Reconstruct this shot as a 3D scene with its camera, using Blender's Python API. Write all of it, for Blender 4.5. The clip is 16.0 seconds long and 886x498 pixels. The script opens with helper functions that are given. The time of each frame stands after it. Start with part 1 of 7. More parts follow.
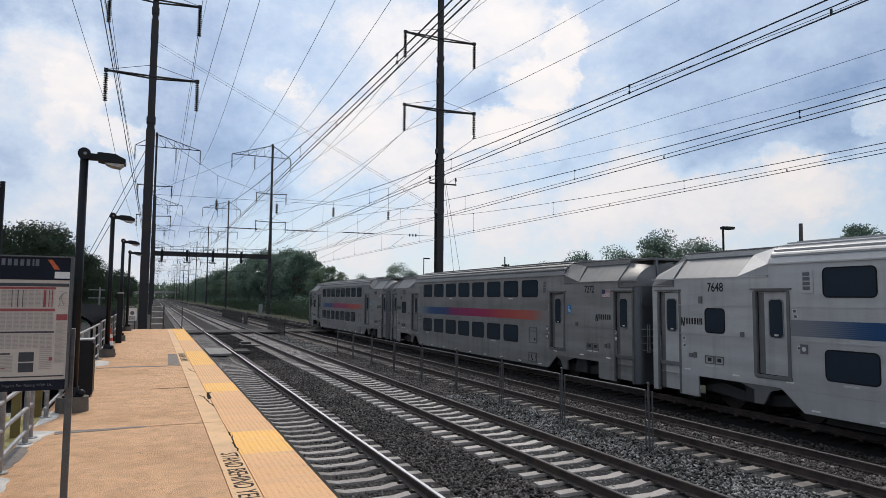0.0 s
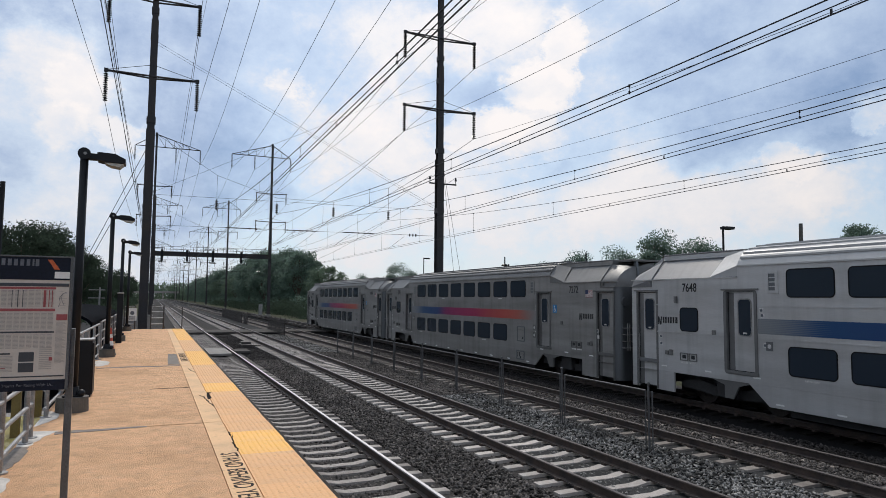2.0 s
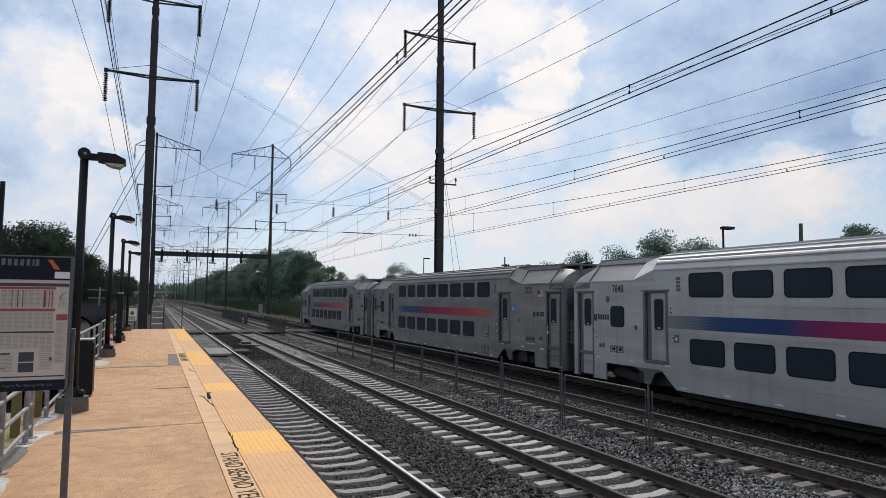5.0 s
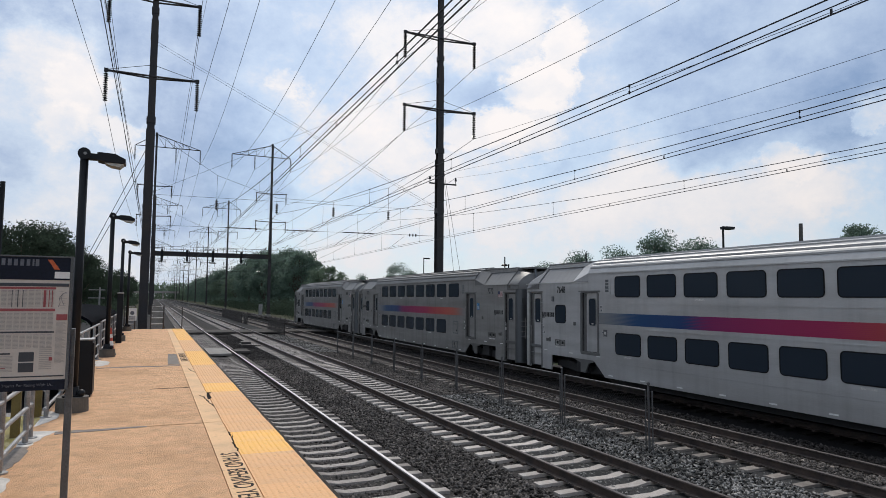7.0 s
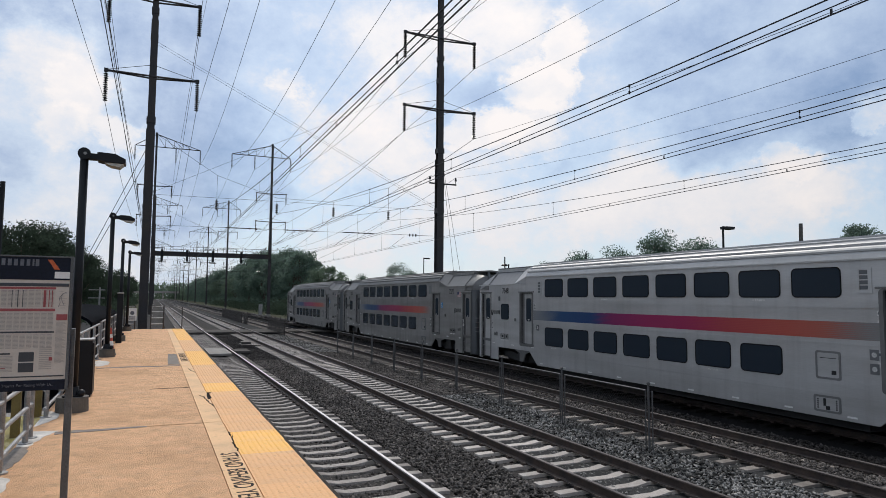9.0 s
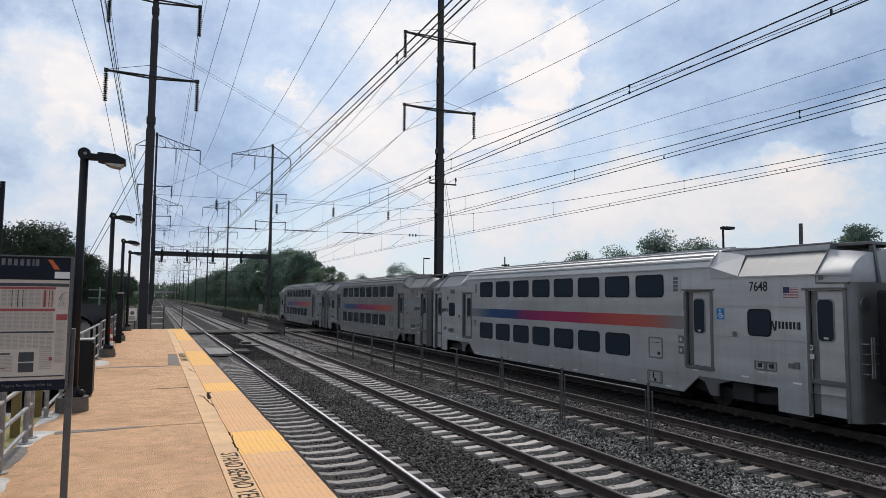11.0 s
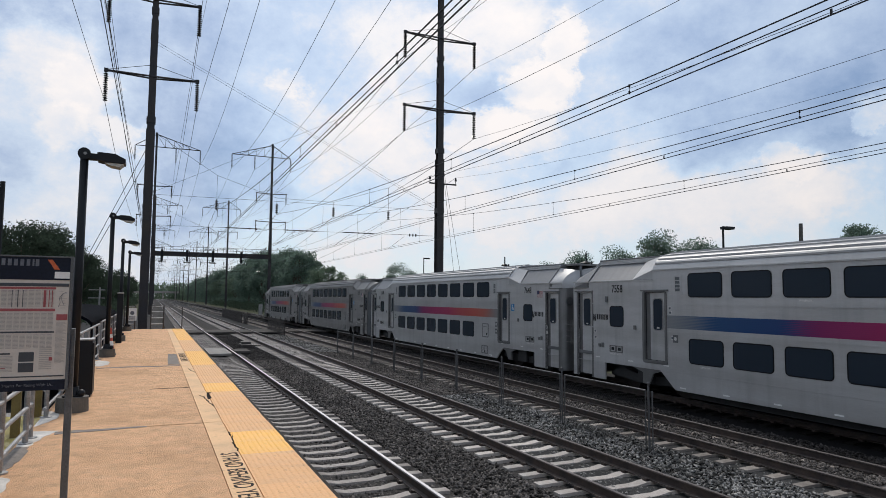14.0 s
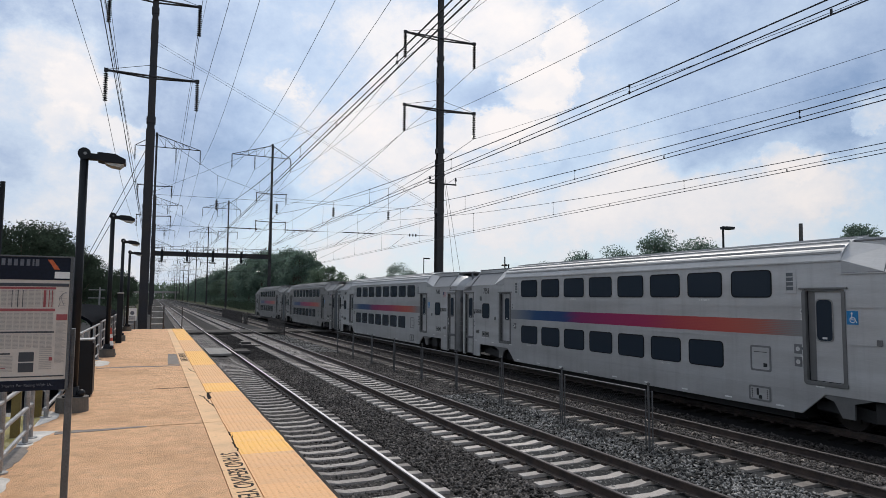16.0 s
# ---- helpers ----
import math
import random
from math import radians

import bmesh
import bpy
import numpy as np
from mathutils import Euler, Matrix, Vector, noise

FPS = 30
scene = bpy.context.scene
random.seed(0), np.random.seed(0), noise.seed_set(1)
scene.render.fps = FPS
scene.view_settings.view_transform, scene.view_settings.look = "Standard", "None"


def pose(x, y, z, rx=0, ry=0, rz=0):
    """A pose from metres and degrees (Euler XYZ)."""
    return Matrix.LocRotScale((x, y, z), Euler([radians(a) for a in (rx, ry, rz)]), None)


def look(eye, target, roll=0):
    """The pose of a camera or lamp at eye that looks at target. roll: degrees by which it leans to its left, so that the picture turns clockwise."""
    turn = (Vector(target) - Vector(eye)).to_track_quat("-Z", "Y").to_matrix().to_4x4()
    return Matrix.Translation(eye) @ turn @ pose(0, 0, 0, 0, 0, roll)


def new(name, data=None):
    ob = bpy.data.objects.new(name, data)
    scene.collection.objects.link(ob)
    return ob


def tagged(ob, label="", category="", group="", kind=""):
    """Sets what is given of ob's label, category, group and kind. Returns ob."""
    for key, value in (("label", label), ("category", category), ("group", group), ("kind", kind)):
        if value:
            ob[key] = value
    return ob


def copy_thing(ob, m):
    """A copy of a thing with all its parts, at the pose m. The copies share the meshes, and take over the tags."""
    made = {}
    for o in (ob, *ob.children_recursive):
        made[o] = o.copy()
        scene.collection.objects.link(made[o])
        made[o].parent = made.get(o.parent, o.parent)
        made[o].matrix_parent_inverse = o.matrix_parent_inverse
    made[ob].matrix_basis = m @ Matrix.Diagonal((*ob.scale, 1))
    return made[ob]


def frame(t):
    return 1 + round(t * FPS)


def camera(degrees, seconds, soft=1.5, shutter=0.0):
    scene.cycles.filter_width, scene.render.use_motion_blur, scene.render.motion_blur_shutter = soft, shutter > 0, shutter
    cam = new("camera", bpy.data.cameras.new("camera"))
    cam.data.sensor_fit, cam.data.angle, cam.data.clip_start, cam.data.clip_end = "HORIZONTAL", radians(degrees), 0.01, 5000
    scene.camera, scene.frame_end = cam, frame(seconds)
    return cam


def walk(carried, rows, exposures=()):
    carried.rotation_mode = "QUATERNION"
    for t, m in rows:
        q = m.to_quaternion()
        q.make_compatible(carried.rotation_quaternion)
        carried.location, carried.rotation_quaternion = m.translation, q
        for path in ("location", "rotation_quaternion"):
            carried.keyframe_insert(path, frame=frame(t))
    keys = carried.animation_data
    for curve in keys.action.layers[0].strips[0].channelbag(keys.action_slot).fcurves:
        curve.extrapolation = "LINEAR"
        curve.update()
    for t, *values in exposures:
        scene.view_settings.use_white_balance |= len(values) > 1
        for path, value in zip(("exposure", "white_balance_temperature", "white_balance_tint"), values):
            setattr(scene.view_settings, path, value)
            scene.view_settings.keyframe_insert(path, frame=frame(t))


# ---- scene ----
# World: y runs along the tracks, x across them, z = 0 at the top of the rails.
cam = camera(68.02, 16.0, soft=0.62)
EYE = (0.0, 0.0, 3.10)
CAM_POSE = look(EYE, (0.40017, 0.91331, 3.10 + 0.07576), 0.48)
walk(cam, [(0.0, CAM_POSE), (16.0, CAM_POSE)], exposures=[(0.0, 0.0), (16.0, 0.0)])

TRACKS = (3.51, 7.75, 12.06, 16.41)
PLATFORM_Z = 1.22
POLE_Y0, POLE_STEP = 46.5, 82.0
LEFT_POLE_X, RIGHT_POLE_X = -0.62, 20.02
COUPLING = 25.91
FIRST_COUPLING_Y = 68.90

# ---------------------------------------------------------------- light
SUN_ELEV, SUN_AZ = radians(48), radians(14)
SKY_BASE = 0.52
world = bpy.data.worlds.new("sky")
scene.world = world
world.use_nodes = True
wt = world.node_tree
wt.nodes.clear()


def wnode(kind):
    return wt.nodes.new(kind)


w_out = wnode("ShaderNodeOutputWorld")
w_sky = wnode("ShaderNodeTexSky")
w_sky.sky_type, w_sky.sun_disc = "NISHITA", False
w_sky.sun_elevation, w_sky.sun_rotation, w_sky.dust_density, w_sky.altitude = SUN_ELEV, SUN_AZ, 0.3, 30
w_sky.ozone_density, w_sky.air_density = 2.0, 1.1
w_bg_sky = wnode("ShaderNodeBackground")
w_bg_sky.inputs["Strength"].default_value = 0.115
w_cloud = wnode("ShaderNodeBackground")
w_cloud.inputs["Strength"].default_value = 0.93
w_mix = wnode("ShaderNodeMixShader")
w_tc = wnode("ShaderNodeTexCoord")
w_sep = wnode("ShaderNodeSeparateXYZ")


def sky_noise(place, scale, detail, rough):
    """Noise over the sky's directions, moved by place."""
    m, n = wnode("ShaderNodeMapping"), wnode("ShaderNodeTexNoise")
    m.inputs["Location"].default_value, m.inputs["Scale"].default_value = place, (1.0, 1.0, 1.3)
    n.inputs["Scale"].default_value, n.inputs["Detail"].default_value, n.inputs["Roughness"].default_value = scale, detail, rough
    wt.links.new(w_tc.outputs["Generated"], m.inputs["Vector"])
    wt.links.new(m.outputs[0], n.inputs["Vector"])
    return n


def sky_sum(terms, base):
    """Weighted sum of noises."""
    value = None
    for n, weight in terms:
        k = wnode("ShaderNodeMath")
        k.operation = "MULTIPLY_ADD"
        k.inputs[1].default_value = weight
        wt.links.new(n.outputs["Fac"], k.inputs[0])
        if value is None:
            k.inputs[2].default_value = base
        else:
            wt.links.new(value, k.inputs[2])
        value = k.outputs[0]
    return value


def sky_ramp(a, b, ca, cb):
    r = wnode("ShaderNodeValToRGB")
    e = r.color_ramp.elements
    e[0].position, e[1].position, e[0].color, e[1].color = a, b, (*ca, 1), (*cb, 1)
    return r


# clouds by azimuth and elevation in degrees: centre, half width, half height, weight, softness of the rim
CUMULUS = ((-7.7, 17.2, 3.3, 3.2, 0.23, 0.4), (-5.2, 15.2, 2.1, 2.7, 0.22, 0.3), (-6.9, 12.4, 2.4, 1.6, 0.22, 0.35), (-2.7, 12.5, 1.5, 1.2, 0.25, 0.35), (10.0, 17.8, 1.4, 0.8, 0.16, 0.4),
           (34.3, 20.9, 1.7, 2.7, 0.26, 0.22), (31.8, 17.8, 3.0, 2.2, 0.28, 0.22), (26.9, 14.5, 3.6, 1.6, 0.28, 0.22), (30.9, 14.1, 3.4, 2.6, 0.22, 0.4),
           (53.8, 8.6, 3.4, 1.9, 0.15, 0.35), (57.3, 13.5, 1.1, 1.4, 0.3, 0.35), (51.9, 10.6, 1.9, 1.0, 0.2, 0.35))
VEILS = ((-7.4, 7.5, 4.7, 2.5, 0.16, 0.7), (16.4, 14.5, 5.4, 3.6, 0.3, 0.6), (18.2, 22.4, 5.5, 2.7, 0.22, 0.7), (12.6, 10.7, 2.9, 1.9, 0.2, 0.6), (20.9, 9.8, 4.5, 2.9, 0.12, 0.7),
         (28.4, 23.1, 6.0, 3.1, 0.25, 0.6), (41.2, 7.2, 13.8, 2.8, 0.25, 0.7), (19.5, 5.3, 12.6, 2.5, 0.1, 0.7), (39.0, 18.0, 3.4, 5.0, 0.10, 0.8), (27.5, 8.0, 5.0, 3.2, 0.13, 0.7))
RAINCLOUDS = ((-9.5, 21.0, 5.0, 2.2, -0.30, 0.7), (1.2, 19.0, 5.4, 5.4, -0.20, 0.8), (3.6, 11.0, 5.2, 5.5, -0.20, 0.8), (-9.5, 10.0, 3.0, 3.0, -0.12, 0.7), (8.0, 21.6, 3.8, 2.6, -0.06, 0.8), (28.4, 17.7, 2.0, 2.1, -0.1, 0.6),
              (52.1, 17.8, 9.4, 6.1, -0.2, 0.7), (55.0, 14.5, 4.4, 3.1, -0.14, 0.6), (46.6, 11.3, 3.4, 2.0, -0.18, 0.6), (57.0, 6.8, 3.2, 2.6, -0.18, 0.7), (54.9, 11.5, 1.8, 1.2, -0.2, 0.5))
wl = wt.links.new


def w_math(op, a, b, c=None):
    """A maths node on sockets or numbers."""
    k = wnode("ShaderNodeMath")
    k.operation = op
    for i, v in enumerate((a, b) if c is None else (a, b, c)):
        if isinstance(v, (int, float)):
            k.inputs[i].default_value = v
        else:
            wl(v, k.inputs[i])
    return k.outputs[0]


wl(w_tc.outputs["Generated"], w_sep.inputs[0])
w_az = w_math("MULTIPLY", w_math("ARCTAN2", w_sep.outputs["X"], w_sep.outputs["Y"]), 180 / math.pi)
w_el = w_math("MULTIPLY", w_math("ARCSINE", w_sep.outputs["Z"], 0.0), 180 / math.pi)
w_place = wnode("ShaderNodeCombineXYZ")
wl(w_az, w_place.inputs[0])
wl(w_el, w_place.inputs[1])


def w_vec(op, a, b):
    k = wnode("ShaderNodeVectorMath")
    k.operation = op
    for i, v in enumerate((a, b)):
        if isinstance(v, tuple):
            k.inputs[i].default_value = v
        else:
            wl(v, k.inputs[i])
    return k


def billowed(amount, scale, detail, rough, place):
    """The sky's azimuth and elevation, pushed about by noise so that rims billow."""
    n = sky_noise(place, scale, detail, rough)
    push = w_vec("MULTIPLY", w_vec("SUBTRACT", n.outputs["Color"], (0.5, 0.5, 0.5)).outputs[0], (amount, amount * 0.8, 0.0))
    return w_vec("ADD", w_place.outputs[0], push.outputs[0]).outputs[0]


w_mass = w_math("ADD", SKY_BASE, 0.0)
for kind, field in ((CUMULUS, billowed(8.0, 12.0, 12, 0.68, (3.1, -7.4, 2.2))), (VEILS + RAINCLOUDS, billowed(12.0, 6.0, 11, 0.66, (-4.3, 2.9, 8.8)))):
    for az, el, wide, high, weight, soft in kind:
        d = w_vec("MULTIPLY", w_vec("SUBTRACT", field, (az, el, 0.0)).outputs[0], (1 / wide, 1 / high, 0.0))
        size = wnode("ShaderNodeVectorMath")
        size.operation = "LENGTH"
        wl(d.outputs[0], size.inputs[0])
        rim = wnode("ShaderNodeMapRange")
        rim.interpolation_type = "SMOOTHSTEP"
        rim.inputs["From Min"].default_value, rim.inputs["From Max"].default_value = 1 + soft, 1 - soft
        wl(size.outputs["Value"], rim.inputs["Value"])
        w_mass = w_math("MULTIPLY_ADD", rim.outputs[0], weight, w_mass)
# wisps and billows within the clouds
w_mass = w_math("ADD", w_mass, sky_sum(((sky_noise((3.1, -7.4, 2.2), 8.0, 12, 0.66), 1.05), (sky_noise((-2.7, -18.3, -14.2), 3.2, 4, 0.55), 0.20)), -0.63))
w_r2 = sky_ramp(0.0, 0.95, (0.25, 0.36, 0.58), (1.02, 0.97, 0.96))
for at, c in ((0.28, (0.465, 0.575, 0.78)), (0.50, (0.665, 0.77, 0.925)), (0.72, (0.89, 0.89, 0.93))):
    w_r2.color_ramp.elements.new(at).color = (*c, 1)
w_r1 = sky_ramp(0.25, 0.75, (0.80, 0.80, 0.80), (1, 1, 1))
w_r1.color_ramp.elements.new(0.5).color = (0.72, 0.72, 0.72, 1)
w_low = sky_ramp(0.0, 0.22, (0.9, 0.9, 0.9), (0, 0, 0))
# thin cloud scatters more light towards the sun
w_dot = wnode("ShaderNodeVectorMath")
w_dot.operation = "DOT_PRODUCT"
w_dot.inputs[1].default_value = (math.sin(SUN_AZ) * math.cos(SUN_ELEV), math.cos(SUN_AZ) * math.cos(SUN_ELEV), math.sin(SUN_ELEV))
w_glow = wnode("ShaderNodeMapRange")
w_glow.inputs["From Min"].default_value, w_glow.inputs["From Max"].default_value = 0.50, 1.0
w_glow.inputs["To Min"].default_value, w_glow.inputs["To Max"].default_value = 0.78, 1.06
wl(w_tc.outputs["Generated"], w_dot.inputs[0])
wl(w_dot.outputs["Value"], w_glow.inputs["Value"])
wl(w_glow.outputs[0], w_cloud.inputs["Strength"])
w_hazy = wnode("ShaderNodeMapRange")
w_hazy.inputs["From Min"].default_value, w_hazy.inputs["From Max"].default_value = 24.0, 2.0
w_hazy.inputs["To Min"].default_value, w_hazy.inputs["To Max"].default_value = 0.0, 0.97
wl(w_az, w_hazy.inputs["Value"])
w_add = wnode("ShaderNodeMath")
w_add.operation, w_add.use_clamp = "MAXIMUM", True
wl(w_sep.outputs["Z"], w_low.inputs[0])
wl(w_mass, w_r1.inputs[0])
wl(w_mass, w_r2.inputs[0])
wl(w_math("MAXIMUM", w_r1.outputs[0], w_hazy.outputs[0]), w_add.inputs[0])
wl(w_low.outputs[0], w_add.inputs[1])
wl(w_r2.outputs[0], w_cloud.inputs["Color"])
wl(w_sky.outputs[0], w_bg_sky.inputs["Color"])
wl(w_add.outputs[0], w_mix.inputs[0])
wl(w_bg_sky.outputs[0], w_mix.inputs[1])
wl(w_cloud.outputs[0], w_mix.inputs[2])
wl(w_mix.outputs[0], w_out.inputs[0])

sun = new("sun", bpy.data.lights.new("sun", "SUN"))
sun.data.energy, sun.data.angle, sun.data.color = 2.1, radians(10), (1.0, 0.94, 0.86)
sun.matrix_world = look((math.sin(SUN_AZ) * math.cos(SUN_ELEV) * 50, math.cos(SUN_AZ) * math.cos(SUN_ELEV) * 50, math.sin(SUN_ELEV) * 50), (0, 0, 0))


# ---------------------------------------------------------------- materials
def mat(name, col, rough=0.6, metal=0.0, col2=None, scale=6.0, fine=60.0, bump=0.15, spread=0.25, island=0.0, rand=0.0, stretch=(1, 1, 1), spec=0.5, coords="Object", specks=None):
    """A surface with variation at two scales: wide stains from col to col2, and a fine grain with relief."""
    m = bpy.data.materials.new(name)
    m.use_nodes = True
    nt = m.node_tree
    b = nt.nodes["Principled BSDF"]
    b.inputs["Metallic"].default_value = metal
    b.inputs["Specular IOR Level"].default_value = spec
    c2 = col2 or tuple(max(0.0, c * (1 - spread)) for c in col)
    tc, mp = nt.nodes.new("ShaderNodeTexCoord"), nt.nodes.new("ShaderNodeMapping")
    mp.inputs["Scale"].default_value = stretch
    nt.links.new(tc.outputs[coords], mp.inputs["Vector"])
    wide, grain = nt.nodes.new("ShaderNodeTexNoise"), nt.nodes.new("ShaderNodeTexNoise")
    wide.inputs["Scale"].default_value, wide.inputs["Detail"].default_value = scale, 6
    grain.inputs["Scale"].default_value, grain.inputs["Detail"].default_value = fine, 3
    for n in (wide, grain):
        nt.links.new(mp.outputs[0], n.inputs["Vector"])
    ramp = nt.nodes.new("ShaderNodeValToRGB")
    ramp.color_ramp.elements[0].position, ramp.color_ramp.elements[1].position = 0.35, 0.65
    ramp.color_ramp.elements[0].color, ramp.color_ramp.elements[1].color = (*c2, 1), (*col, 1)
    nt.links.new(wide.outputs["Fac"], ramp.inputs[0])
    hsv = nt.nodes.new("ShaderNodeHueSaturation")
    nt.links.new(ramp.outputs[0], hsv.inputs["Color"])
    rng = nt.nodes.new("ShaderNodeMapRange")
    rng.inputs["To Min"].default_value, rng.inputs["To Max"].default_value = 1 - spread, 1 + spread
    rng.inputs["From Min"].default_value, rng.inputs["From Max"].default_value = 0.25, 0.75
    nt.links.new(grain.outputs["Fac"], rng.inputs["Value"])
    value = rng.outputs[0]
    for amount, kind, socket in ((island, "ShaderNodeNewGeometry", "Random Per Island"), (rand, "ShaderNodeObjectInfo", "Random")):
        if amount:
            g, r2, mul = nt.nodes.new(kind), nt.nodes.new("ShaderNodeMapRange"), nt.nodes.new("ShaderNodeMath")
            r2.inputs["To Min"].default_value, r2.inputs["To Max"].default_value = 1 - amount, 1 + amount
            mul.operation = "MULTIPLY"
            nt.links.new(g.outputs[socket], r2.inputs["Value"])
            nt.links.new(r2.outputs[0], mul.inputs[0])
            nt.links.new(value, mul.inputs[1])
            value = mul.outputs[0]
    if specks:
        # pits and dirt specks gathered in patches
        depth, size = specks
        for k, lo, hi in ((size, 0.60, 0.70), (size * 0.22, 0.52, 0.72)):
            n, r3, mul = nt.nodes.new("ShaderNodeTexNoise"), nt.nodes.new("ShaderNodeMapRange"), nt.nodes.new("ShaderNodeMath")
            n.inputs["Scale"].default_value, n.inputs["Detail"].default_value, n.inputs["Roughness"].default_value = k, 4, 0.65
            r3.inputs["From Min"].default_value, r3.inputs["From Max"].default_value = lo, hi
            r3.inputs["To Min"].default_value, r3.inputs["To Max"].default_value = 1.0, 1 - depth * (1.0 if k == size else 0.4)
            mul.operation = "MULTIPLY"
            nt.links.new(mp.outputs[0], n.inputs["Vector"])
            nt.links.new(n.outputs["Fac"], r3.inputs["Value"])
            nt.links.new(r3.outputs[0], mul.inputs[0])
            nt.links.new(value, mul.inputs[1])
            value = mul.outputs[0]
    nt.links.new(value, hsv.inputs["Value"])
    nt.links.new(hsv.outputs[0], b.inputs["Base Color"])
    rr = nt.nodes.new("ShaderNodeMapRange")
    rr.inputs["To Min"].default_value, rr.inputs["To Max"].default_value = max(0.02, rough - 0.1), min(1, rough + 0.1)
    nt.links.new(wide.outputs["Fac"], rr.inputs["Value"])
    nt.links.new(rr.outputs[0], b.inputs["Roughness"])
    if bump:
        bp = nt.nodes.new("ShaderNodeBump")
        bp.inputs["Strength"].default_value, bp.inputs["Distance"].default_value = bump, 0.02
        nt.links.new(grain.outputs["Fac"], bp.inputs["Height"])
        nt.links.new(bp.outputs[0], b.inputs["Normal"])
    return m


def leaf_mat(name, col):
    """Thin leaves, which let some light through."""
    m = mat(name, col, 0.7, scale=0.8, fine=6, bump=0, spread=0.2, island=0.18, rand=0.12, spec=0.05)
    nt = m.node_tree
    b, out = nt.nodes["Principled BSDF"], nt.nodes["Material Output"]
    tl, mx = nt.nodes.new("ShaderNodeBsdfTranslucent"), nt.nodes.new("ShaderNodeMixShader")
    mx.inputs[0].default_value = 0.55
    nt.links.new(b.inputs["Base Color"].links[0].from_socket, tl.inputs["Color"])
    nt.links.new(b.outputs[0], mx.inputs[1])
    nt.links.new(tl.outputs[0], mx.inputs[2])
    nt.links.new(mx.outputs[0], out.inputs["Surface"])
    return m


def glass_mat(name, col, rough=0.06):
    m = bpy.data.materials.new(name)
    m.use_nodes = True
    b = m.node_tree.nodes["Principled BSDF"]
    b.inputs["Base Color"].default_value = (*col, 1)
    b.inputs["Roughness"].default_value = rough
    b.inputs["Transmission Weight"].default_value = 0.06
    b.inputs["IOR"].default_value = 1.27
    return m


M_BALLAST_DARK = mat("ballast_dark", (0.060, 0.056, 0.053), 0.9, scale=0.9, fine=30, bump=0.9, spread=0.35, col2=(0.042, 0.039, 0.037), spec=0.05)
# ballast with the shade under and beside the train put into its colour
M_BALLAST_SHADE = mat("ballast_shade", (0.013, 0.0128, 0.0135), 0.95, scale=0.9, fine=30, bump=0.9, spread=0.3, spec=0.02)
M_BALLAST_GREY = mat("ballast_grey", (0.050, 0.050, 0.050), 0.9, scale=0.7, fine=30, bump=0.9, spread=0.4, col2=(0.03, 0.0295, 0.029), spec=0.05)
M_STONE_DARK = mat("stone_dark", (0.152, 0.136, 0.125), 0.85, scale=1.2, fine=40, bump=0.3, island=0.75, col2=(0.086, 0.078, 0.073), spec=0.05)
M_STONE_GREY = mat("stone_grey", (0.225, 0.218, 0.208), 0.85, scale=1.0, fine=40, bump=0.3, island=0.95, col2=(0.095, 0.092, 0.088), spec=0.05)
M_STONE_DARKEST = mat("stone_darkest", (0.056, 0.051, 0.050), 0.85, scale=1.2, fine=40, bump=0.3, island=0.6, col2=(0.031, 0.029, 0.028), spec=0.05)
M_TIE = mat("tie_concrete", (0.52, 0.475, 0.44), 0.85, scale=3, fine=50, bump=0.3, rand=0.2, col2=(0.38, 0.335, 0.30), spec=0.05, specks=(0.45, 14.0))
M_TIE_NEAR = mat("tie_concrete_grimy", (0.44, 0.40, 0.37), 0.85, scale=3, fine=50, bump=0.3, rand=0.2, col2=(0.27, 0.24, 0.218), spec=0.05, specks=(0.55, 14.0))
M_TIE_OLD = mat("tie_dirty", (0.33, 0.295, 0.265), 0.9, scale=3, fine=50, bump=0.3, rand=0.25, col2=(0.19, 0.165, 0.145), spec=0.05, specks=(0.5, 14.0))
# ties blackened to carry the shade beneath the coaches
M_TIE_SHADE = mat("tie_shade", (0.014, 0.013, 0.012), 0.9, scale=3, fine=50, bump=0.2, rand=0.2, spec=0.05)
M_RAIL = mat("rail_rust", (0.072, 0.050, 0.040), 0.65, 0.1, scale=4, fine=70, bump=0.2, col2=(0.032, 0.024, 0.022))
M_RAIL_TOP = mat("rail_polished", (0.35, 0.35, 0.365), 0.54, 1.0, scale=3, fine=90, bump=0.02, spread=0.08, stretch=(1, 0.05, 1))
M_RAIL_BROWN = mat("rail_half_bright", (0.105, 0.088, 0.082), 0.40, 0.5, scale=3, fine=90, bump=0.02, spread=0.15, stretch=(1, 0.05, 1))
M_RAIL_WORN = mat("rail_dull", (0.115, 0.10, 0.095), 0.5, 0.5, scale=3, fine=90, bump=0.02, spread=0.1)


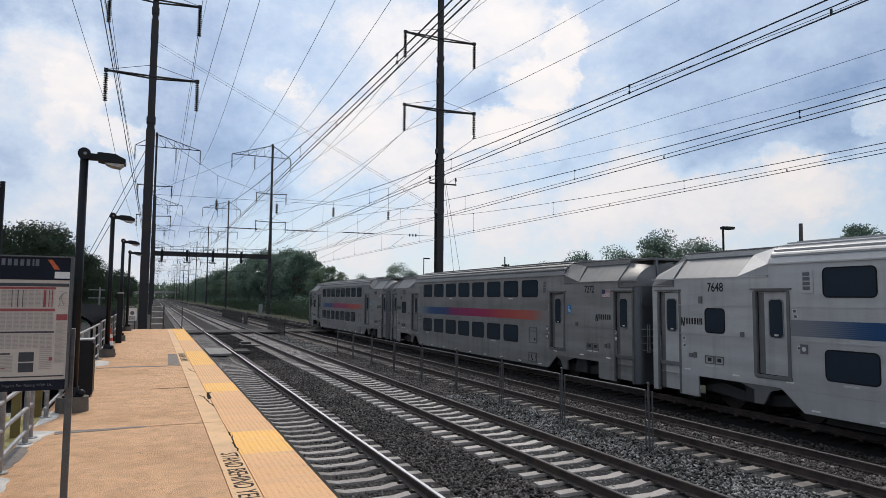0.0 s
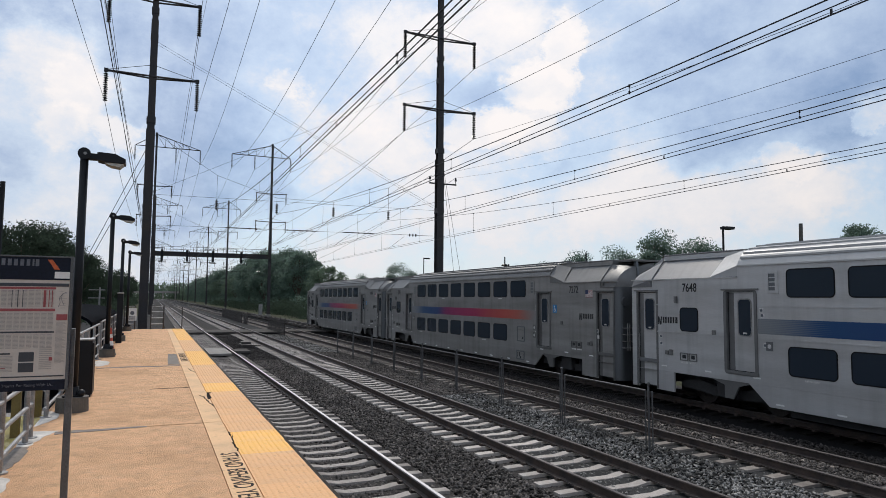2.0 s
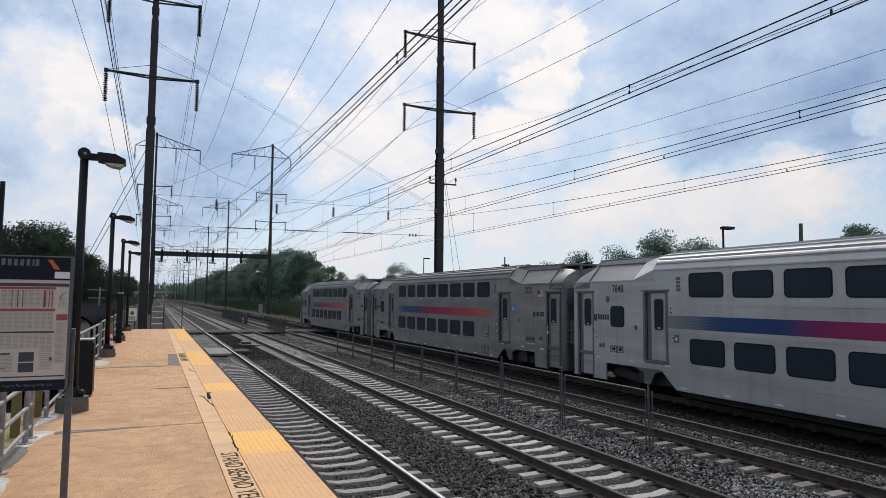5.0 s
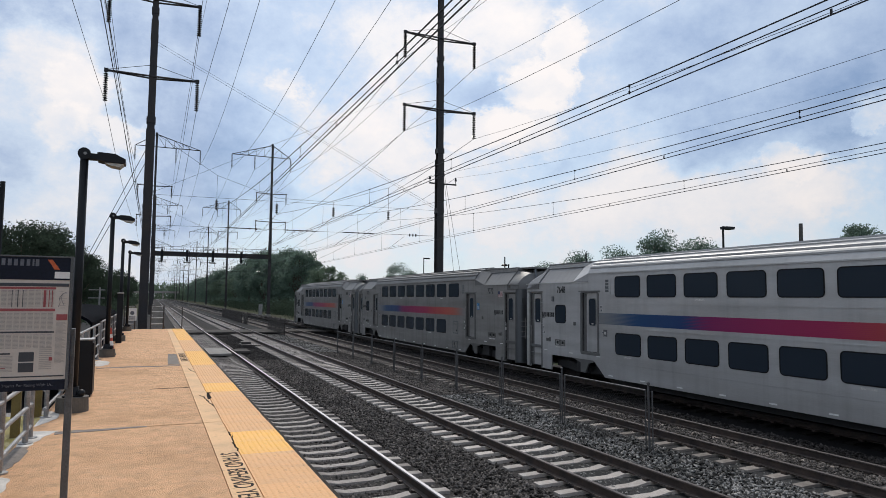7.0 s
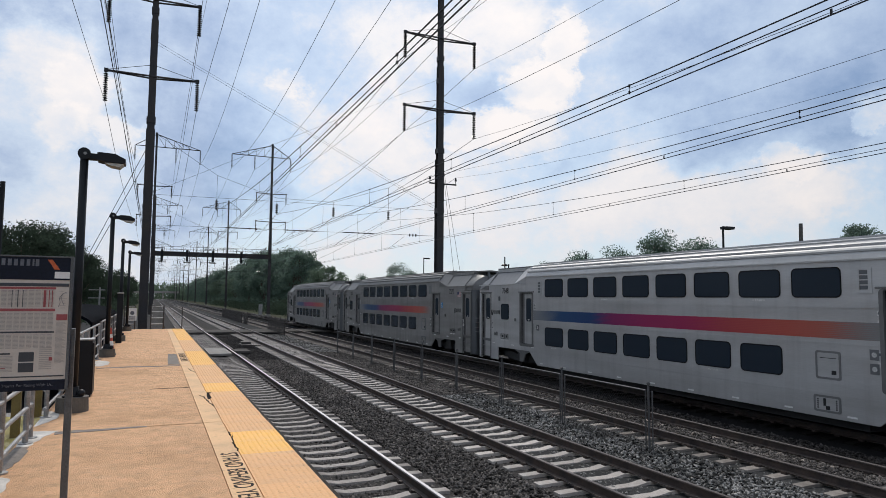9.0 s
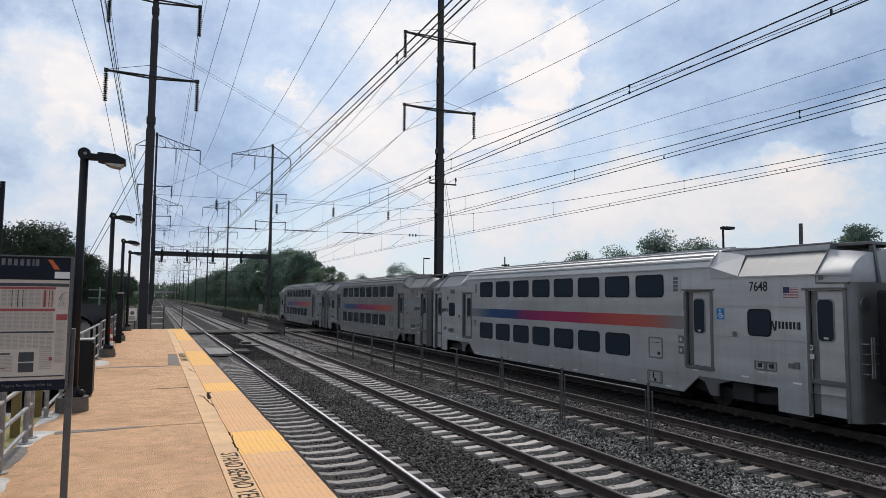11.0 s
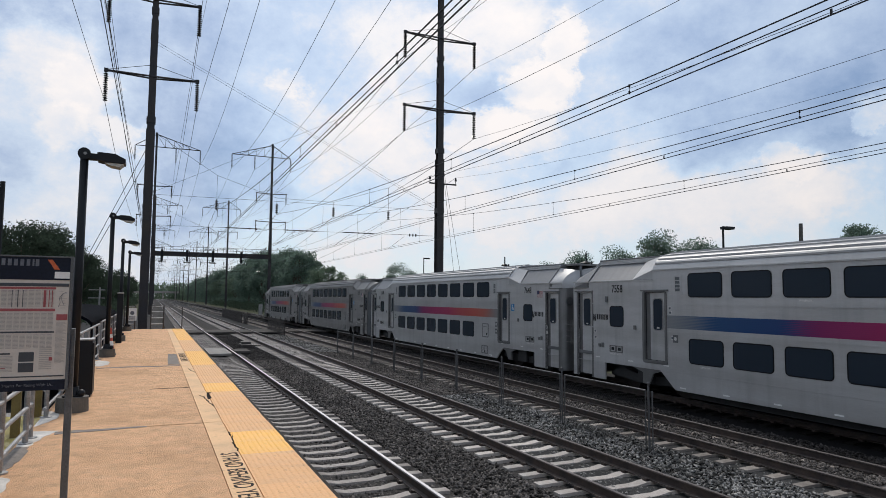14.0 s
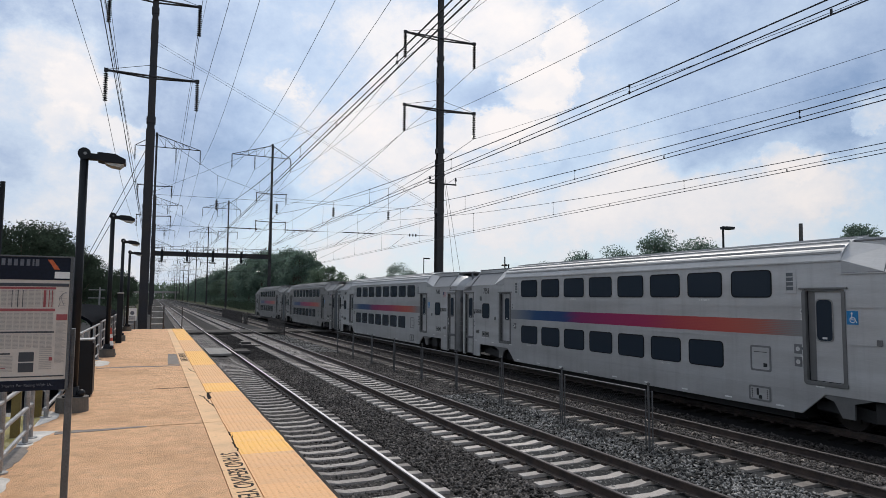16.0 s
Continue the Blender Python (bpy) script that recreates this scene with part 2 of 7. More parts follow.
def deck_mat():
    """Buff concrete, pitted and rough, with rust-brown stains soaked in."""
    m = mat("platform_concrete", (0.80, 0.468, 0.255), 0.92, scale=3.2, fine=90, bump=1.0, spread=0.32, col2=(0.66, 0.38, 0.202), specks=(0.55, 34.0))
    nt = m.node_tree
    hsv = next(n for n in nt.nodes if n.type == "HUE_SAT")
    tc = next(n for n in nt.nodes if n.type == "TEX_COORD")
    plain = hsv.inputs["Color"].links[0].from_socket
    for scale, lo, hi, most, tint in ((0.55, 0.50, 0.70, 0.55, (0.47, 0.245, 0.115)), (5.3, 0.56, 0.70, 0.45, (0.52, 0.335, 0.21)), (1.4, 0.60, 0.72, 0.35, (0.80, 0.56, 0.37))):
        n, r, mix = nt.nodes.new("ShaderNodeTexNoise"), nt.nodes.new("ShaderNodeMapRange"), nt.nodes.new("ShaderNodeMixRGB")
        n.inputs["Scale"].default_value, n.inputs["Detail"].default_value, n.inputs["Roughness"].default_value = scale, 9, 0.68
        r.inputs["From Min"].default_value, r.inputs["From Max"].default_value = lo, hi
        r.inputs["To Min"].default_value, r.inputs["To Max"].default_value = 0.0, most
        mix.inputs["Color2"].default_value = (*tint, 1)
        nt.links.new(tc.outputs["Object"], n.inputs["Vector"])
        nt.links.new(n.outputs["Fac"], r.inputs["Value"])
        nt.links.new(r.outputs[0], mix.inputs["Fac"])
        nt.links.new(plain, mix.inputs["Color1"])
        plain = mix.outputs[0]
    nt.links.new(plain, hsv.inputs["Color"])
    return m


M_CONCRETE_DECK = deck_mat()
M_CRACK = mat("dark_break_in_concrete", (0.035, 0.030, 0.027), 0.95, scale=6, fine=50, bump=0.2, spec=0.02)
M_STENCIL = mat("worn_black_stencil_paint", (0.030, 0.028, 0.028), 0.92, scale=9, fine=60, bump=0.1, spread=0.5, spec=0.03, col2=(0.075, 0.06, 0.05))
M_CREAM = mat("cream_band", (0.80, 0.50, 0.265), 0.85, scale=1.6, fine=45, bump=0.2, spread=0.1, col2=(0.68, 0.43, 0.235), specks=(0.35, 12.0))
M_TACTILE_YELLOW = mat("tactile_yellow", (0.92, 0.46, 0.05), 0.6, scale=2, fine=60, bump=0.05, spread=0.08, rand=0.03, col2=(0.84, 0.42, 0.07), specks=(0.2, 9.0))
M_TACTILE_FADED = mat("tactile_faded", (0.80, 0.43, 0.185), 0.75, scale=2, fine=60, bump=0.05, spread=0.10, rand=0.03, col2=(0.70, 0.385, 0.18), specks=(0.35, 9.0))
M_LANDING_YELLOW = mat("landing_yellow", (0.50, 0.42, 0.15), 0.8, scale=2, fine=50, bump=0.1, spread=0.2, col2=(0.36, 0.32, 0.17))
M_PATCH = mat("pale_repair_mortar", (0.68, 0.63, 0.57), 0.85, scale=4, fine=40, bump=0.3)
M_PATCH_GREY = mat("grey_repair_mortar", (0.28, 0.245, 0.215), 0.88, scale=4, fine=40, bump=0.4, col2=(0.215, 0.185, 0.162), specks=(0.4, 18.0), spec=0.1)
M_RUBBER = mat("rubbing_board", (0.055, 0.048, 0.042), 0.95, scale=3, fine=40, spec=0.1)
M_FOOTING = mat("stained_footing", (0.15, 0.135, 0.115), 0.9, scale=5, fine=45, bump=0.4, col2=(0.09, 0.08, 0.07), specks=(0.4, 20.0))
M_CONCRETE = mat("grey_concrete", (0.30, 0.285, 0.26), 0.9, scale=2, fine=45, bump=0.3, col2=(0.21, 0.195, 0.18))
M_BLACK = mat("black_paint", (0.008, 0.009, 0.012), 0.5, scale=3, fine=60, bump=0.05, spec=0.3)
M_CANOPY = mat("canopy_black", (0.005, 0.006, 0.009), 0.9, scale=3, fine=60, bump=0.1, spec=0.02)
M_POST_GREY = mat("grey_square_post", (0.13, 0.135, 0.14), 0.5, 0.4, scale=6, fine=60, bump=0.05)
M_FENCE = mat("fence_grey_steel", (0.125, 0.125, 0.128), 0.55, 0.4, scale=6, fine=60, bump=0.05)
M_POLE = mat("pole_steel", (0.034, 0.034, 0.040), 0.7, 0.2, scale=0.8, fine=25, bump=0.1, col2=(0.045, 0.037, 0.034))
M_WIRE = mat("wire_copper_dark", (0.03, 0.032, 0.035), 0.6, 0.5, scale=3, fine=30, bump=0)
M_INSUL = mat("insulator_glaze", (0.035, 0.030, 0.030), 0.25, scale=3, fine=30, bump=0)
M_GALV = mat("galvanised_steel", (0.36, 0.36, 0.36), 0.5, 0.6, scale=5, fine=60, bump=0.05, col2=(0.25, 0.24, 0.23))
M_GALV_DARK = mat("weathered_fence_steel", (0.07, 0.065, 0.062), 0.7, 0.4, scale=5, fine=60, bump=0.1, col2=(0.07, 0.06, 0.055))
M_WHITE = mat("white_paint", (0.78, 0.78, 0.76), 0.5, scale=5, fine=60, bump=0.03, spread=0.05)
M_PAPER = mat("poster_paper", (0.60, 0.545, 0.485), 0.5, scale=4, fine=50, bump=0, spread=0.05)
M_PAPER_GREY = mat("poster_grey_print", (0.43, 0.395, 0.36), 0.5, scale=30, fine=120, bump=0, spread=0.12)
M_PRINT_RED = mat("poster_red_print", (0.34, 0.075, 0.08), 0.5, scale=20, fine=60, bump=0, spread=0.1)
M_PRINT_DARK = mat("poster_dark_print", (0.05, 0.055, 0.065), 0.5, scale=20, fine=60, bump=0, spread=0.1)
M_NAVY = mat("navy_enamel", (0.010, 0.014, 0.028), 0.5, scale=5, fine=50, bump=0.02, spec=0.2)
M_ORANGE = mat("orange_enamel", (0.62, 0.13, 0.035), 0.5, scale=5, fine=50, bump=0.02)
M_CONE_RED = mat("faded_red_plastic", (0.52, 0.075, 0.045), 0.55, scale=5, fine=50, bump=0.05, col2=(0.46, 0.085, 0.06))
M_GREYTEXT = mat("grey_lettering", (0.14, 0.15, 0.175), 0.5, scale=5, fine=50, bump=0)


def steel_mat(name, col, rough, metal, col2, spec, grime):
    """Brushed stainless sheet: faint grime runs down it, and each sheet differs a little from the next."""
    m = mat(name, col, rough, metal, scale=1.1, fine=22, bump=0.02, spread=0.045, stretch=(1, 0.25, 2.2), col2=col2, spec=spec)
    nt = m.node_tree
    hsv = next(n for n in nt.nodes if n.type == "HUE_SAT")
    value = hsv.inputs["Value"].links[0].from_socket
    tc = next(n for n in nt.nodes if n.type == "TEX_COORD")

    def times(factor):
        nonlocal value
        mul = nt.nodes.new("ShaderNodeMath")
        mul.operation = "MULTIPLY"
        nt.links.new(value, mul.inputs[0])
        nt.links.new(factor, mul.inputs[1])
        value = mul.outputs[0]

    # runs of dirt, long in z; blotches, long in y
    for stretch, scale, depth, lo, hi in (((1, 4.0, 0.30), 0.8, grime, 0.48, 0.72), ((1, 0.35, 1.3), 0.9, grime * 0.8, 0.45, 0.70)):
        mp, n, r = nt.nodes.new("ShaderNodeMapping"), nt.nodes.new("ShaderNodeTexNoise"), nt.nodes.new("ShaderNodeMapRange")
        mp.inputs["Scale"].default_value = stretch
        n.inputs["Scale"].default_value, n.inputs["Detail"].default_value, n.inputs["Roughness"].default_value = scale, 6, 0.6
        r.inputs["From Min"].default_value, r.inputs["From Max"].default_value = lo, hi
        r.inputs["To Min"].default_value, r.inputs["To Max"].default_value = 1.0, 1 - depth
        nt.links.new(tc.outputs["Object"], mp.inputs["Vector"])
        nt.links.new(mp.outputs[0], n.inputs["Vector"])
        nt.links.new(n.outputs["Fac"], r.inputs["Value"])
        times(r.outputs[0])
    # sheets about as long as a window bay
    sep, cut, flo, wn, r = (nt.nodes.new(k) for k in ("ShaderNodeSeparateXYZ", "ShaderNodeMath", "ShaderNodeMath", "ShaderNodeTexWhiteNoise", "ShaderNodeMapRange"))
    cut.operation, flo.operation, wn.noise_dimensions = "DIVIDE", "FLOOR", "1D"
    cut.inputs[1].default_value = 4.97
    r.inputs["To Min"].default_value, r.inputs["To Max"].default_value = 0.965, 1.035
    nt.links.new(tc.outputs["Object"], sep.inputs[0])
    nt.links.new(sep.outputs["Y"], cut.inputs[0])
    nt.links.new(cut.outputs[0], flo.inputs[0])
    nt.links.new(flo.outputs[0], wn.inputs["W"])
    nt.links.new(wn.outputs["Value"], r.inputs["Value"])
    times(r.outputs[0])
    nt.links.new(value, hsv.inputs["Value"])
    return m


M_STEEL_BODY = steel_mat("stainless_body", (0.590, 0.590, 0.592), 0.37, 0.48, (0.500, 0.497, 0.494), 0.34, 0.13)
M_STEEL_ENDWALL = steel_mat("stainless_end_sheet", (0.610, 0.608, 0.607), 0.39, 0.48, (0.510, 0.506, 0.500), 0.32, 0.17)
# hood steel: the body's stainless, darkened because the slant catches the sun
M_STEEL_PANEL = steel_mat("stainless_hood_dimmed", (0.208, 0.211, 0.219), 0.48, 0.42, (0.176, 0.178, 0.184), 0.25, 0.12)
M_STEEL_DIRTY = steel_mat("stainless_body_dirty", (0.315, 0.306, 0.296), 0.48, 0.24, (0.238, 0.230, 0.220), 0.22, 0.24)
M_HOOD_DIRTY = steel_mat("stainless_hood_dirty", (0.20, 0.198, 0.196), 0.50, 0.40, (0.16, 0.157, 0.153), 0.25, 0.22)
M_STEEL_ROOF = steel_mat("stainless_roof", (0.47, 0.47, 0.475), 0.52, 0.35, (0.40, 0.40, 0.40), 0.3, 0.12)
# darker stainless: the shade of door reveals and recesses is put into the colour
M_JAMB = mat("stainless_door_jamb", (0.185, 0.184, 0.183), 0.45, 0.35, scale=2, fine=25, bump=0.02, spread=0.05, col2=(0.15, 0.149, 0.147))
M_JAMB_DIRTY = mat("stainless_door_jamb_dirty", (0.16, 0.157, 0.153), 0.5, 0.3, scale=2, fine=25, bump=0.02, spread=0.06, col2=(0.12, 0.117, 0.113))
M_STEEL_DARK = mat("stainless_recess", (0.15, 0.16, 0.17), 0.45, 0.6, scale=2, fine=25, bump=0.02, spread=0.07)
M_STEEL_END = mat("stainless_end", (0.24, 0.24, 0.245), 0.42, 0.45, scale=2, fine=25, bump=0.02, spread=0.05, col2=(0.20, 0.20, 0.20))
M_UNDER = mat("underframe_black", (0.030, 0.030, 0.032), 0.75, scale=2, fine=30, bump=0.15, col2=(0.018, 0.017, 0.017))
M_WHEEL = mat("wheel_steel", (0.05, 0.042, 0.038), 0.6, 0.5, scale=4, fine=40)
M_TINT = glass_mat("tinted_window", (0.026, 0.037, 0.052), 0.22)
M_GASKET = mat("window_gasket", (0.010, 0.010, 0.011), 0.7, scale=5, fine=40, bump=0, spec=0.12)
M_LETTER = mat("black_lettering", (0.012, 0.012, 0.014), 0.5, scale=5, fine=40, bump=0)
M_BLUE_SIGN = mat("blue_sticker", (0.02, 0.23, 0.52), 0.4, scale=5, fine=40, bump=0)
M_FLAG_BLUE = mat("flag_blue_print", (0.025, 0.035, 0.11), 0.5, scale=5, fine=40, bump=0)
M_STICKER = mat("white_sticker", (0.70, 0.69, 0.67), 0.4, scale=5, fine=40, bump=0)
M_REFLECT = mat("white_reflector", (0.93, 0.93, 0.91), 0.25, scale=5, fine=40, bump=0, spread=0.04)
M_LAMP_GLASS = mat("lamp_lens", (0.55, 0.53, 0.47), 0.25, scale=5, fine=40, bump=0)
# these two greens are paler and bluer, with distance haze put into the colour
M_LEAF_FAR_HAZE = leaf_mat("leaves_green_far_haze", (0.135, 0.185, 0.130))
M_LEAF_HAZE = leaf_mat("leaves_haze_tinted", (0.145, 0.205, 0.162))
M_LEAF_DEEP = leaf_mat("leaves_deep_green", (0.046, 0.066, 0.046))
M_BARK = mat("bark", (0.10, 0.075, 0.055), 0.95, scale=3, fine=25, bump=0.6, stretch=(3, 3, 0.6))
M_GRASS = mat("grass_verge", (0.045, 0.058, 0.028), 0.95, scale=0.15, fine=4, bump=0.6, spread=0.35, col2=(0.062, 0.054, 0.038), spec=0.05)
M_ASPHALT = mat("asphalt", (0.06, 0.06, 0.062), 0.9, scale=0.4, fine=40, bump=0.2, spec=0.05)
M_OCHRE_POST = mat("ochre_painted_post", (0.20, 0.145, 0.045), 0.6, scale=4, fine=40, bump=0.05)
M_CROSSING = mat("crossing_panel", (0.10, 0.092, 0.086), 0.85, scale=2, fine=40, bump=0.3, rand=0.2, spec=0.05)
M_TIMBER = mat("dark_timber", (0.115, 0.105, 0.095), 0.9, scale=3, fine=30, bump=0.4, stretch=(1, 6, 1))


def stripe_mat():
    """The side band: grey, then blue, magenta and orange, fading back to grey along the car."""
    m = mat("stripe_band", (0.5, 0.5, 0.5), 0.4, 0.1, scale=3, fine=40, bump=0, spread=0.05)
    nt = m.node_tree
    tc, sep, rng, ramp = (nt.nodes.new(k) for k in ("ShaderNodeTexCoord", "ShaderNodeSeparateXYZ", "ShaderNodeMapRange", "ShaderNodeValToRGB"))
    nt.links.new(tc.outputs["Object"], sep.inputs[0])
    nt.links.new(sep.outputs["Y"], rng.inputs["Value"])
    rng.inputs["From Min"].default_value, rng.inputs["From Max"].default_value = -5.2, -19.9
    # the colours run into each other in fine horizontal lines
    wave, amp = nt.nodes.new("ShaderNodeMath"), nt.nodes.new("ShaderNodeMath")
    pitch = nt.nodes.new("ShaderNodeMath")
    pitch.operation, wave.operation, amp.operation = "MULTIPLY", "SINE", "MULTIPLY_ADD"
    pitch.inputs[1].default_value, amp.inputs[1].default_value = 2 * math.pi / 0.045, 0.018
    nt.links.new(sep.outputs["Z"], pitch.inputs[0])
    nt.links.new(pitch.outputs[0], wave.inputs[0])
    nt.links.new(wave.outputs[0], amp.inputs[0])
    nt.links.new(rng.outputs[0], amp.inputs[2])
    nt.links.new(amp.outputs[0], ramp.inputs[0])
    stops = ((0.0, (0.22, 0.23, 0.24)), (0.05, (0.17, 0.19, 0.22)), (0.13, (0.008, 0.058, 0.165)), (0.29, (0.008, 0.042, 0.155)), (0.35, (0.21, 0.011, 0.10)),
             (0.48, (0.31, 0.014, 0.095)), (0.61, (0.34, 0.018, 0.085)), (0.71, (0.40, 0.050, 0.058)), (0.84, (0.46, 0.085, 0.062)), (0.91, (0.40, 0.11, 0.08)), (0.965, (0.24, 0.19, 0.18)), (1.0, (0.22, 0.22, 0.22)))
    el = ramp.color_ramp.elements
    el[0].position, el[0].color = stops[0][0], (*stops[0][1], 1)
    el[1].position, el[1].color = stops[-1][0], (*stops[-1][1], 1)
    for at, c in stops[1:-1]:
        e = el.new(at)
        e.color = (*c, 1)
    hsv = next(n for n in nt.nodes if n.type == "HUE_SAT")
    nt.links.new(ramp.outputs[0], hsv.inputs["Color"])
    return m


M_STRIPE = stripe_mat()


# ---------------------------------------------------------------- mesh helpers
def box(bm, x0, x1, y0, y1, z0, z1, bevel=0.0):
    vs = [bm.verts.new((x, y, z)) for x in (x0, x1) for y in (y0, y1) for z in (z0, z1)]
    faces = [bm.faces.new([vs[i] for i in f]) for f in ((0, 1, 3, 2), (4, 6, 7, 5), (0, 4, 5, 1), (2, 3, 7, 6), (0, 2, 6, 4), (1, 5, 7, 3))]
    if bevel:
        edges = list({e for f in faces for e in f.edges})
        bmesh.ops.bevel(bm, geom=edges, offset=bevel, segments=2, affect="EDGES", profile=0.5)
    return bm


def tube(bm, a, b, r0, r1=None, n=8, caps=True):
    a, b = Vector(a), Vector(b)
    r1 = r0 if r1 is None else r1
    d = (b - a).normalized()
    u = d.orthogonal().normalized()
    v = d.cross(u)
    ra, rb = [], []
    for i in range(n):
        w = math.cos(2 * math.pi * i / n) * u + math.sin(2 * math.pi * i / n) * v
        ra.append(bm.verts.new(a + w * r0))
        rb.append(bm.verts.new(b + w * r1))
    for i in range(n):
        j = (i + 1) % n
        bm.faces.new((ra[i], ra[j], rb[j], rb[i]))
    if caps:
        bm.faces.new(ra[::-1])
        bm.faces.new(rb)
    return bm


def path_tube(bm, pts, r, n=4):
    """One unbroken tube through the points."""
    pts = [Vector(p) for p in pts]
    last = None
    for i, p in enumerate(pts):
        d = (pts[min(i + 1, len(pts) - 1)] - pts[max(i - 1, 0)]).normalized()
        u = d.cross(Vector((0, 0, 1))).normalized() if abs(d.z) < 0.95 else d.cross(Vector((1, 0, 0))).normalized()
        v = u.cross(d)
        row = [bm.verts.new(p + r * (math.cos(2 * math.pi * (k + 0.5) / n) * u + math.sin(2 * math.pi * (k + 0.5) / n) * v)) for k in range(n)]
        if last:
            for k in range(n):
                bm.faces.new((last[k], last[(k + 1) % n], row[(k + 1) % n], row[k]))
        last = row
    return bm


def prism(bm, outline, axis, a, b):
    """Extrude a closed outline of pairs along axis x, y or z from a to b."""
    def at(p, w):
        return {"x": (w, p[0], p[1]), "y": (p[0], w, p[1]), "z": (p[0], p[1], w)}[axis]
    lo, hi = [bm.verts.new(at(p, a)) for p in outline], [bm.verts.new(at(p, b)) for p in outline]
    n = len(outline)
    for i in range(n):
        j = (i + 1) % n
        bm.faces.new((lo[i], lo[j], hi[j], hi[i]))
    bm.faces.new(lo[::-1])
    bm.faces.new(hi)
    return bm


def rounded(y0, y1, z0, z1, r, n=4):
    pts = []
    for cy, cz, a0 in ((y1 - r, z1 - r, 0), (y0 + r, z1 - r, 90), (y0 + r, z0 + r, 180), (y1 - r, z0 + r, 270)):
        for i in range(n + 1):
            a = radians(a0 + 90 * i / n)
            pts.append((cy + r * math.cos(a), cz + r * math.sin(a)))
    return pts


def ring(bm, outer, inner, axis, a, b):
    """A frame between two outlines of equally many points."""
    def at(p, w):
        return {"x": (w, p[0], p[1]), "y": (p[0], w, p[1]), "z": (p[0], p[1], w)}[axis]
    rows = [[bm.verts.new(at(p, w)) for p in o] for o, w in ((outer, a), (outer, b), (inner, b), (inner, a))]
    n = len(outer)
    for k in range(4):
        for i in range(n):
            j = (i + 1) % n
            bm.faces.new((rows[k][i], rows[k][j], rows[(k + 1) % 4][j], rows[(k + 1) % 4][i]))
    return bm


def finish(bm):
    bmesh.ops.recalc_face_normals(bm, faces=bm.faces)
    me = bpy.data.meshes.new("mesh")
    bm.to_mesh(me)
    bm.free()
    return me


def part(name, bm, material, parent=None, label="", smooth=False):
    """Link a bmesh (or mesh) as one mesh object under a thing or a part."""
    me = bm if isinstance(bm, bpy.types.Mesh) else finish(bm)
    if not me.materials:
        me.materials.append(material)
    if smooth:
        me.shade_smooth()
    ob = new(name, me)
    if parent:
        ob.parent = parent
    if label:
        ob["label"] = label
    return ob


def shared(name, me, parent, m):
    ob = new(name, me)
    ob.parent = parent
    ob.matrix_basis = m
    return ob


def thing(name, label, category, m=None, group="", kind=""):
    ob = new(name)
    ob.empty_display_size = 0.2
    if m is not None:
        ob.matrix_basis = m
    return tagged(ob, label, category, group, kind)


def B():
    return bmesh.new()


def raw_mesh(verts, faces, material):
    me = bpy.data.meshes.new("mesh")
    me.from_pydata(verts, [], faces)
    me.materials.append(material)
    return me


def text_mesh(body, size, material, depth=0.002, bold=0.0):
    cu = bpy.data.curves.new("text", "FONT")
    cu.body, cu.size, cu.extrude, cu.resolution_u = body, size, depth, 3
    cu.align_x, cu.align_y, cu.offset = "CENTER", "CENTER", bold
    ob = bpy.data.objects.new("text", cu)
    scene.collection.objects.link(ob)
    bpy.context.view_layer.update()
    me = bpy.data.meshes.new_from_object(ob.evaluated_get(bpy.context.evaluated_depsgraph_get()))
    bpy.data.objects.remove(ob)
    me.materials.clear()
    me.materials.append(material)
    return me


def me_width(me):
    xs = [v.co.x for v in me.vertices]
    return max(xs) - min(xs)


rng = random.Random(7)

# ---------------------------------------------------------------- ground
bm = B()
box(bm, -2500, 2500, -400, 4200, -1.6, -1.05)
tagged(part("ground", bm, M_GRASS), "dry green and brown grass verge", "ground", kind="structure")


def ballast_bed(name, x0, x1, y0, y1, z, material, label, step=1.0):
    nx, ny = max(2, int((x1 - x0) / 0.5)), int((y1 - y0) / step)
    verts, faces = [], []
    for j in range(ny + 1):
        for i in range(nx + 1):
            x, y = x0 + (x1 - x0) * i / nx, y0 + (y1 - y0) * j / ny
            verts.append((x, y, z + 0.03 * noise.noise(Vector((x * 0.8, y * 0.8, 3)))))
    for j in range(ny):
        for i in range(nx):
            a = j * (nx + 1) + i
            faces.append((a, a + 1, a + nx + 2, a + nx + 1))
    base = len(verts)
    for x, y in ((x0, y0), (x1, y0), (x1, y1), (x0, y1)):
        verts.append((x, y, -1.1))
    faces.append((base, base + 1, base + 2, base + 3))
    ob = new(name, raw_mesh(verts, faces, material))
    return tagged(ob, label, "ballast", kind="structure")


ballast_bed("ground_ballast_near", 1.2, 6.95, -20, 900, -0.26, M_BALLAST_DARK, "dark brown-grey crushed stone track ballast", 2.0)
# the train's shade is painted into these two beds
ballast_bed("ground_ballast_train", 12.9, 14.4, -20, 900, -0.25, M_BALLAST_SHADE, "dark track ballast beside the train, shade put into its colour", 2.0)
ballast_bed("ground_ballast_shade", 14.4, 18.4, -20, 900, -0.25, M_BALLAST_SHADE, "track ballast blackened for the shade under the train", 2.0)
ballast_bed("ground_ballast_side", 18.4, 19.2, -20, 900, -0.25, M_BALLAST_DARK, "dark track ballast beyond the train", 2.0)
ballast_bed("ground_ballast_far", 6.95, 12.9, -20, 900, -0.25, M_BALLAST_GREY, "light grey crushed stone track ballast", 2.0)
ballast_bed("ground_yard", 19.2, 30.0, -20, 900, -0.42, M_GRASS, "weedy gravel and grass strip beside the tracks", 4.0)
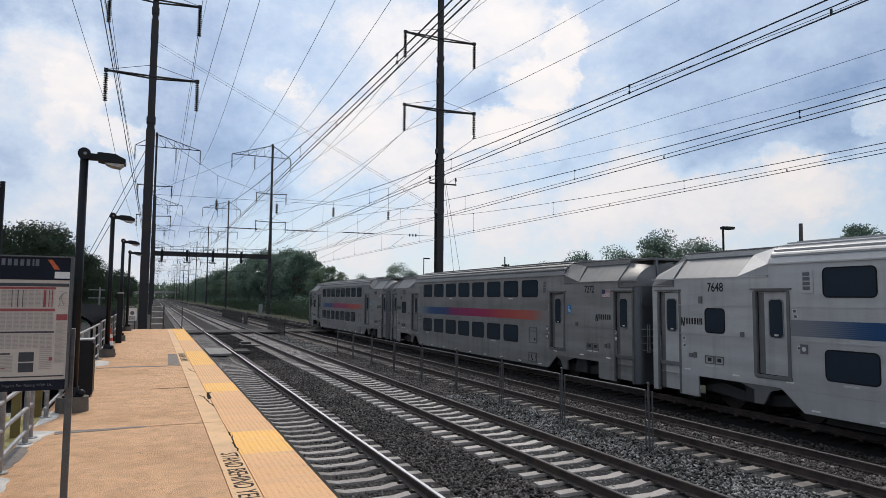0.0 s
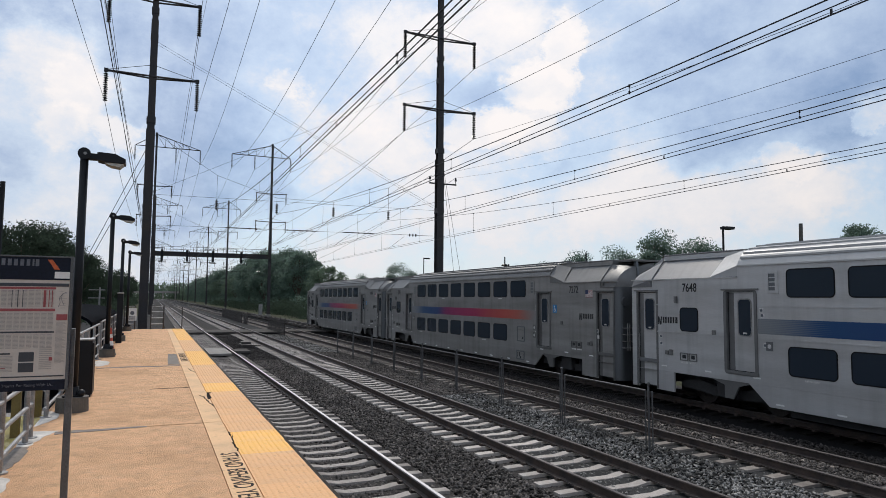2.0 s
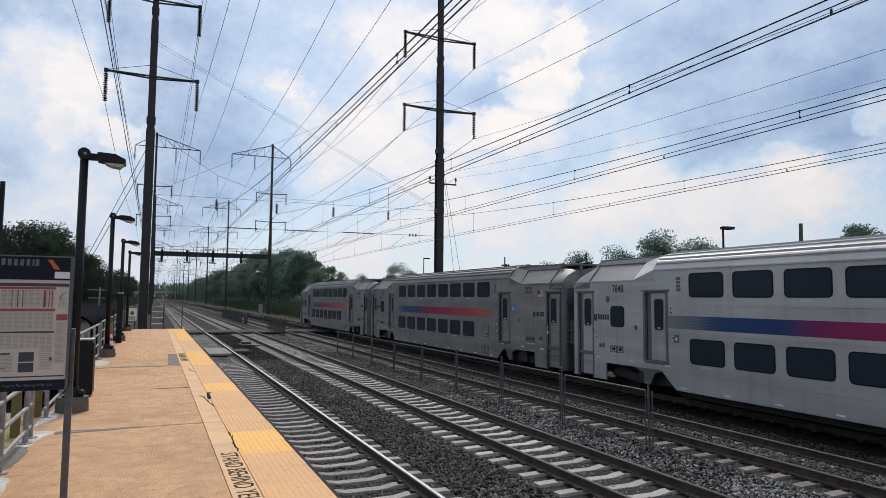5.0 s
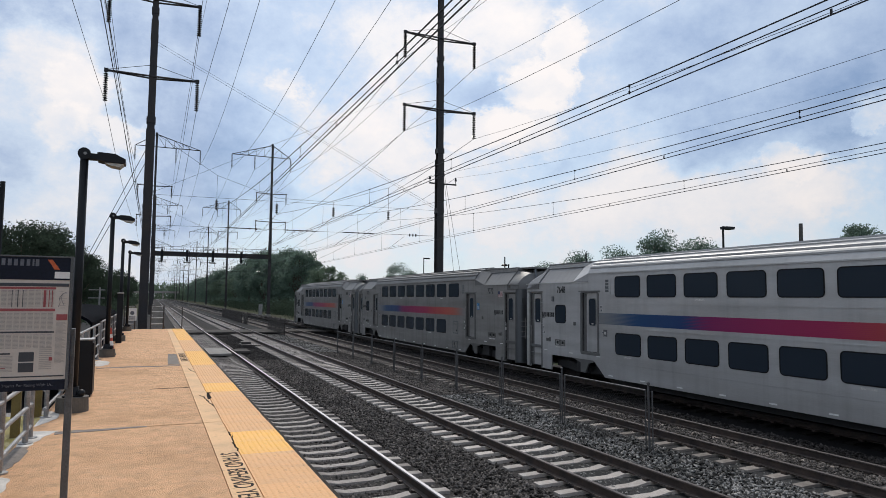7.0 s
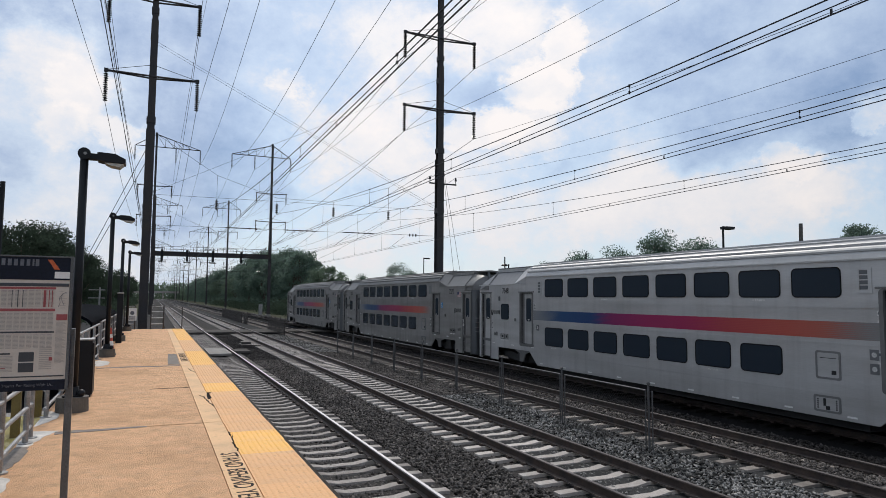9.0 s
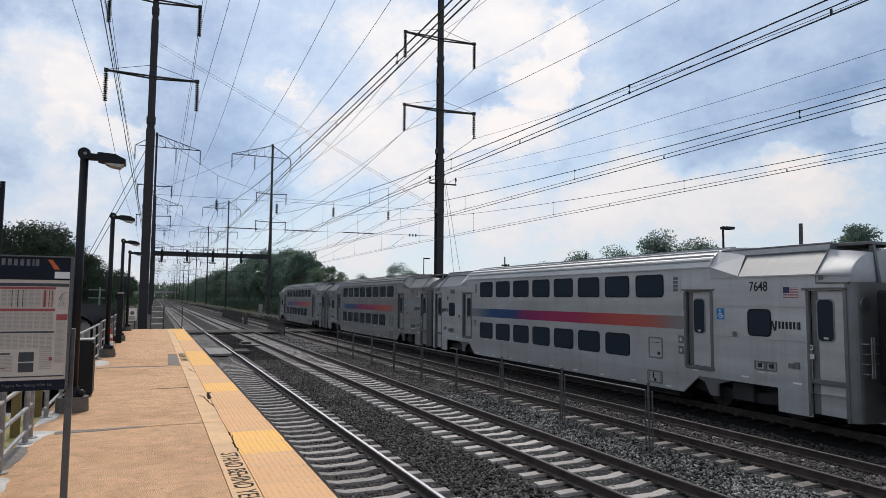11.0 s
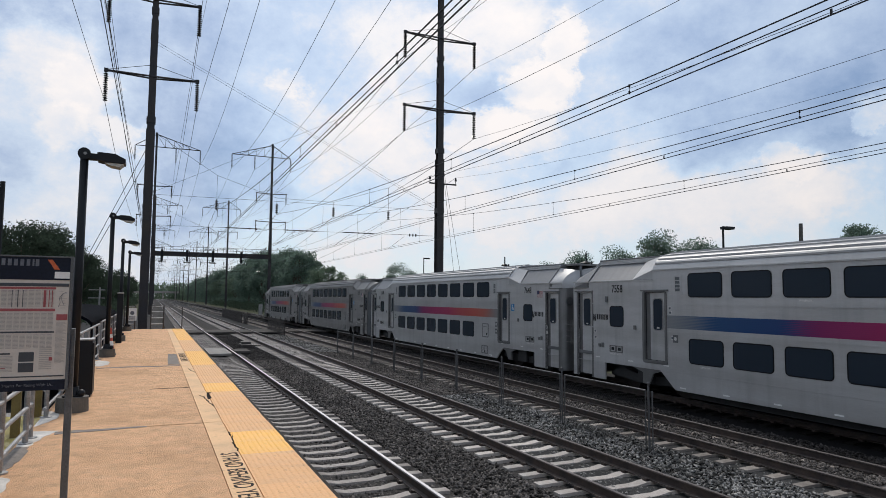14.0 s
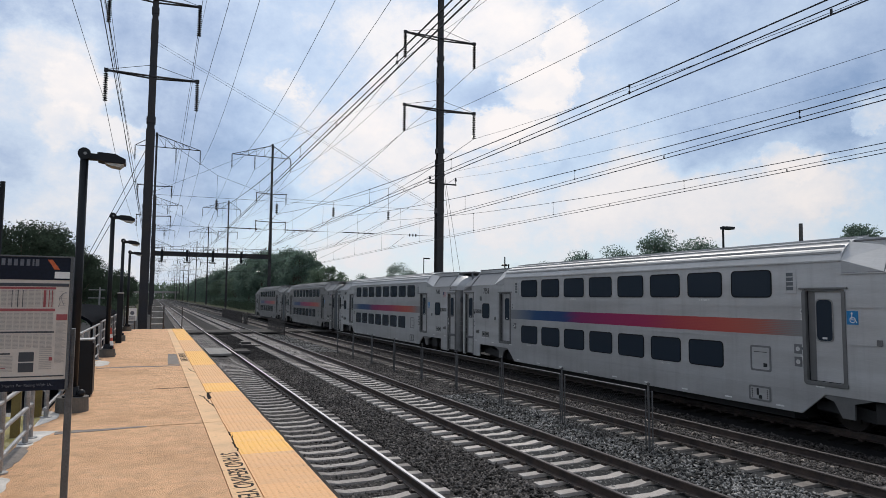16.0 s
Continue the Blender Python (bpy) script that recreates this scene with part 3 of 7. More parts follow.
ballast_bed("ground_shoulder", -1.9, 1.2, 42.5, 900, -0.40, M_BALLAST_DARK, "dark ballast shoulder beyond the platform end", 2.0)


def stones(name, x0, x1, y0, y1, per_m2, size, material, label, seed, z, drop=0.045):
    """Loose stones, each an uneven eight-sided lump."""
    r = np.random.default_rng(seed)
    n = int((x1 - x0) * (y1 - y0) * per_m2)
    # denser towards the near end
    y = y0 + (y1 - y0) * r.random(n) ** 1.35
    c = np.stack([x0 + (x1 - x0) * r.random(n), y, z + 0.03 * r.random(n)], 1)
    for x in TRACKS:
        inside = np.abs(c[:, 0] - x) < 1.36
        c[inside, 2] -= drop
        c[inside & (np.abs(np.abs(c[:, 0] - x) - 0.7525) < 0.12), 2] -= 0.05
    base = np.array([(1, 0, 0), (-1, 0, 0), (0, 1, 0), (0, -1, 0), (0, 0, 1), (0, 0, -1)], float)
    s = size * (0.55 + 0.75 * r.random((n, 1, 1))) * (0.55 + 0.8 * r.random((n, 1, 3)))
    v = base[None] * s * (0.65 + 0.7 * r.random((n, 6, 1))) + 0.7 * s * (r.random((n, 6, 3)) - 0.5)
    a = r.random(n) * 6.283
    ca, sa = np.cos(a)[:, None], np.sin(a)[:, None]
    v = np.stack([v[..., 0] * ca - v[..., 1] * sa, v[..., 0] * sa + v[..., 1] * ca, v[..., 2] * 0.8], -1)
    b = r.random(n)[:, None] * 1.6 - 0.8
    v = np.stack([v[..., 0], v[..., 1] * np.cos(b) - v[..., 2] * np.sin(b), v[..., 1] * np.sin(b) + v[..., 2] * np.cos(b)], -1)
    v = (v + c[:, None]).reshape(-1, 3)
    f = np.array([(0, 2, 4), (2, 1, 4), (1, 3, 4), (3, 0, 4), (2, 0, 5), (1, 2, 5), (3, 1, 5), (0, 3, 5)])
    f = (f[None] + (np.arange(n) * 6)[:, None, None]).reshape(-1, 3)
    me = bpy.data.meshes.new("mesh")
    me.vertices.add(len(v))
    me.vertices.foreach_set("co", v.ravel())
    me.loops.add(f.size)
    me.loops.foreach_set("vertex_index", f.ravel().astype(np.int32))
    me.polygons.add(len(f))
    me.polygons.foreach_set("loop_start", np.arange(0, f.size, 3, dtype=np.int32))
    me.update(calc_edges=True)
    me.materials.append(material)
    return tagged(new(name, me), label, "ballast stones", kind="stuff")


stones("ballast_stones", 1.9, 6.95, 36, 60, 140, 0.048, M_STONE_DARKEST, "dark brown-grey crushed ballast stones past the crossing", 5, -0.25)
stones("ballast_stones", 6.95, 11.24, 40, 60, 140, 0.048, M_STONE_GREY, "grey crushed ballast stones past the fence", 6, -0.24, 0.055)
stones("ballast_stones", 1.9, 6.95, 4.5, 36, 340, 0.034, M_STONE_DARK, "dark brown-grey crushed ballast stones between the rails", 1, -0.245)
stones("ballast_stones", 11.36, 12.76, 8.0, 40, 330, 0.034, M_STONE_DARK, "dark ballast stones heaped between rusty rails", 4, -0.22, 0.0)
stones("ballast_stones", 6.95, 11.24, 6.5, 21, 345, 0.034, M_STONE_GREY, "light grey crushed ballast stones beside the fence", 2, -0.235, 0.055)
stones("ballast_stones", 6.95, 11.24, 21, 40, 300, 0.034, M_STONE_DARK, "dark crushed ballast stones beside the fence", 8, -0.235, 0.055)
# stones along the train, darkened to hold its shade
stones("ballast_stones", 12.88, 14.4, 8.5, 40, 240, 0.036, M_STONE_DARKEST, "dark crushed ballast stones under the train track", 3, -0.245, 0.02)

# ---------------------------------------------------------------- tracks
RAIL_HALF = 0.7525


def rail_profile():
    return [(-0.07, -0.18), (0.07, -0.18), (0.07, -0.165), (0.012, -0.145), (0.009, -0.045), (0.036, -0.035), (0.036, -0.003), (-0.036, -0.003), (-0.036, -0.035), (-0.009, -0.045), (-0.012, -0.145), (-0.07, -0.165)]


def tie_mesh(material):
    """A concrete tie: raised rail seats, a dipped waist between them."""
    bm = B()
    top = [(-1.3, -0.205), (-0.98, -0.195), (-0.55, -0.195), (-0.32, -0.235), (0.32, -0.235), (0.55, -0.195), (0.98, -0.195), (1.3, -0.205)]
    rows = []
    for x, z in top:
        rows.append([bm.verts.new((x, y, zz)) for y, zz in ((-0.14, -0.42), (-0.105, z), (0.105, z), (0.14, -0.42))])
    for a, b in zip(rows, rows[1:]):
        for i in range(4):
            bm.faces.new((a[i], a[(i + 1) % 4], b[(i + 1) % 4], b[i]))
    bm.faces.new(rows[0][::-1])
    bm.faces.new(rows[-1])
    me = finish(bm)
    me.materials.append(material)
    return me


def clip_mesh():
    bm = B()
    for s in (-1, 1):
        for e in (-1, 1):
            x = s * RAIL_HALF + e * 0.105
            box(bm, x - 0.045, x + 0.045, -0.05, 0.05, -0.20, -0.155)
            tube(bm, (x - 0.03, -0.07, -0.145), (x - 0.03, 0.07, -0.145), 0.012, n=5)
    me = finish(bm)
    me.materials.append(M_RAIL)
    return me


def track(x, y0, y1, material, label, count, head):
    t = thing("railway_track", label, "railway track", pose(x, 0, 0), kind="structure")
    for s in (-1, 1):
        bm = B()
        prism(bm, [(p + s * RAIL_HALF, q) for p, q in rail_profile()], "y", -20, 900)
        rail = part("rail", bm, M_RAIL, t)
        bm = B()
        prism(bm, [(s * RAIL_HALF - 0.0375, -0.024), (s * RAIL_HALF + 0.0375, -0.024), (s * RAIL_HALF + 0.0375, -0.008), (s * RAIL_HALF + 0.029, 0.0), (s * RAIL_HALF - 0.029, 0.0), (s * RAIL_HALF - 0.0375, -0.008)], "y", -20, 900)
        part("rail_head", bm, head, rail, "running surface of the rail")
    me, clips = tie_mesh(material), clip_mesh()
    y, n = y0, 0
    while n < count:
        shared("tie", me, t, pose(rng.uniform(-0.02, 0.02), y, 0, 0, 0, rng.uniform(-0.4, 0.4)))
        if y < 30:
            shared("fastening_clip", clips, t, pose(0, y, 0))
        y += 0.61
        n += 1
    # the ties farther on are too small to pick apart
    bm = B()
    while y < y1:
        box(bm, -1.3, 1.3, y - 0.11, y + 0.11, -0.4, -0.20)
        y += 0.61
    far = part("far_ties", bm, material, t)
    far["kind"] = "stuff"
    return t


track(TRACKS[0], 4.0, 260, M_TIE_NEAR, "platform-side railway track on concrete ties", 180, M_RAIL_TOP)
track(TRACKS[1], 4.3, 260, M_TIE, "railway track with brown rails on concrete ties", 180, M_RAIL_BROWN)
track(TRACKS[2], 6.1, 260, M_TIE_OLD, "railway track with rusty rails behind the fence", 180, M_RAIL_WORN)
track(TRACKS[3], 6.3, 260, M_TIE_SHADE, "railway track on which the train runs", 150, M_RAIL_WORN)


# ---------------------------------------------------------------- platform
PLAT_X0, PLAT_X1, PLAT_Y0, PLAT_Y1 = -1.53, 1.70, -14.0, 41.8
deck = thing("platform", "weathered buff concrete station platform with tactile edge", "platform", kind="structure")
joints = [-14.0, -6.0, 2.0, 10.6, 19.5, 28.3, 36.0, 41.8]
for a, b in zip(joints, joints[1:]):
    bm = B()
    box(bm, PLAT_X0, 0.745, a + 0.02, b - 0.02, PLATFORM_Z - 0.35, PLATFORM_Z, 0.01)
    part("slab", bm, M_CONCRETE_DECK, deck)
    bm = B()
    box(bm, 0.75, 1.66, a + 0.008, b - 0.008, PLATFORM_Z - 0.35, PLATFORM_Z - 0.014)
    box(bm, 0.75, 1.015, a + 0.008, b - 0.008, PLATFORM_Z - 0.02, PLATFORM_Z + 0.001)
    part("edge_band", bm, M_CREAM, deck, "cream painted edge band")
    bm = B()
    box(bm, PLAT_X0 + 0.02, 1.64, b - 0.03, b + 0.03, PLATFORM_Z - 0.3, PLATFORM_Z - 0.018)
    part("joint_filler", bm, M_CRACK, deck)
bm = B()
box(bm, 1.66, 1.735, PLAT_Y0, PLAT_Y1, PLATFORM_Z - 0.36, PLATFORM_Z - 0.03, 0.02)
part("rubbing_board", bm, M_RUBBER, deck, "dark worn timber rubbing board")
bm = B()
box(bm, 1.25, 1.45, PLAT_Y0, PLAT_Y1 - 0.4, -1.1, PLATFORM_Z - 0.35)
box(bm, PLAT_X0 + 0.1, PLAT_X0 + 0.3, PLAT_Y0, PLAT_Y1 - 0.4, -1.1, PLATFORM_Z - 0.35)
part("foundation_wall", bm, M_CONCRETE, deck)


def tactile_mesh(length, material):
    bm = B()
    box(bm, 0.0, 0.63, 0.001, length - 0.001, -0.015, 0.004)
    ny = int(length / 0.062)
    for i in range(10):
        for j in range(ny):
            cx, cy = 0.036 + i * 0.062, 0.036 + j * (length - 0.07) / max(1, ny - 1)
            lo = [bm.verts.new((cx + 0.016 * math.cos(k * math.pi / 3), cy + 0.016 * math.sin(k * math.pi / 3), 0.004)) for k in range(6)]
            hi = [bm.verts.new((cx + 0.010 * math.cos(k * math.pi / 3), cy + 0.010 * math.sin(k * math.pi / 3), 0.0070)) for k in range(6)]
            for k in range(6):
                bm.faces.new((lo[k], lo[(k + 1) % 6], hi[(k + 1) % 6], hi[k]))
            bm.faces.new(hi)
    me = finish(bm)
    me.materials.append(material)
    return me


TILE = 0.70
tile_y = {"yellow": tactile_mesh(TILE, M_TACTILE_YELLOW), "faded": tactile_mesh(TILE, M_TACTILE_FADED)}
sections = ((-14.0, 8.3, "faded"), (8.3, 9.7, "yellow"), (9.7, 13.9, "faded"), (13.9, 15.3, "yellow"), (15.3, 19.5, "faded"), (19.5, 24.4, "yellow"), (24.4, 30.7, "faded"), (30.7, 41.8, "yellow"))
for y0, y1, kind in sections:
    n = round((y1 - y0) / TILE)
    for i in range(n):
        if y0 + i * TILE < 41.5 and y0 + i * TILE > 3.0:
            tile = shared("tactile_tile", tile_y[kind], deck, pose(1.025 + rng.uniform(-0.004, 0.004), y0 + i * (y1 - y0) / n, PLATFORM_Z + rng.uniform(0, 0.0012), 0, 0, rng.uniform(-0.1, 0.1)))
bm = B()
box(bm, 1.025, 1.655, -14.0, 2.7, PLATFORM_Z - 0.016, PLATFORM_Z + 0.006)
part("tactile_strip", bm, M_TACTILE_FADED, deck)

for words, y in (("STAND BEHIND YELLOW LINE", 6.93), ("STAND BEHIND YELLOW LINE", 22.2)):
    me = text_mesh(words, 0.28, M_STENCIL, 0.0015, 0.001)
    ob = shared("stencil_lettering", me, deck, pose(0.885, y, PLATFORM_Z + 0.0015, 0, 0, -90))
    ob.scale = (3.05 / me_width(me), 1.0, 1.0)


def blot(x, y, rx, ry, seed, n=22):
    r = random.Random(seed)
    return [(x + rx * (0.75 + 0.45 * r.random()) * math.cos(2 * math.pi * i / n), y + ry * (0.75 + 0.45 * r.random()) * math.sin(2 * math.pi * i / n)) for i in range(n)]


def patch(x, y, rx, ry, seed, material, label):
    bm = B()
    prism(bm, blot(x, y, rx, ry, seed), "z", PLATFORM_Z - 0.02, PLATFORM_Z + 0.004)
    part("mortar_patch", bm, material, deck, label)


def trowelled(outline, material, label):
    """A flat repair with a slightly uneven rim."""
    r, rim = random.Random(len(outline) + round(outline[0][1] * 10)), []
    for (xa, ya), (xb, yb) in zip(outline, outline[1:] + outline[:1]):
        for u in (0.0, 0.25, 0.5, 0.75):
            w = 0.02 if min(xa, xb) > -1.5 or u == 0 else 0.0
            rim.append((max(-1.52, xa + (xb - xa) * u + r.uniform(-w, w)), ya + (yb - ya) * u + r.uniform(-w, w)))
    bm = B()
    prism(bm, rim, "z", PLATFORM_Z - 0.02, PLATFORM_Z + 0.004)
    part("mortar_patch", bm, material, deck, label)


trowelled([(-1.52, 9.72), (-1.37, 9.68), (-1.28, 10.25), (-1.21, 10.48), (-1.14, 10.68), (-1.52, 10.76)], M_PATCH, "pale mortar patch round a railing foot")
trowelled([(-1.52, 8.20), (-1.40, 8.30), (-1.35, 8.79), (-1.34, 9.22), (-1.34, 9.66), (-1.52, 9.70)], M_PATCH_GREY, "grey mortar patch beside the railing")
trowelled([(-1.52, 7.3), (-1.27, 7.45), (-1.26, 7.8), (-1.27, 8.11), (-1.40, 8.2), (-1.52, 8.18)], M_PATCH, "pale mortar patch round a railing foot")
trowelled([(-1.52, 11.1), (-1.47, 11.17), (-1.28, 11.77), (-1.34, 12.4), (-1.52, 12.5)], M_PATCH, "pale mortar patch round a railing foot")
patch(-1.36, 20.8, 0.28, 1.0, 7, M_PATCH, "pale mortar patch round a railing foot")
bm = B()
prism(bm, [(0.42, 19.9), (0.73, 19.75), (0.735, 23.4), (0.50, 23.6), (0.45, 22.0)], "z", PLATFORM_Z - 0.02, PLATFORM_Z + 0.004)
part("mortar_patch", bm, M_PATCH_GREY, deck, "grey mortar patch beside the stencil")
bm = B()
prism(bm, [(-1.17, 10.40), (-0.9, 10.45), (-0.55, 10.47), (-0.3, 10.52), (-0.02, 10.55), (-0.03, 10.62), (-0.25, 10.63), (-0.6, 10.60), (-0.95, 10.63), (-1.18, 10.60)], "z", PLATFORM_Z - 0.02, PLATFORM_Z + 0.005)
part("joint_repair", bm, M_PATCH_GREY, deck, "grey mortar strip along a joint")
bm = B()
prism(bm, [(-1.3, 19.35), (-0.5, 19.45), (0.1, 19.38), (0.72, 19.5), (0.74, 19.62), (0.2, 19.58), (-0.6, 19.66), (-1.25, 19.5)], "z", PLATFORM_Z - 0.02, PLATFORM_Z + 0.005)
part("joint_repair", bm, M_PATCH_GREY, deck, "grey mortar strip along a joint")
bm = B()
prism(bm, [(0.0, 14.74), (0.5, 14.77), (0.74, 14.74), (0.74, 14.80), (0.45, 14.82), (0.0, 14.79)], "z", PLATFORM_Z - 0.02, PLATFORM_Z + 0.003)
part("crack", bm, M_CRACK, deck, "dark crack in the concrete")
bm = B()
prism(bm, [(0.98, 12.95), (1.06, 13.05), (1.05, 13.5), (1.1, 13.85), (1.03, 13.9), (0.99, 13.45)], "z", PLATFORM_Z - 0.02, PLATFORM_Z + 0.006)
part("broken_edge", bm, M_CRACK, deck, "dark broken tile edge")



def fissure(points, width, label):
    """A jagged dark break that follows the points."""
    r, left, right = random.Random(round(points[0][1] * 100)), [], []
    for (xa, ya), (xb, yb) in zip(points, points[1:]):
        for u in (0.0, 0.2, 0.4, 0.6, 0.8):
            x, y, w = xa + (xb - xa) * u + r.uniform(-0.018, 0.018), ya + (yb - ya) * u, 0.55 * width * r.uniform(0.15, 1.0)
            left.append((x - w / 2, y))
            right.append((x + w / 2, y))
    bm = B()
    prism(bm, left + right[::-1], "z", PLATFORM_Z - 0.02, PLATFORM_Z + 0.0065)
    part("crack", bm, M_CRACK, deck, label)


fissure([(1.02, 9.75), (1.03, 9.5), (1.01, 9.0), (1.02, 8.4)], 0.035, "dark broken edge beside the tactile tiles")
fissure([(0.86, 13.55), (0.94, 13.2), (0.97, 12.6), (1.03, 11.95)], 0.05, "dark crack across the edge band")
fissure([(0.88, 18.6), (0.95, 18.0), (1.03, 17.6)], 0.035, "dark crack across the edge band")

# ---------------------------------------------------------------- platform things


def lamp_post(x, y, top, reach, footing):
    t = thing("platform_lamp", "black platform lamp post with a flat shoebox head", "street lamp", pose(x, y, PLATFORM_Z), "platform lamps")
    h = top - PLATFORM_Z
    if footing:
        bm = B()
        tube(bm, (0, 0, 0), (0, 0, 0.24), 0.245, 0.235, n=24)
        part("footing", bm, M_FOOTING, t, "round stained grey concrete footing")
    bm = B()
    box(bm, -0.14, 0.14, -0.14, 0.14, 0.24, 0.27, 0.01)
    tube(bm, (0, 0, 0.27), (0, 0, 0.40), 0.12, 0.085, n=14)
    part("base_flange", bm, M_BLACK, t)
    if footing:
        bm = B()
        bmesh.ops.create_uvsphere(bm, u_segments=12, v_segments=7, radius=0.062, matrix=Matrix.Translation((0.13, -0.1, 0.30)))
        part("cable_cover", bm, M_BLACK, t, smooth=True)
    bm = B()
    tube(bm, (0, 0, 0.27), (0, 0, h - 0.12), 0.070, 0.064, n=16)
    part("pole", bm, M_BLACK, t, smooth=True)
    bm = B()
    tube(bm, (0, -0.075, h - 0.10), (0, 0.075, h - 0.10), 0.098, n=20)
    hub = part("hub", bm, M_BLACK, t)
    bm = B()
    tube(bm, (0.015, -0.088, h - 0.10), (0.015, -0.074, h - 0.10), 0.026, n=10)
    part("bolt", bm, M_GALV, hub, "pale steel bolt")
    bm = B()
    box(bm, 0.05, 0.22, -0.06, 0.06, h - 0.195, h - 0.085, 0.015)
    part("arm", bm, M_BLACK, t)
    head = prism(B(), [(0.20, h - 0.205), (0.20, h - 0.075), (reach - 0.16, h - 0.085), (reach, h - 0.165), (reach, h - 0.235), (0.62 * reach, h - 0.235)], "y", -0.16, 0.16)
    head = part("head", head, M_BLACK, t)
    bm = B()
    prism(bm, [(0.50 * reach, h - 0.243), (reach - 0.03, h - 0.243), (reach - 0.09, h - 0.305), (0.64 * reach, h - 0.285)], "y", -0.14, 0.14)
    part("lens", bm, M_LAMP_GLASS, head, "clear prismatic lens")
    return t


lamp_post(-1.16, 12.4, 5.58, 0.63, True)
lamp_post(-1.28, 23.0, 5.72, 0.63, True)
lamp_post(-1.28, 30.9, 5.54, 0.63, True)
lamp_post(-1.30, 39.8, 5.61, 0.63, True)


def railing(y0, y1, x, spans, tail=0.0):
    t = thing("platform_railing", "grey galvanised pipe railing along the platform", "railing", pose(x, y0, PLATFORM_Z))
    n = max(1, round((y1 - y0) / spans))
    stations = [(y1 - y0) * i / n for i in range(n + 1)] + ([y1 - y0 + tail] if tail else [])
    for y in stations:
        bm = B()
        tube(bm, (0, y, 0.012), (0, y, 1.07), 0.033, n=10)
        post = part("post", bm, M_GALV, t)
        bm = B()
        tube(bm, (0, y, 0.001), (0, y, 0.016), 0.085, n=12)
        part("foot_plate", bm, M_GALV, post)
    for z in (0.16, 0.45, 0.75, 1.05):
        bm = B()
        tube(bm, (0, -0.25, z), (0, y1 - y0 + max(0.1, tail), z), 0.026, n=10)
        part("rail", bm, M_GALV, t)
    return t


railing(5.26, 9.91, -1.43, 1.55, 0.36)
railing(11.9, 22.1, -1.46, 1.7)
railing(24.0, 30.0, -1.52, 1.5)
railing(31.5, 38.8, -1.52, 1.5)


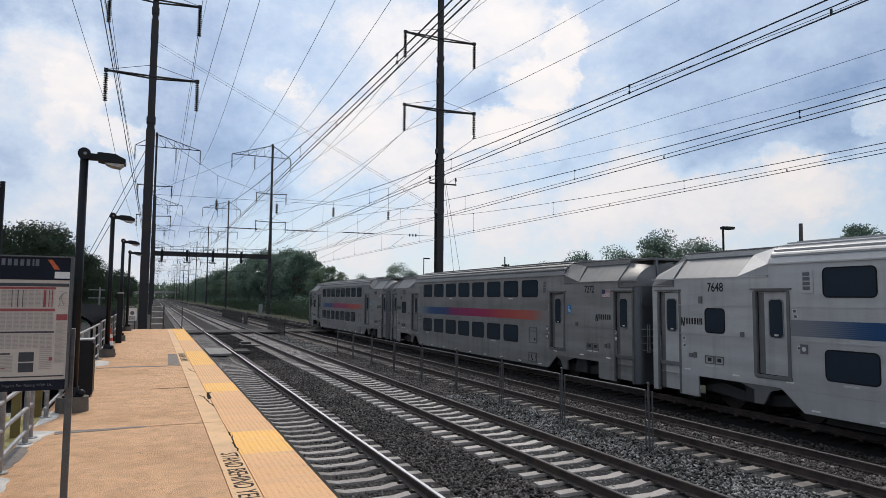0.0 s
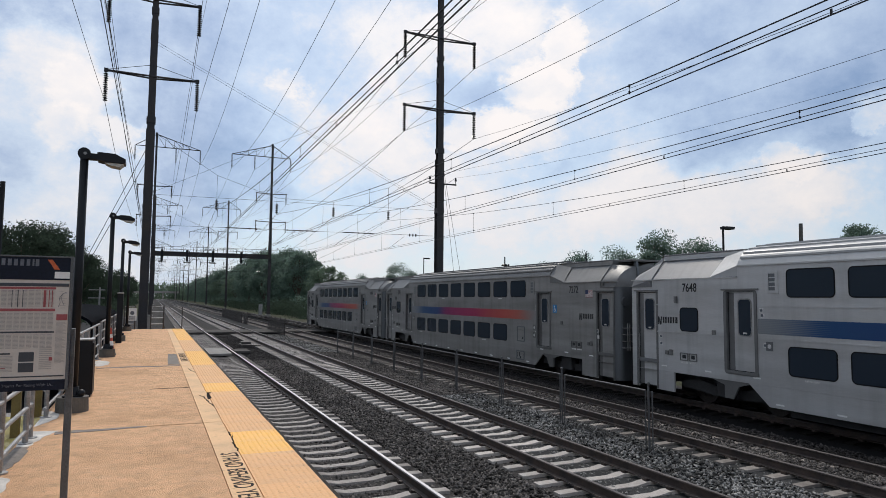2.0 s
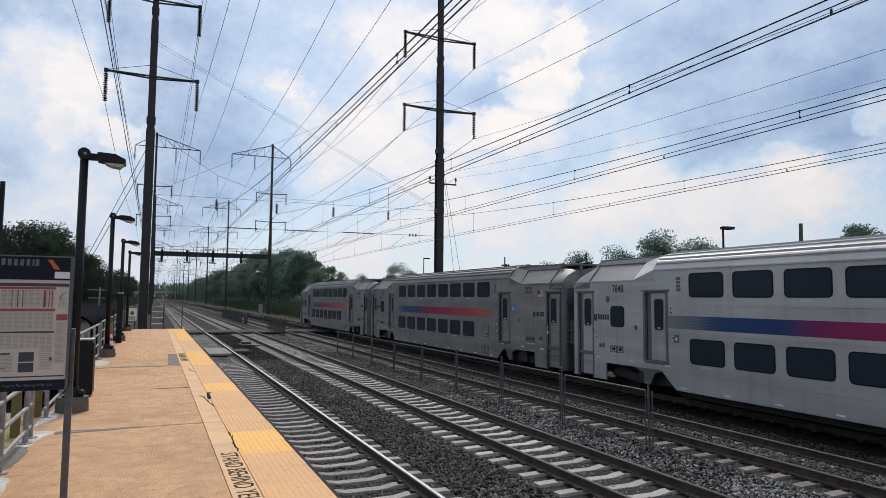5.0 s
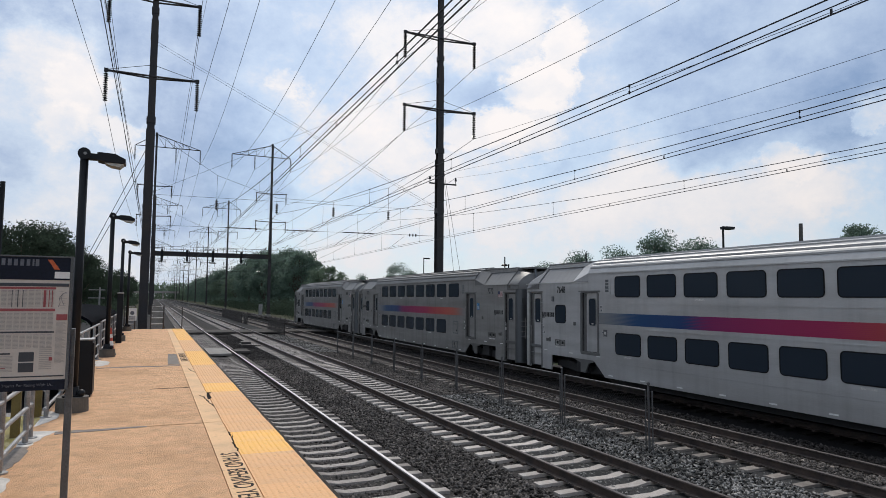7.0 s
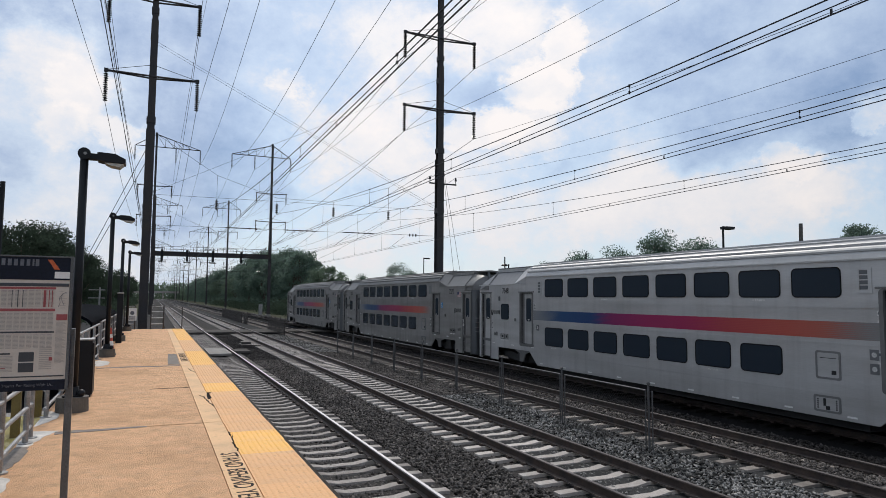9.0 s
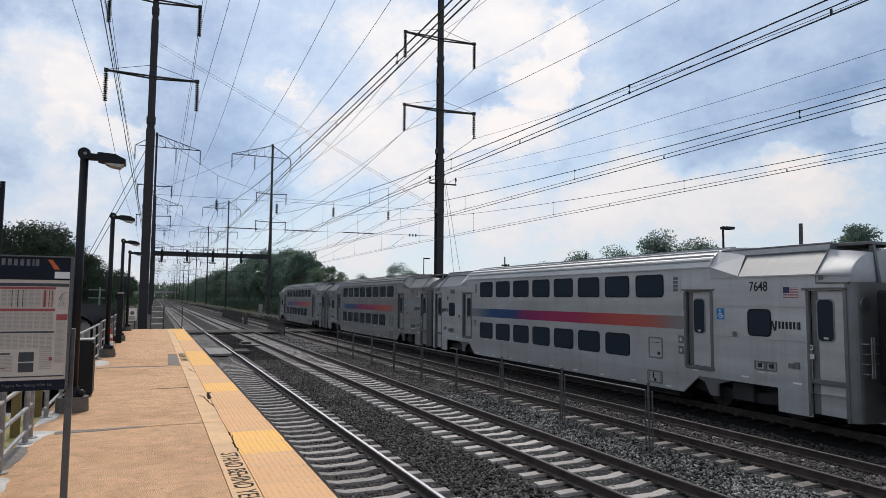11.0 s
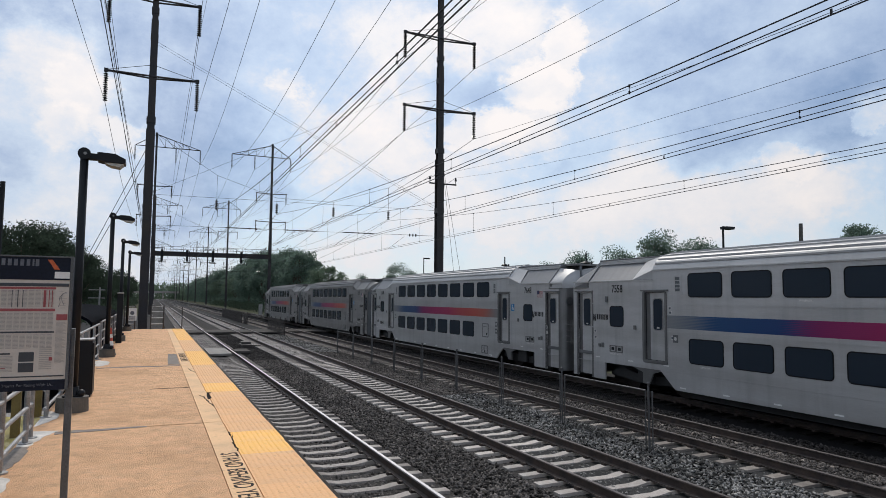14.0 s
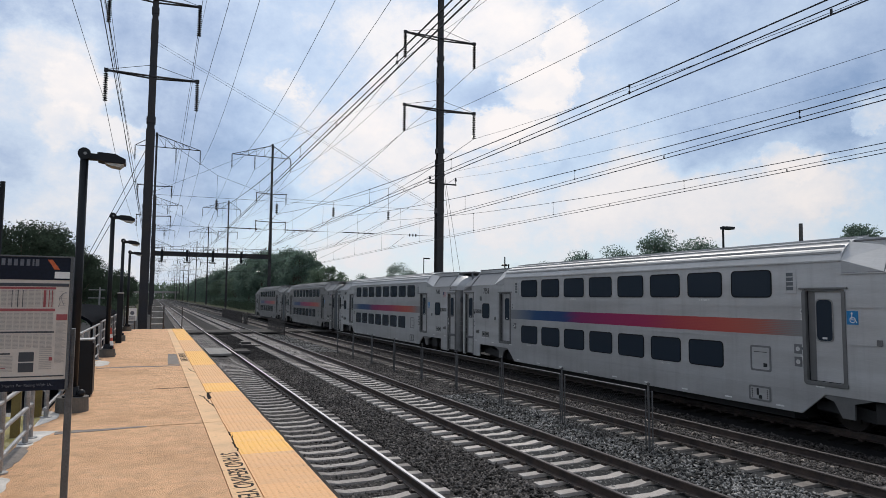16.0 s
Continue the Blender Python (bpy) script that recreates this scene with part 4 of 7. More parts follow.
def info_case():
    """The timetable case on two square posts."""
    t = thing("timetable_case", "framed timetable case with a dark blue header on steel posts", "information board", pose(-1.105, 6.4, PLATFORM_Z))
    w, z0, z1 = 0.47, 1.10, 2.21
    for s in (-1, 1):
        bm = B()
        box(bm, s * 0.47 - 0.027, s * 0.47 + 0.027, 0.052, 0.106, 0, z0 + 0.5, 0.004)
        part("post", bm, M_POST_GREY, t)
    bm = B()
    box(bm, -w, w, -0.035, 0.05, z0, z1, 0.008)
    part("back_box", bm, M_NAVY, t)
    bm = B()
    for x0, x1, a, b in ((-w, -w + 0.022, z0, z1), (w - 0.022, w, z0, z1), (-w + 0.022, w - 0.022, z1 - 0.012, z1)):
        box(bm, x0, x1, -0.05, -0.036, a, b, 0.003)
    part("frame", bm, M_POST_GREY, t, "thin grey steel frame")
    bm = B()
    box(bm, -w + 0.022, w - 0.022, -0.046, -0.036, z1 - 0.20, z1 - 0.014)
    header = part("header_panel", bm, M_NAVY, t, "dark blue header panel")
    bm = B()
    x = -0.046
    for wid in (0.043, 0.044, 0.044, 0.044, 0.042, 0.022, 0.043):
        box(bm, x, x + wid * 0.6, -0.049, -0.0465, z1 - 0.085, z1 - 0.03)
        x += wid
    box(bm, -0.14, -0.085, -0.049, -0.0465, z1 - 0.105, z1 - 0.03)
    part("lettering", bm, M_GREYTEXT, header)["kind"] = "stuff"
    bm = B()
    prism(bm, [(0.28, z1 - 0.03), (0.315, z1 - 0.03), (0.372, z1 - 0.112), (0.333, z1 - 0.112)], "y", -0.049, -0.0465)
    part("slash", bm, M_ORANGE, header, "orange slash")
    bm = B()
    box(bm, 0.335, 0.445, -0.049, -0.0465, z1 - 0.186, z1 - 0.13)
    part("label_plate", bm, M_WHITE, header)
    bm = B()
    box(bm, -w + 0.022, w - 0.022, -0.042, -0.036, z0 + 0.085, z1 - 0.20)
    paper = part("poster", bm, M_PAPER, t, "printed timetable poster")
    bm = B()
    box(bm, -w + 0.022, w - 0.022, -0.048, -0.036, z0, z0 + 0.083)
    foot = part("footer_panel", bm, M_NAVY, t)
    me = text_mesh("Thanks For Riding With Us.", 0.045, M_GREYTEXT, 0.001)
    words = shared("lettering", me, foot, Matrix.Translation((0.18, -0.05, z0 + 0.045)) @ pose(0, 0, 0, 90, 0, 0))
    words.scale = (0.36 / me_width(me), 0.7, 1)
    top = z1 - 0.20
    def blocks(items, material, name, proud=0.0):
        bm = B()
        for x0, x1, a, b in items:
            # the table columns stand beside a narrow column of notes
            x0, x1 = (x + 0.048 if x < 0.31 else 0.362 + (x - 0.316) * 0.72 for x in (x0, x1))
            box(bm, x0, x1, -0.0445 - proud, -0.0425, top - b, top - a)
        part(name, bm, material, paper)["kind"] = "stuff"
    blocks([(-0.42, 0.43, 0.028, 0.054), (-0.42, 0.303, 0.425, 0.439), (0.06, 0.168, 0.595, 0.672), (0.06, 0.168, 0.682, 0.758), (-0.42, 0.42, 0.79, 0.80), (-0.12, 0.0, 0.60, 0.612)], M_PRINT_DARK, "dark_print", 0.0006)
    blocks([(-0.42, 0.303, 0.060, 0.078), (-0.42, 0.303, 0.238, 0.260), (0.316, 0.428, 0.285, 0.335), (0.215, 0.233, 0.086, 0.226), (0.252, 0.258, 0.086, 0.226), (0.275, 0.281, 0.086, 0.226), (-0.195, -0.17, 0.452, 0.575), (-0.13, -0.123, 0.452, 0.575), (-0.225, -0.22, 0.452, 0.575), (0.275, 0.30, 0.64, 0.668), (-0.42, -0.03, 0.72, 0.726)], M_PRINT_RED, "red_print", 0.0012)
    blocks([(0.03, 0.036, 0.086, 0.226), (0.065, 0.07, 0.086, 0.226), (-0.01, -0.006, 0.086, 0.226)], M_PRINT_DARK, "column_rule", 0.0004)
    rows = []
    for base, lines in ((0.088, 13), (0.276, 13), (0.452, 11)):
        for i in range(lines):
            for k in range(15):
                x0 = -0.42 + 0.048 * k
                rows.append((x0, x0 + 0.038, base + i * 0.0106, base + i * 0.0106 + 0.0055))
    for i in range(36):
        rows.append((0.316, 0.405 + 0.018 * math.sin(i * 2.1), 0.35 + i * 0.0096, 0.3545 + i * 0.0096))
    for i in range(12):
        rows.append((-0.40, 0.02, 0.625 + i * 0.011, 0.630 + i * 0.011))
        rows.append((0.205, 0.295, 0.56 + i * 0.0155, 0.567 + i * 0.0155))
    for i in range(8):
        rows.append((0.33 + 0.04 * abs(math.sin(i)), 0.375 + 0.04 * abs(math.sin(i * 1.7)), 0.09 + i * 0.02, 0.095 + i * 0.02))
    blocks(rows, M_PAPER_GREY, "small_print")
    # a line map in the notes column
    bm = B()
    path_tube(bm, [(0.372, -0.0435, top - 0.225), (0.385, -0.0435, top - 0.185), (0.377, -0.0435, top - 0.15), (0.398, -0.0435, top - 0.118), (0.43, -0.0435, top - 0.098)], 0.0025, 4)
    path_tube(bm, [(0.398, -0.0435, top - 0.118), (0.392, -0.0435, top - 0.16), (0.412, -0.0435, top - 0.205)], 0.002, 4)
    part("line_map", bm, M_GREYTEXT, paper)
    return t


info_case()

bm = B()
tube(bm, (-1.36, 7.35, PLATFORM_Z), (-1.36, 7.35, 4.18), 0.022, n=8)
tagged(part("sign_pole", bm, M_BLACK), "thin dark steel pole on the platform", "pole")


def cabinet_black():
    t = thing("ticket_cabinet", "black steel cabinet beside the lamp post", "cabinet", pose(-1.12, 14.2, PLATFORM_Z))
    bm = B()
    box(bm, -0.18, 0.10, -0.22, 0.22, 0.0, 1.05, 0.012)
    part("body", bm, M_BLACK, t)
    bm = B()
    box(bm, -0.19, 0.115, -0.235, 0.235, 1.05, 1.075, 0.006)
    part("top", bm, M_GALV, t, "grey steel top")
    bm = B()
    box(bm, 0.1, 0.125, -0.20, 0.20, 0.05, 1.0, 0.004)
    part("door", bm, M_BLACK, t)


cabinet_black()


def pylon():
    t = thing("bollard_pylon", "slim black rectangular post with a pale cap", "bollard", pose(-1.24, 29.6, PLATFORM_Z))
    bm = B()
    box(bm, -0.11, 0.11, -0.11, 0.11, 0.0, 1.98, 0.012)
    part("post", bm, M_BLACK, t)
    bm = B()
    box(bm, -0.115, 0.115, -0.115, 0.115, 1.98, 2.03, 0.01)
    part("cap", bm, M_GALV, t, "pale grey cap")


pylon()


def cone():
    t = thing("traffic_cone", "faded red traffic cone with white bands", "traffic cone", pose(-1.24, 23.75, PLATFORM_Z))
    bm = B()
    box(bm, -0.19, 0.19, -0.19, 0.19, 0.0, 0.035, 0.012)
    part("base", bm, M_BLACK, t, "black rubber base")
    for name, a, b, m in (("body", 0.035, 0.30, M_CONE_RED), ("band", 0.30, 0.45, M_WHITE), ("body", 0.45, 0.55, M_CONE_RED), ("band", 0.55, 0.66, M_WHITE), ("tip", 0.66, 0.86, M_CONE_RED)):
        bm = B()
        ra, rb = 0.15 - a * 0.14, 0.15 - b * 0.14
        tube(bm, (0, 0, a), (0, 0, b), ra, rb, n=16)
        part(name, bm, m, t)


cone()


def end_gate():
    t = thing("platform_end_gate", "galvanised railing gate at the platform end with a white notice", "gate", pose(0, 41.55, PLATFORM_Z))
    for x0, x1 in ((-1.5, -0.95), (-0.12, 0.55)):
        for x in (x0, x1):
            bm = B()
            tube(bm, (x, 0, 0), (x, 0, 1.35), 0.035, n=8)
            part("post", bm, M_GALV_DARK, t)
        for z in (0.3, 0.65, 1.0, 1.3):
            bm = B()
            tube(bm, (x0, 0, z), (x1, 0, z), 0.025, n=8)
            part("bar", bm, M_GALV, t)
    bm = B()
    tube(bm, (-0.12, 0, 1.28), (1.55, 0, 1.28), 0.02, n=6)
    part("chain_bar", bm, M_GALV_DARK, t)
    bm = B()
    tube(bm, (1.55, 0, 0), (1.55, 0, 1.3), 0.03, n=8)
    part("post", bm, M_GALV_DARK, t)
    bm = B()
    box(bm, -1.33, -0.87, -0.06, -0.045, 0.50, 1.22)
    notice = part("notice", bm, M_WHITE, t, "white notice board")
    bm = B()
    tube(bm, (-1.1, -0.063, 0.93), (-1.1, -0.061, 0.93), 0.11, n=18)
    for i in range(4):
        box(bm, -1.27, -0.93, -0.063, -0.061, 0.56 + 0.055 * i, 0.585 + 0.055 * i)
    part("print", bm, M_GREYTEXT, notice)


end_gate()

# ---------------------------------------------------------------- beside the platform
bm = B()
box(bm, -60, -1.9, -14, 140, -1.06, -0.62)
tagged(part("parking_lot", bm, M_ASPHALT), "dark asphalt parking lot below the platform", "parking lot", kind="structure")


def ramp_landing():
    t = thing("ramp_landing", "lower concrete landing with yellow tactile strip", "landing", pose(-2.6, 10.8, -0.62))
    bm = B()
    box(bm, -1.2, 0.85, -4.0, 6.4, 0, 1.15, 0.01)
    part("slab", bm, M_CONCRETE, t)
    bm = B()
    box(bm, -1.0, 0.75, 2.1, 5.7, 1.15, 1.165)
    for i in range(36):
        box(bm, -1.0, 0.75, 2.14 + i * 0.1, 2.19 + i * 0.1, 1.165, 1.175)
    part("tactile_strip", bm, M_LANDING_YELLOW, t, "worn yellow ribbed tactile strip")


ramp_landing()
for x, y in ((-2.2, 14.1), (-2.16, 16.3)):
    t = thing("ochre_post", "square ochre-painted steel post beside the railing", "post", pose(x, y, 0.53), "ochre posts")
    bm = B()
    box(bm, -0.07, 0.07, -0.07, 0.07, 0, 1.35, 0.006)
    part("post", bm, M_OCHRE_POST, t)
    bm = B()
    box(bm, -0.09, 0.09, -0.09, 0.09, 0, 0.02)
    part("foot_plate", bm, M_OCHRE_POST, t)


def canopy():
    """The black arched cover beyond the railing."""
    t = thing("stair_canopy", "black arched canopy over the stairs beside the platform", "canopy", pose(-3.45, 27.0, -0.62))
    arc = [(1.6 * math.cos(radians(a)), 0.55 * math.sin(radians(a))) for a in range(12, 169, 12)]
    bm = B()
    prism(bm, [(x, z + 2.72) for x, z in arc] + [(x * 0.97, z + 2.64) for x, z in reversed(arc)], "y", -2.0, 14)
    part("roof", bm, M_CANOPY, t)
    for s in (-1, 1):
        bm = B()
        box(bm, s * 1.56 - 0.03, s * 1.56 + 0.03, -2.0, 14, 0.0, 2.84)
        part("side_panel", bm, M_CANOPY, t)


canopy()


def utility_frame():
    t = thing("utility_pole", "pale grey steel pole with three crossarms", "utility pole", pose(-3.1, 46, -0.62))
    bm = B()
    tube(bm, (0, 0, 0), (0, 0, 4.25), 0.05, n=8)
    part("pole", bm, M_GALV, t)
    for z in (3.05, 3.6, 4.1):
        bm = B()
        box(bm, -0.62, 0.3, -0.03, 0.03, z - 0.025, z + 0.025)
        part("crossarm", bm, M_GALV, t)


utility_frame()

# ---------------------------------------------------------------- fence between the tracks
FENCE_X = 10.2


def fence_mesh(length, height, r=0.0016):
    bm = B()
    step = 0.085
    n = int((length + height) / step)
    for i in range(1, n):
        c = i * step
        for flip in (0, 1):
            y0, z0 = (c, 0) if c <= length else (length, c - length)
            y1, z1 = (0, c) if c <= height else (c - height, height)
            if flip:
                y0, y1 = length - y0, length - y1
            tube(bm, (0, y0, z0), (0, y1, z1), r, n=3, caps=False)
    me = finish(bm)
    me.materials.append(M_GALV_DARK)
    return me


FENCE_STEP, FENCE_BASE, FENCE_TOP = 3.4, -0.3, 1.13
inter_fence = thing("track_fence", "low chain-link fence with steel posts between the tracks", "fence", pose(FENCE_X, 0, 0))
net = fence_mesh(FENCE_STEP, FENCE_TOP - FENCE_BASE - 0.1)
bm = B()
tube(bm, (0, 0, FENCE_BASE - 0.2), (0, 0, FENCE_TOP + 0.12), 0.024, n=8)
bmesh.ops.create_uvsphere(bm, u_segments=8, v_segments=5, radius=0.038, matrix=Matrix.Translation((0, 0, FENCE_TOP + 0.12)))
me_post = finish(bm)
me_post.materials.append(M_FENCE)
bm = B()
for y in (-0.11, 0.11):
    tube(bm, (0, y, FENCE_BASE + 0.1), (0, y, FENCE_TOP - 0.03), 0.017, n=6)
me_pair = finish(bm)
me_pair.materials.append(M_FENCE)
bm = B()
tube(bm, (0, 0.1, FENCE_TOP - 0.04), (0, FENCE_STEP - 0.1, FENCE_TOP - 0.04), 0.020, n=6)
me_bar = finish(bm)
me_bar.materials.append(M_FENCE)
bm = B()
tube(bm, (0, 0.1, FENCE_BASE + 0.08), (0, FENCE_STEP - 0.1, FENCE_BASE + 0.06), 0.012, n=5)
me_low = finish(bm)
me_low.materials.append(M_FENCE)
for i in range(0, 9):
    y = 11.76 + i * FENCE_STEP
    shared("post", me_post, inter_fence, pose(0, y, 0, rng.uniform(-0.6, 0.6), rng.uniform(-0.6, 0.6), 0))
    shared("panel_upright", me_pair, inter_fence, pose(0, y, 0))
    if i < 8:
        shared("top_bar", me_bar, inter_fence, pose(0, y, 0))
        shared("bottom_wire", me_low, inter_fence, pose(0, y, 0))
        shared("netting", net, inter_fence, pose(0, y, FENCE_BASE + 0.05))

for y0, y1 in ((58.3, 67.6), (83.5, 87.0), (89.0, 116.0)):
    t = thing("track_fence", "dark slatted fence panel between the tracks", "fence", pose(FENCE_X + 0.3, y0, -0.3), "slatted fence panels")
    n = int((y1 - y0) / 0.17)
    bm = B()
    for i in range(n):
        box(bm, -0.006, 0.006, i * 0.17, i * 0.17 + 0.06, 0.1, 1.38 + 0.06 * (i % 3))
    part("slats", bm, M_GALV_DARK, t)
    for k in range(int((y1 - y0) / 2.4) + 1):
        bm = B()
        tube(bm, (0.05, k * 2.4, -0.1), (0.05, k * 2.4, 1.62), 0.04, n=6)
        part("post", bm, M_GALV_DARK, t)
    for z in (0.3, 1.35):
        bm = B()
        box(bm, 0.02, 0.06, 0, y1 - y0, z - 0.04, z + 0.04)
        part("rail", bm, M_GALV_DARK, t)

# crossings between the rails
def crossing(y0, y1, bands, label, material=None):
    t = thing("track_crossing", label, "track crossing", pose(0, y0, 0), kind="structure")
    for a, b in bands:
        n = max(1, round((y1 - y0) / 0.9))
        for i in range(n):
            bm = B()
            box(bm, a, b, i * (y1 - y0) / n + 0.02, (i + 1) * (y1 - y0) / n - 0.02, -0.17, -0.03, 0.015)
            part("panel", bm, material or M_CROSSING, t)


def bands_for(tracks, x0, x1):
    edges, out = [x0], []
    for c in tracks:
        for s in (-1, 1):
            r = c + s * RAIL_HALF
            edges += [r - 0.12, r + 0.12]
    edges.append(x1)
    return [(edges[i], edges[i + 1]) for i in range(0, len(edges), 2) if edges[i + 1] - edges[i] > 0.1]


crossing(62.0, 67.0, bands_for(TRACKS, 1.9, 19.0), "grey crossing panels laid between the rails")
crossing(38.6, 43.0, [(2.90, 4.12)], "short grey crossing panel between the near rails", M_CONCRETE)
crossing(40.0, 42.0, [(4.42, 5.3)], "short grey crossing panel beside the near track")


def switch_box(x, y):
    t = thing("switch_machine", "dark low switch machine box beside the rails", "switch machine", pose(x, y, -0.24))
    bm = B()
    box(bm, -0.35, 0.35, -0.9, 0.9, 0, 0.22, 0.03)
    part("body", bm, M_GALV_DARK, t)
    bm = B()
    box(bm, -0.30, 0.30, -0.5, 0.4, 0.22, 0.38, 0.04)
    part("cover", bm, M_GALV_DARK, t)
    bm = B()
    tube(bm, (0.35, 0, 0.1), (1.0, 0, 0.1), 0.03, n=6)
    part("throw_rod", bm, M_RAIL, t)


switch_box(5.75, 46.0)

# ---------------------------------------------------------------- catenary poles


def insulator(length, discs, radius=0.155):
    bm = B()
    tube(bm, (0, 0, 0), (0, 0, -length), 0.022, n=6)
    for i in range(discs):
        z = -0.12 - (length - 0.22) * i / max(1, discs - 1)
        tube(bm, (0, 0, z + 0.035), (0, 0, z - 0.04), 0.05, radius, n=10)
        tube(bm, (0, 0, z - 0.04), (0, 0, z - 0.055), radius, radius * 0.8, n=10)
    me = finish(bm)
    me.materials.append(M_INSUL)
    return me


ME_STRING = insulator(1.95, 13)
ME_STRING_TOP = insulator(2.6, 16)
ME_SHORT = insulator(0.75, 5, 0.12)

TRUSS_Z = 30.2


def truss_tips(side):
    """How far the top truss and its three strings reach from the mast; side is +1 where the long end points to +x."""
    return tuple(side * d for d in (-3.5, 3.3, 7.5))


def catenary_pole(x, y, side, arms, reach):
    t = thing("catenary_pole", "tall dark steel catenary pole with crossarms and insulators", "catenary pole", pose(x, y, -0.62), "catenary poles")
    z0 = 0.62
    # H-section mast in three narrowing lengths
    for a, b, w in ((0.0, 14.6, 0.268), (14.6, 22.0, 0.22), (22.0, 33.4, 0.18)):
        i, o = w - 0.03, w + 0.03
        bm = B()
        prism(bm, [(-w, -o), (w, -o), (w, -i), (0.02, -i), (0.02, i), (w, i), (w, o), (-w, o), (-w, i), (-0.02, i), (-0.02, -i), (-w, -i)], "z", a, b)
        part("mast_section", bm, M_POLE, t)
    for z, w in ((9.9, 0.285), (14.6, 0.275), (20.2, 0.235), (22.0, 0.23)):
        bm = B()
        box(bm, -w, w, -w - 0.02, w + 0.02, z + z0 - 0.2, z + z0 + 0.2)
        part("collar", bm, M_POLE, t)
    bm = B()
    box(bm, -0.5, 0.5, -0.5, 0.5, -0.3, 0.5, 0.05)
    part("footing", bm, M_CONCRETE, t)
    for z in arms:
        bm = B()
        for s in (-1, 1):
            tube(bm, (0, s * 0.26, z + z0 - 0.1), (reach, 0.04 * s, z + z0), 0.06, n=6)
            tube(bm, (0, s * 0.26, z + z0 - 0.1), (-reach, 0.04 * s, z + z0), 0.06, n=6)
        for s in (-1, 1):
            box(bm, s * reach - 0.12, s * reach + 0.12, -0.1, 0.1, z + z0 - 0.12, z + z0 + 0.12)
        arm = part("crossarm", bm, M_POLE, t)
        bm = B()
        for s in (-1, 1):
            tube(bm, (0, 0, z + z0 + 0.75), (s * reach, 0, z + z0 + 0.05), 0.018, n=5)
        part("stay_rod", bm, M_POLE, arm)
        for s in (-1, 1):
            shared("insulator_string", ME_STRING, t, pose(s * reach, 0, z + z0 - 0.1))
    # top truss
    bm = B()
    xa, xb = side * -3.5, side * 7.5
    zt = TRUSS_Z + z0
    for s in (-1, 1):
        tube(bm, (xa, 0, zt), (xb, s * 0.05, zt), 0.07, n=6)
        tube(bm, (xa, 0, zt), (0, s * 0.15, zt + 2.3), 0.055, n=6)
        tube(bm, (xb, 0, zt), (0, s * 0.15, zt + 2.3), 0.055, n=6)
    for k in range(1, 5):
        u = k / 5
        tube(bm, (xb * u, 0, zt), (xb * u, 0, zt + 2.3 * (1 - u)), 0.035, n=5)
        tube(bm, (xb * u, 0, zt), (xb * (u - 0.2), 0, zt + 2.3 * (1.2 - u)), 0.035, n=5)
    tube(bm, (xa * 0.5, 0, zt), (xa * 0.5, 0, zt + 1.15), 0.035, n=5)
    part("top_truss", bm, M_POLE, t)
    for d in truss_tips(side):
        shared("insulator_string", ME_STRING_TOP, t, pose(d, 0, zt - 0.05))
    # small signal arm
    if side < 0:
        bm = B()
        box(bm, -0.85, 1.45, -0.04, 0.04, 12.0 + z0, 12.1 + z0)
        for x in (-0.8, 1.4):
            tube(bm, (x, 0, 12.1 + z0), (x, 0, 12.35 + z0), 0.03, n=6)
            tube(bm, (x, 0, 12.35 + z0), (x, 0, 12.6 + z0), 0.1, 0.05, n=8)
        part("signal_arm", bm, M_POLE, t)
    return t


ARMS = {-1: ((17.6, 22.8), 2.75), 1: ((17.95, 23.7), 2.97)}
FAR_ARMS = ((17.65, 23.1), 2.8)
catenary_pole(LEFT_POLE_X, POLE_Y0, 1, *ARMS[-1])
catenary_pole(RIGHT_POLE_X, POLE_Y0, -1, *ARMS[1])
SUPPORTS = [POLE_Y0 + POLE_STEP * k for k in range(-1, 10)]
left_far = catenary_pole(LEFT_POLE_X, SUPPORTS[2], 1, *FAR_ARMS)
right_far = catenary_pole(RIGHT_POLE_X, SUPPORTS[2], -1, *FAR_ARMS)
for y in SUPPORTS[:1] + SUPPORTS[3:]:
    copy_thing(left_far, pose(LEFT_POLE_X, y, -0.62))
    copy_thing(right_far, pose(RIGHT_POLE_X, y, -0.62))


def power_line(ends, sag, r, label):
    """A conductor over the spans; ends gives its x and z at a support."""
    t = thing("power_line", label, "power line", pose(0, 0, 0), "power lines")
    for a, b in zip(SUPPORTS[:6], SUPPORTS[1:7]):
        (xa, za), (xb, zb) = ends(a), ends(b)
        pts = [(xa + (xb - xa) * u, a + (b - a) * u, za + (zb - za) * u - 4 * sag * u * (1 - u)) for u in (i / 14 for i in range(15))]
        bm = B()
        path_tube(bm, pts, r if b < 100 else r * 1.6, 4)
        part("conductor", bm, M_WIRE, t)


for px, side, which in ((LEFT_POLE_X, 1, -1), (RIGHT_POLE_X, -1, 1)):
    for d in truss_tips(side):
        power_line(lambda y, d=d: (px + d, TRUSS_Z - 2.65), 2.1, 0.014, "dark overhead transmission conductor strung between the poles")
    for level in (0, 1):
        for s in (-1, 1):
            def end_at(y, level=level, s=s):
                (zs, reach) = ARMS[which] if y == POLE_Y0 else FAR_ARMS
                return px + s * reach, zs[level] - 2.05
            power_line(end_at, 1.95 if (which, s) != (-1, -1) else 1.3, 0.012, "dark overhead feeder conductor strung between the poles")
for dx, sag in ((-0.8, 2.2), (1.4, 2.38)):
    power_line(lambda y: (RIGHT_POLE_X + dx, 12.6), sag, 0.008, "thin signal wire on the pole's small arm")
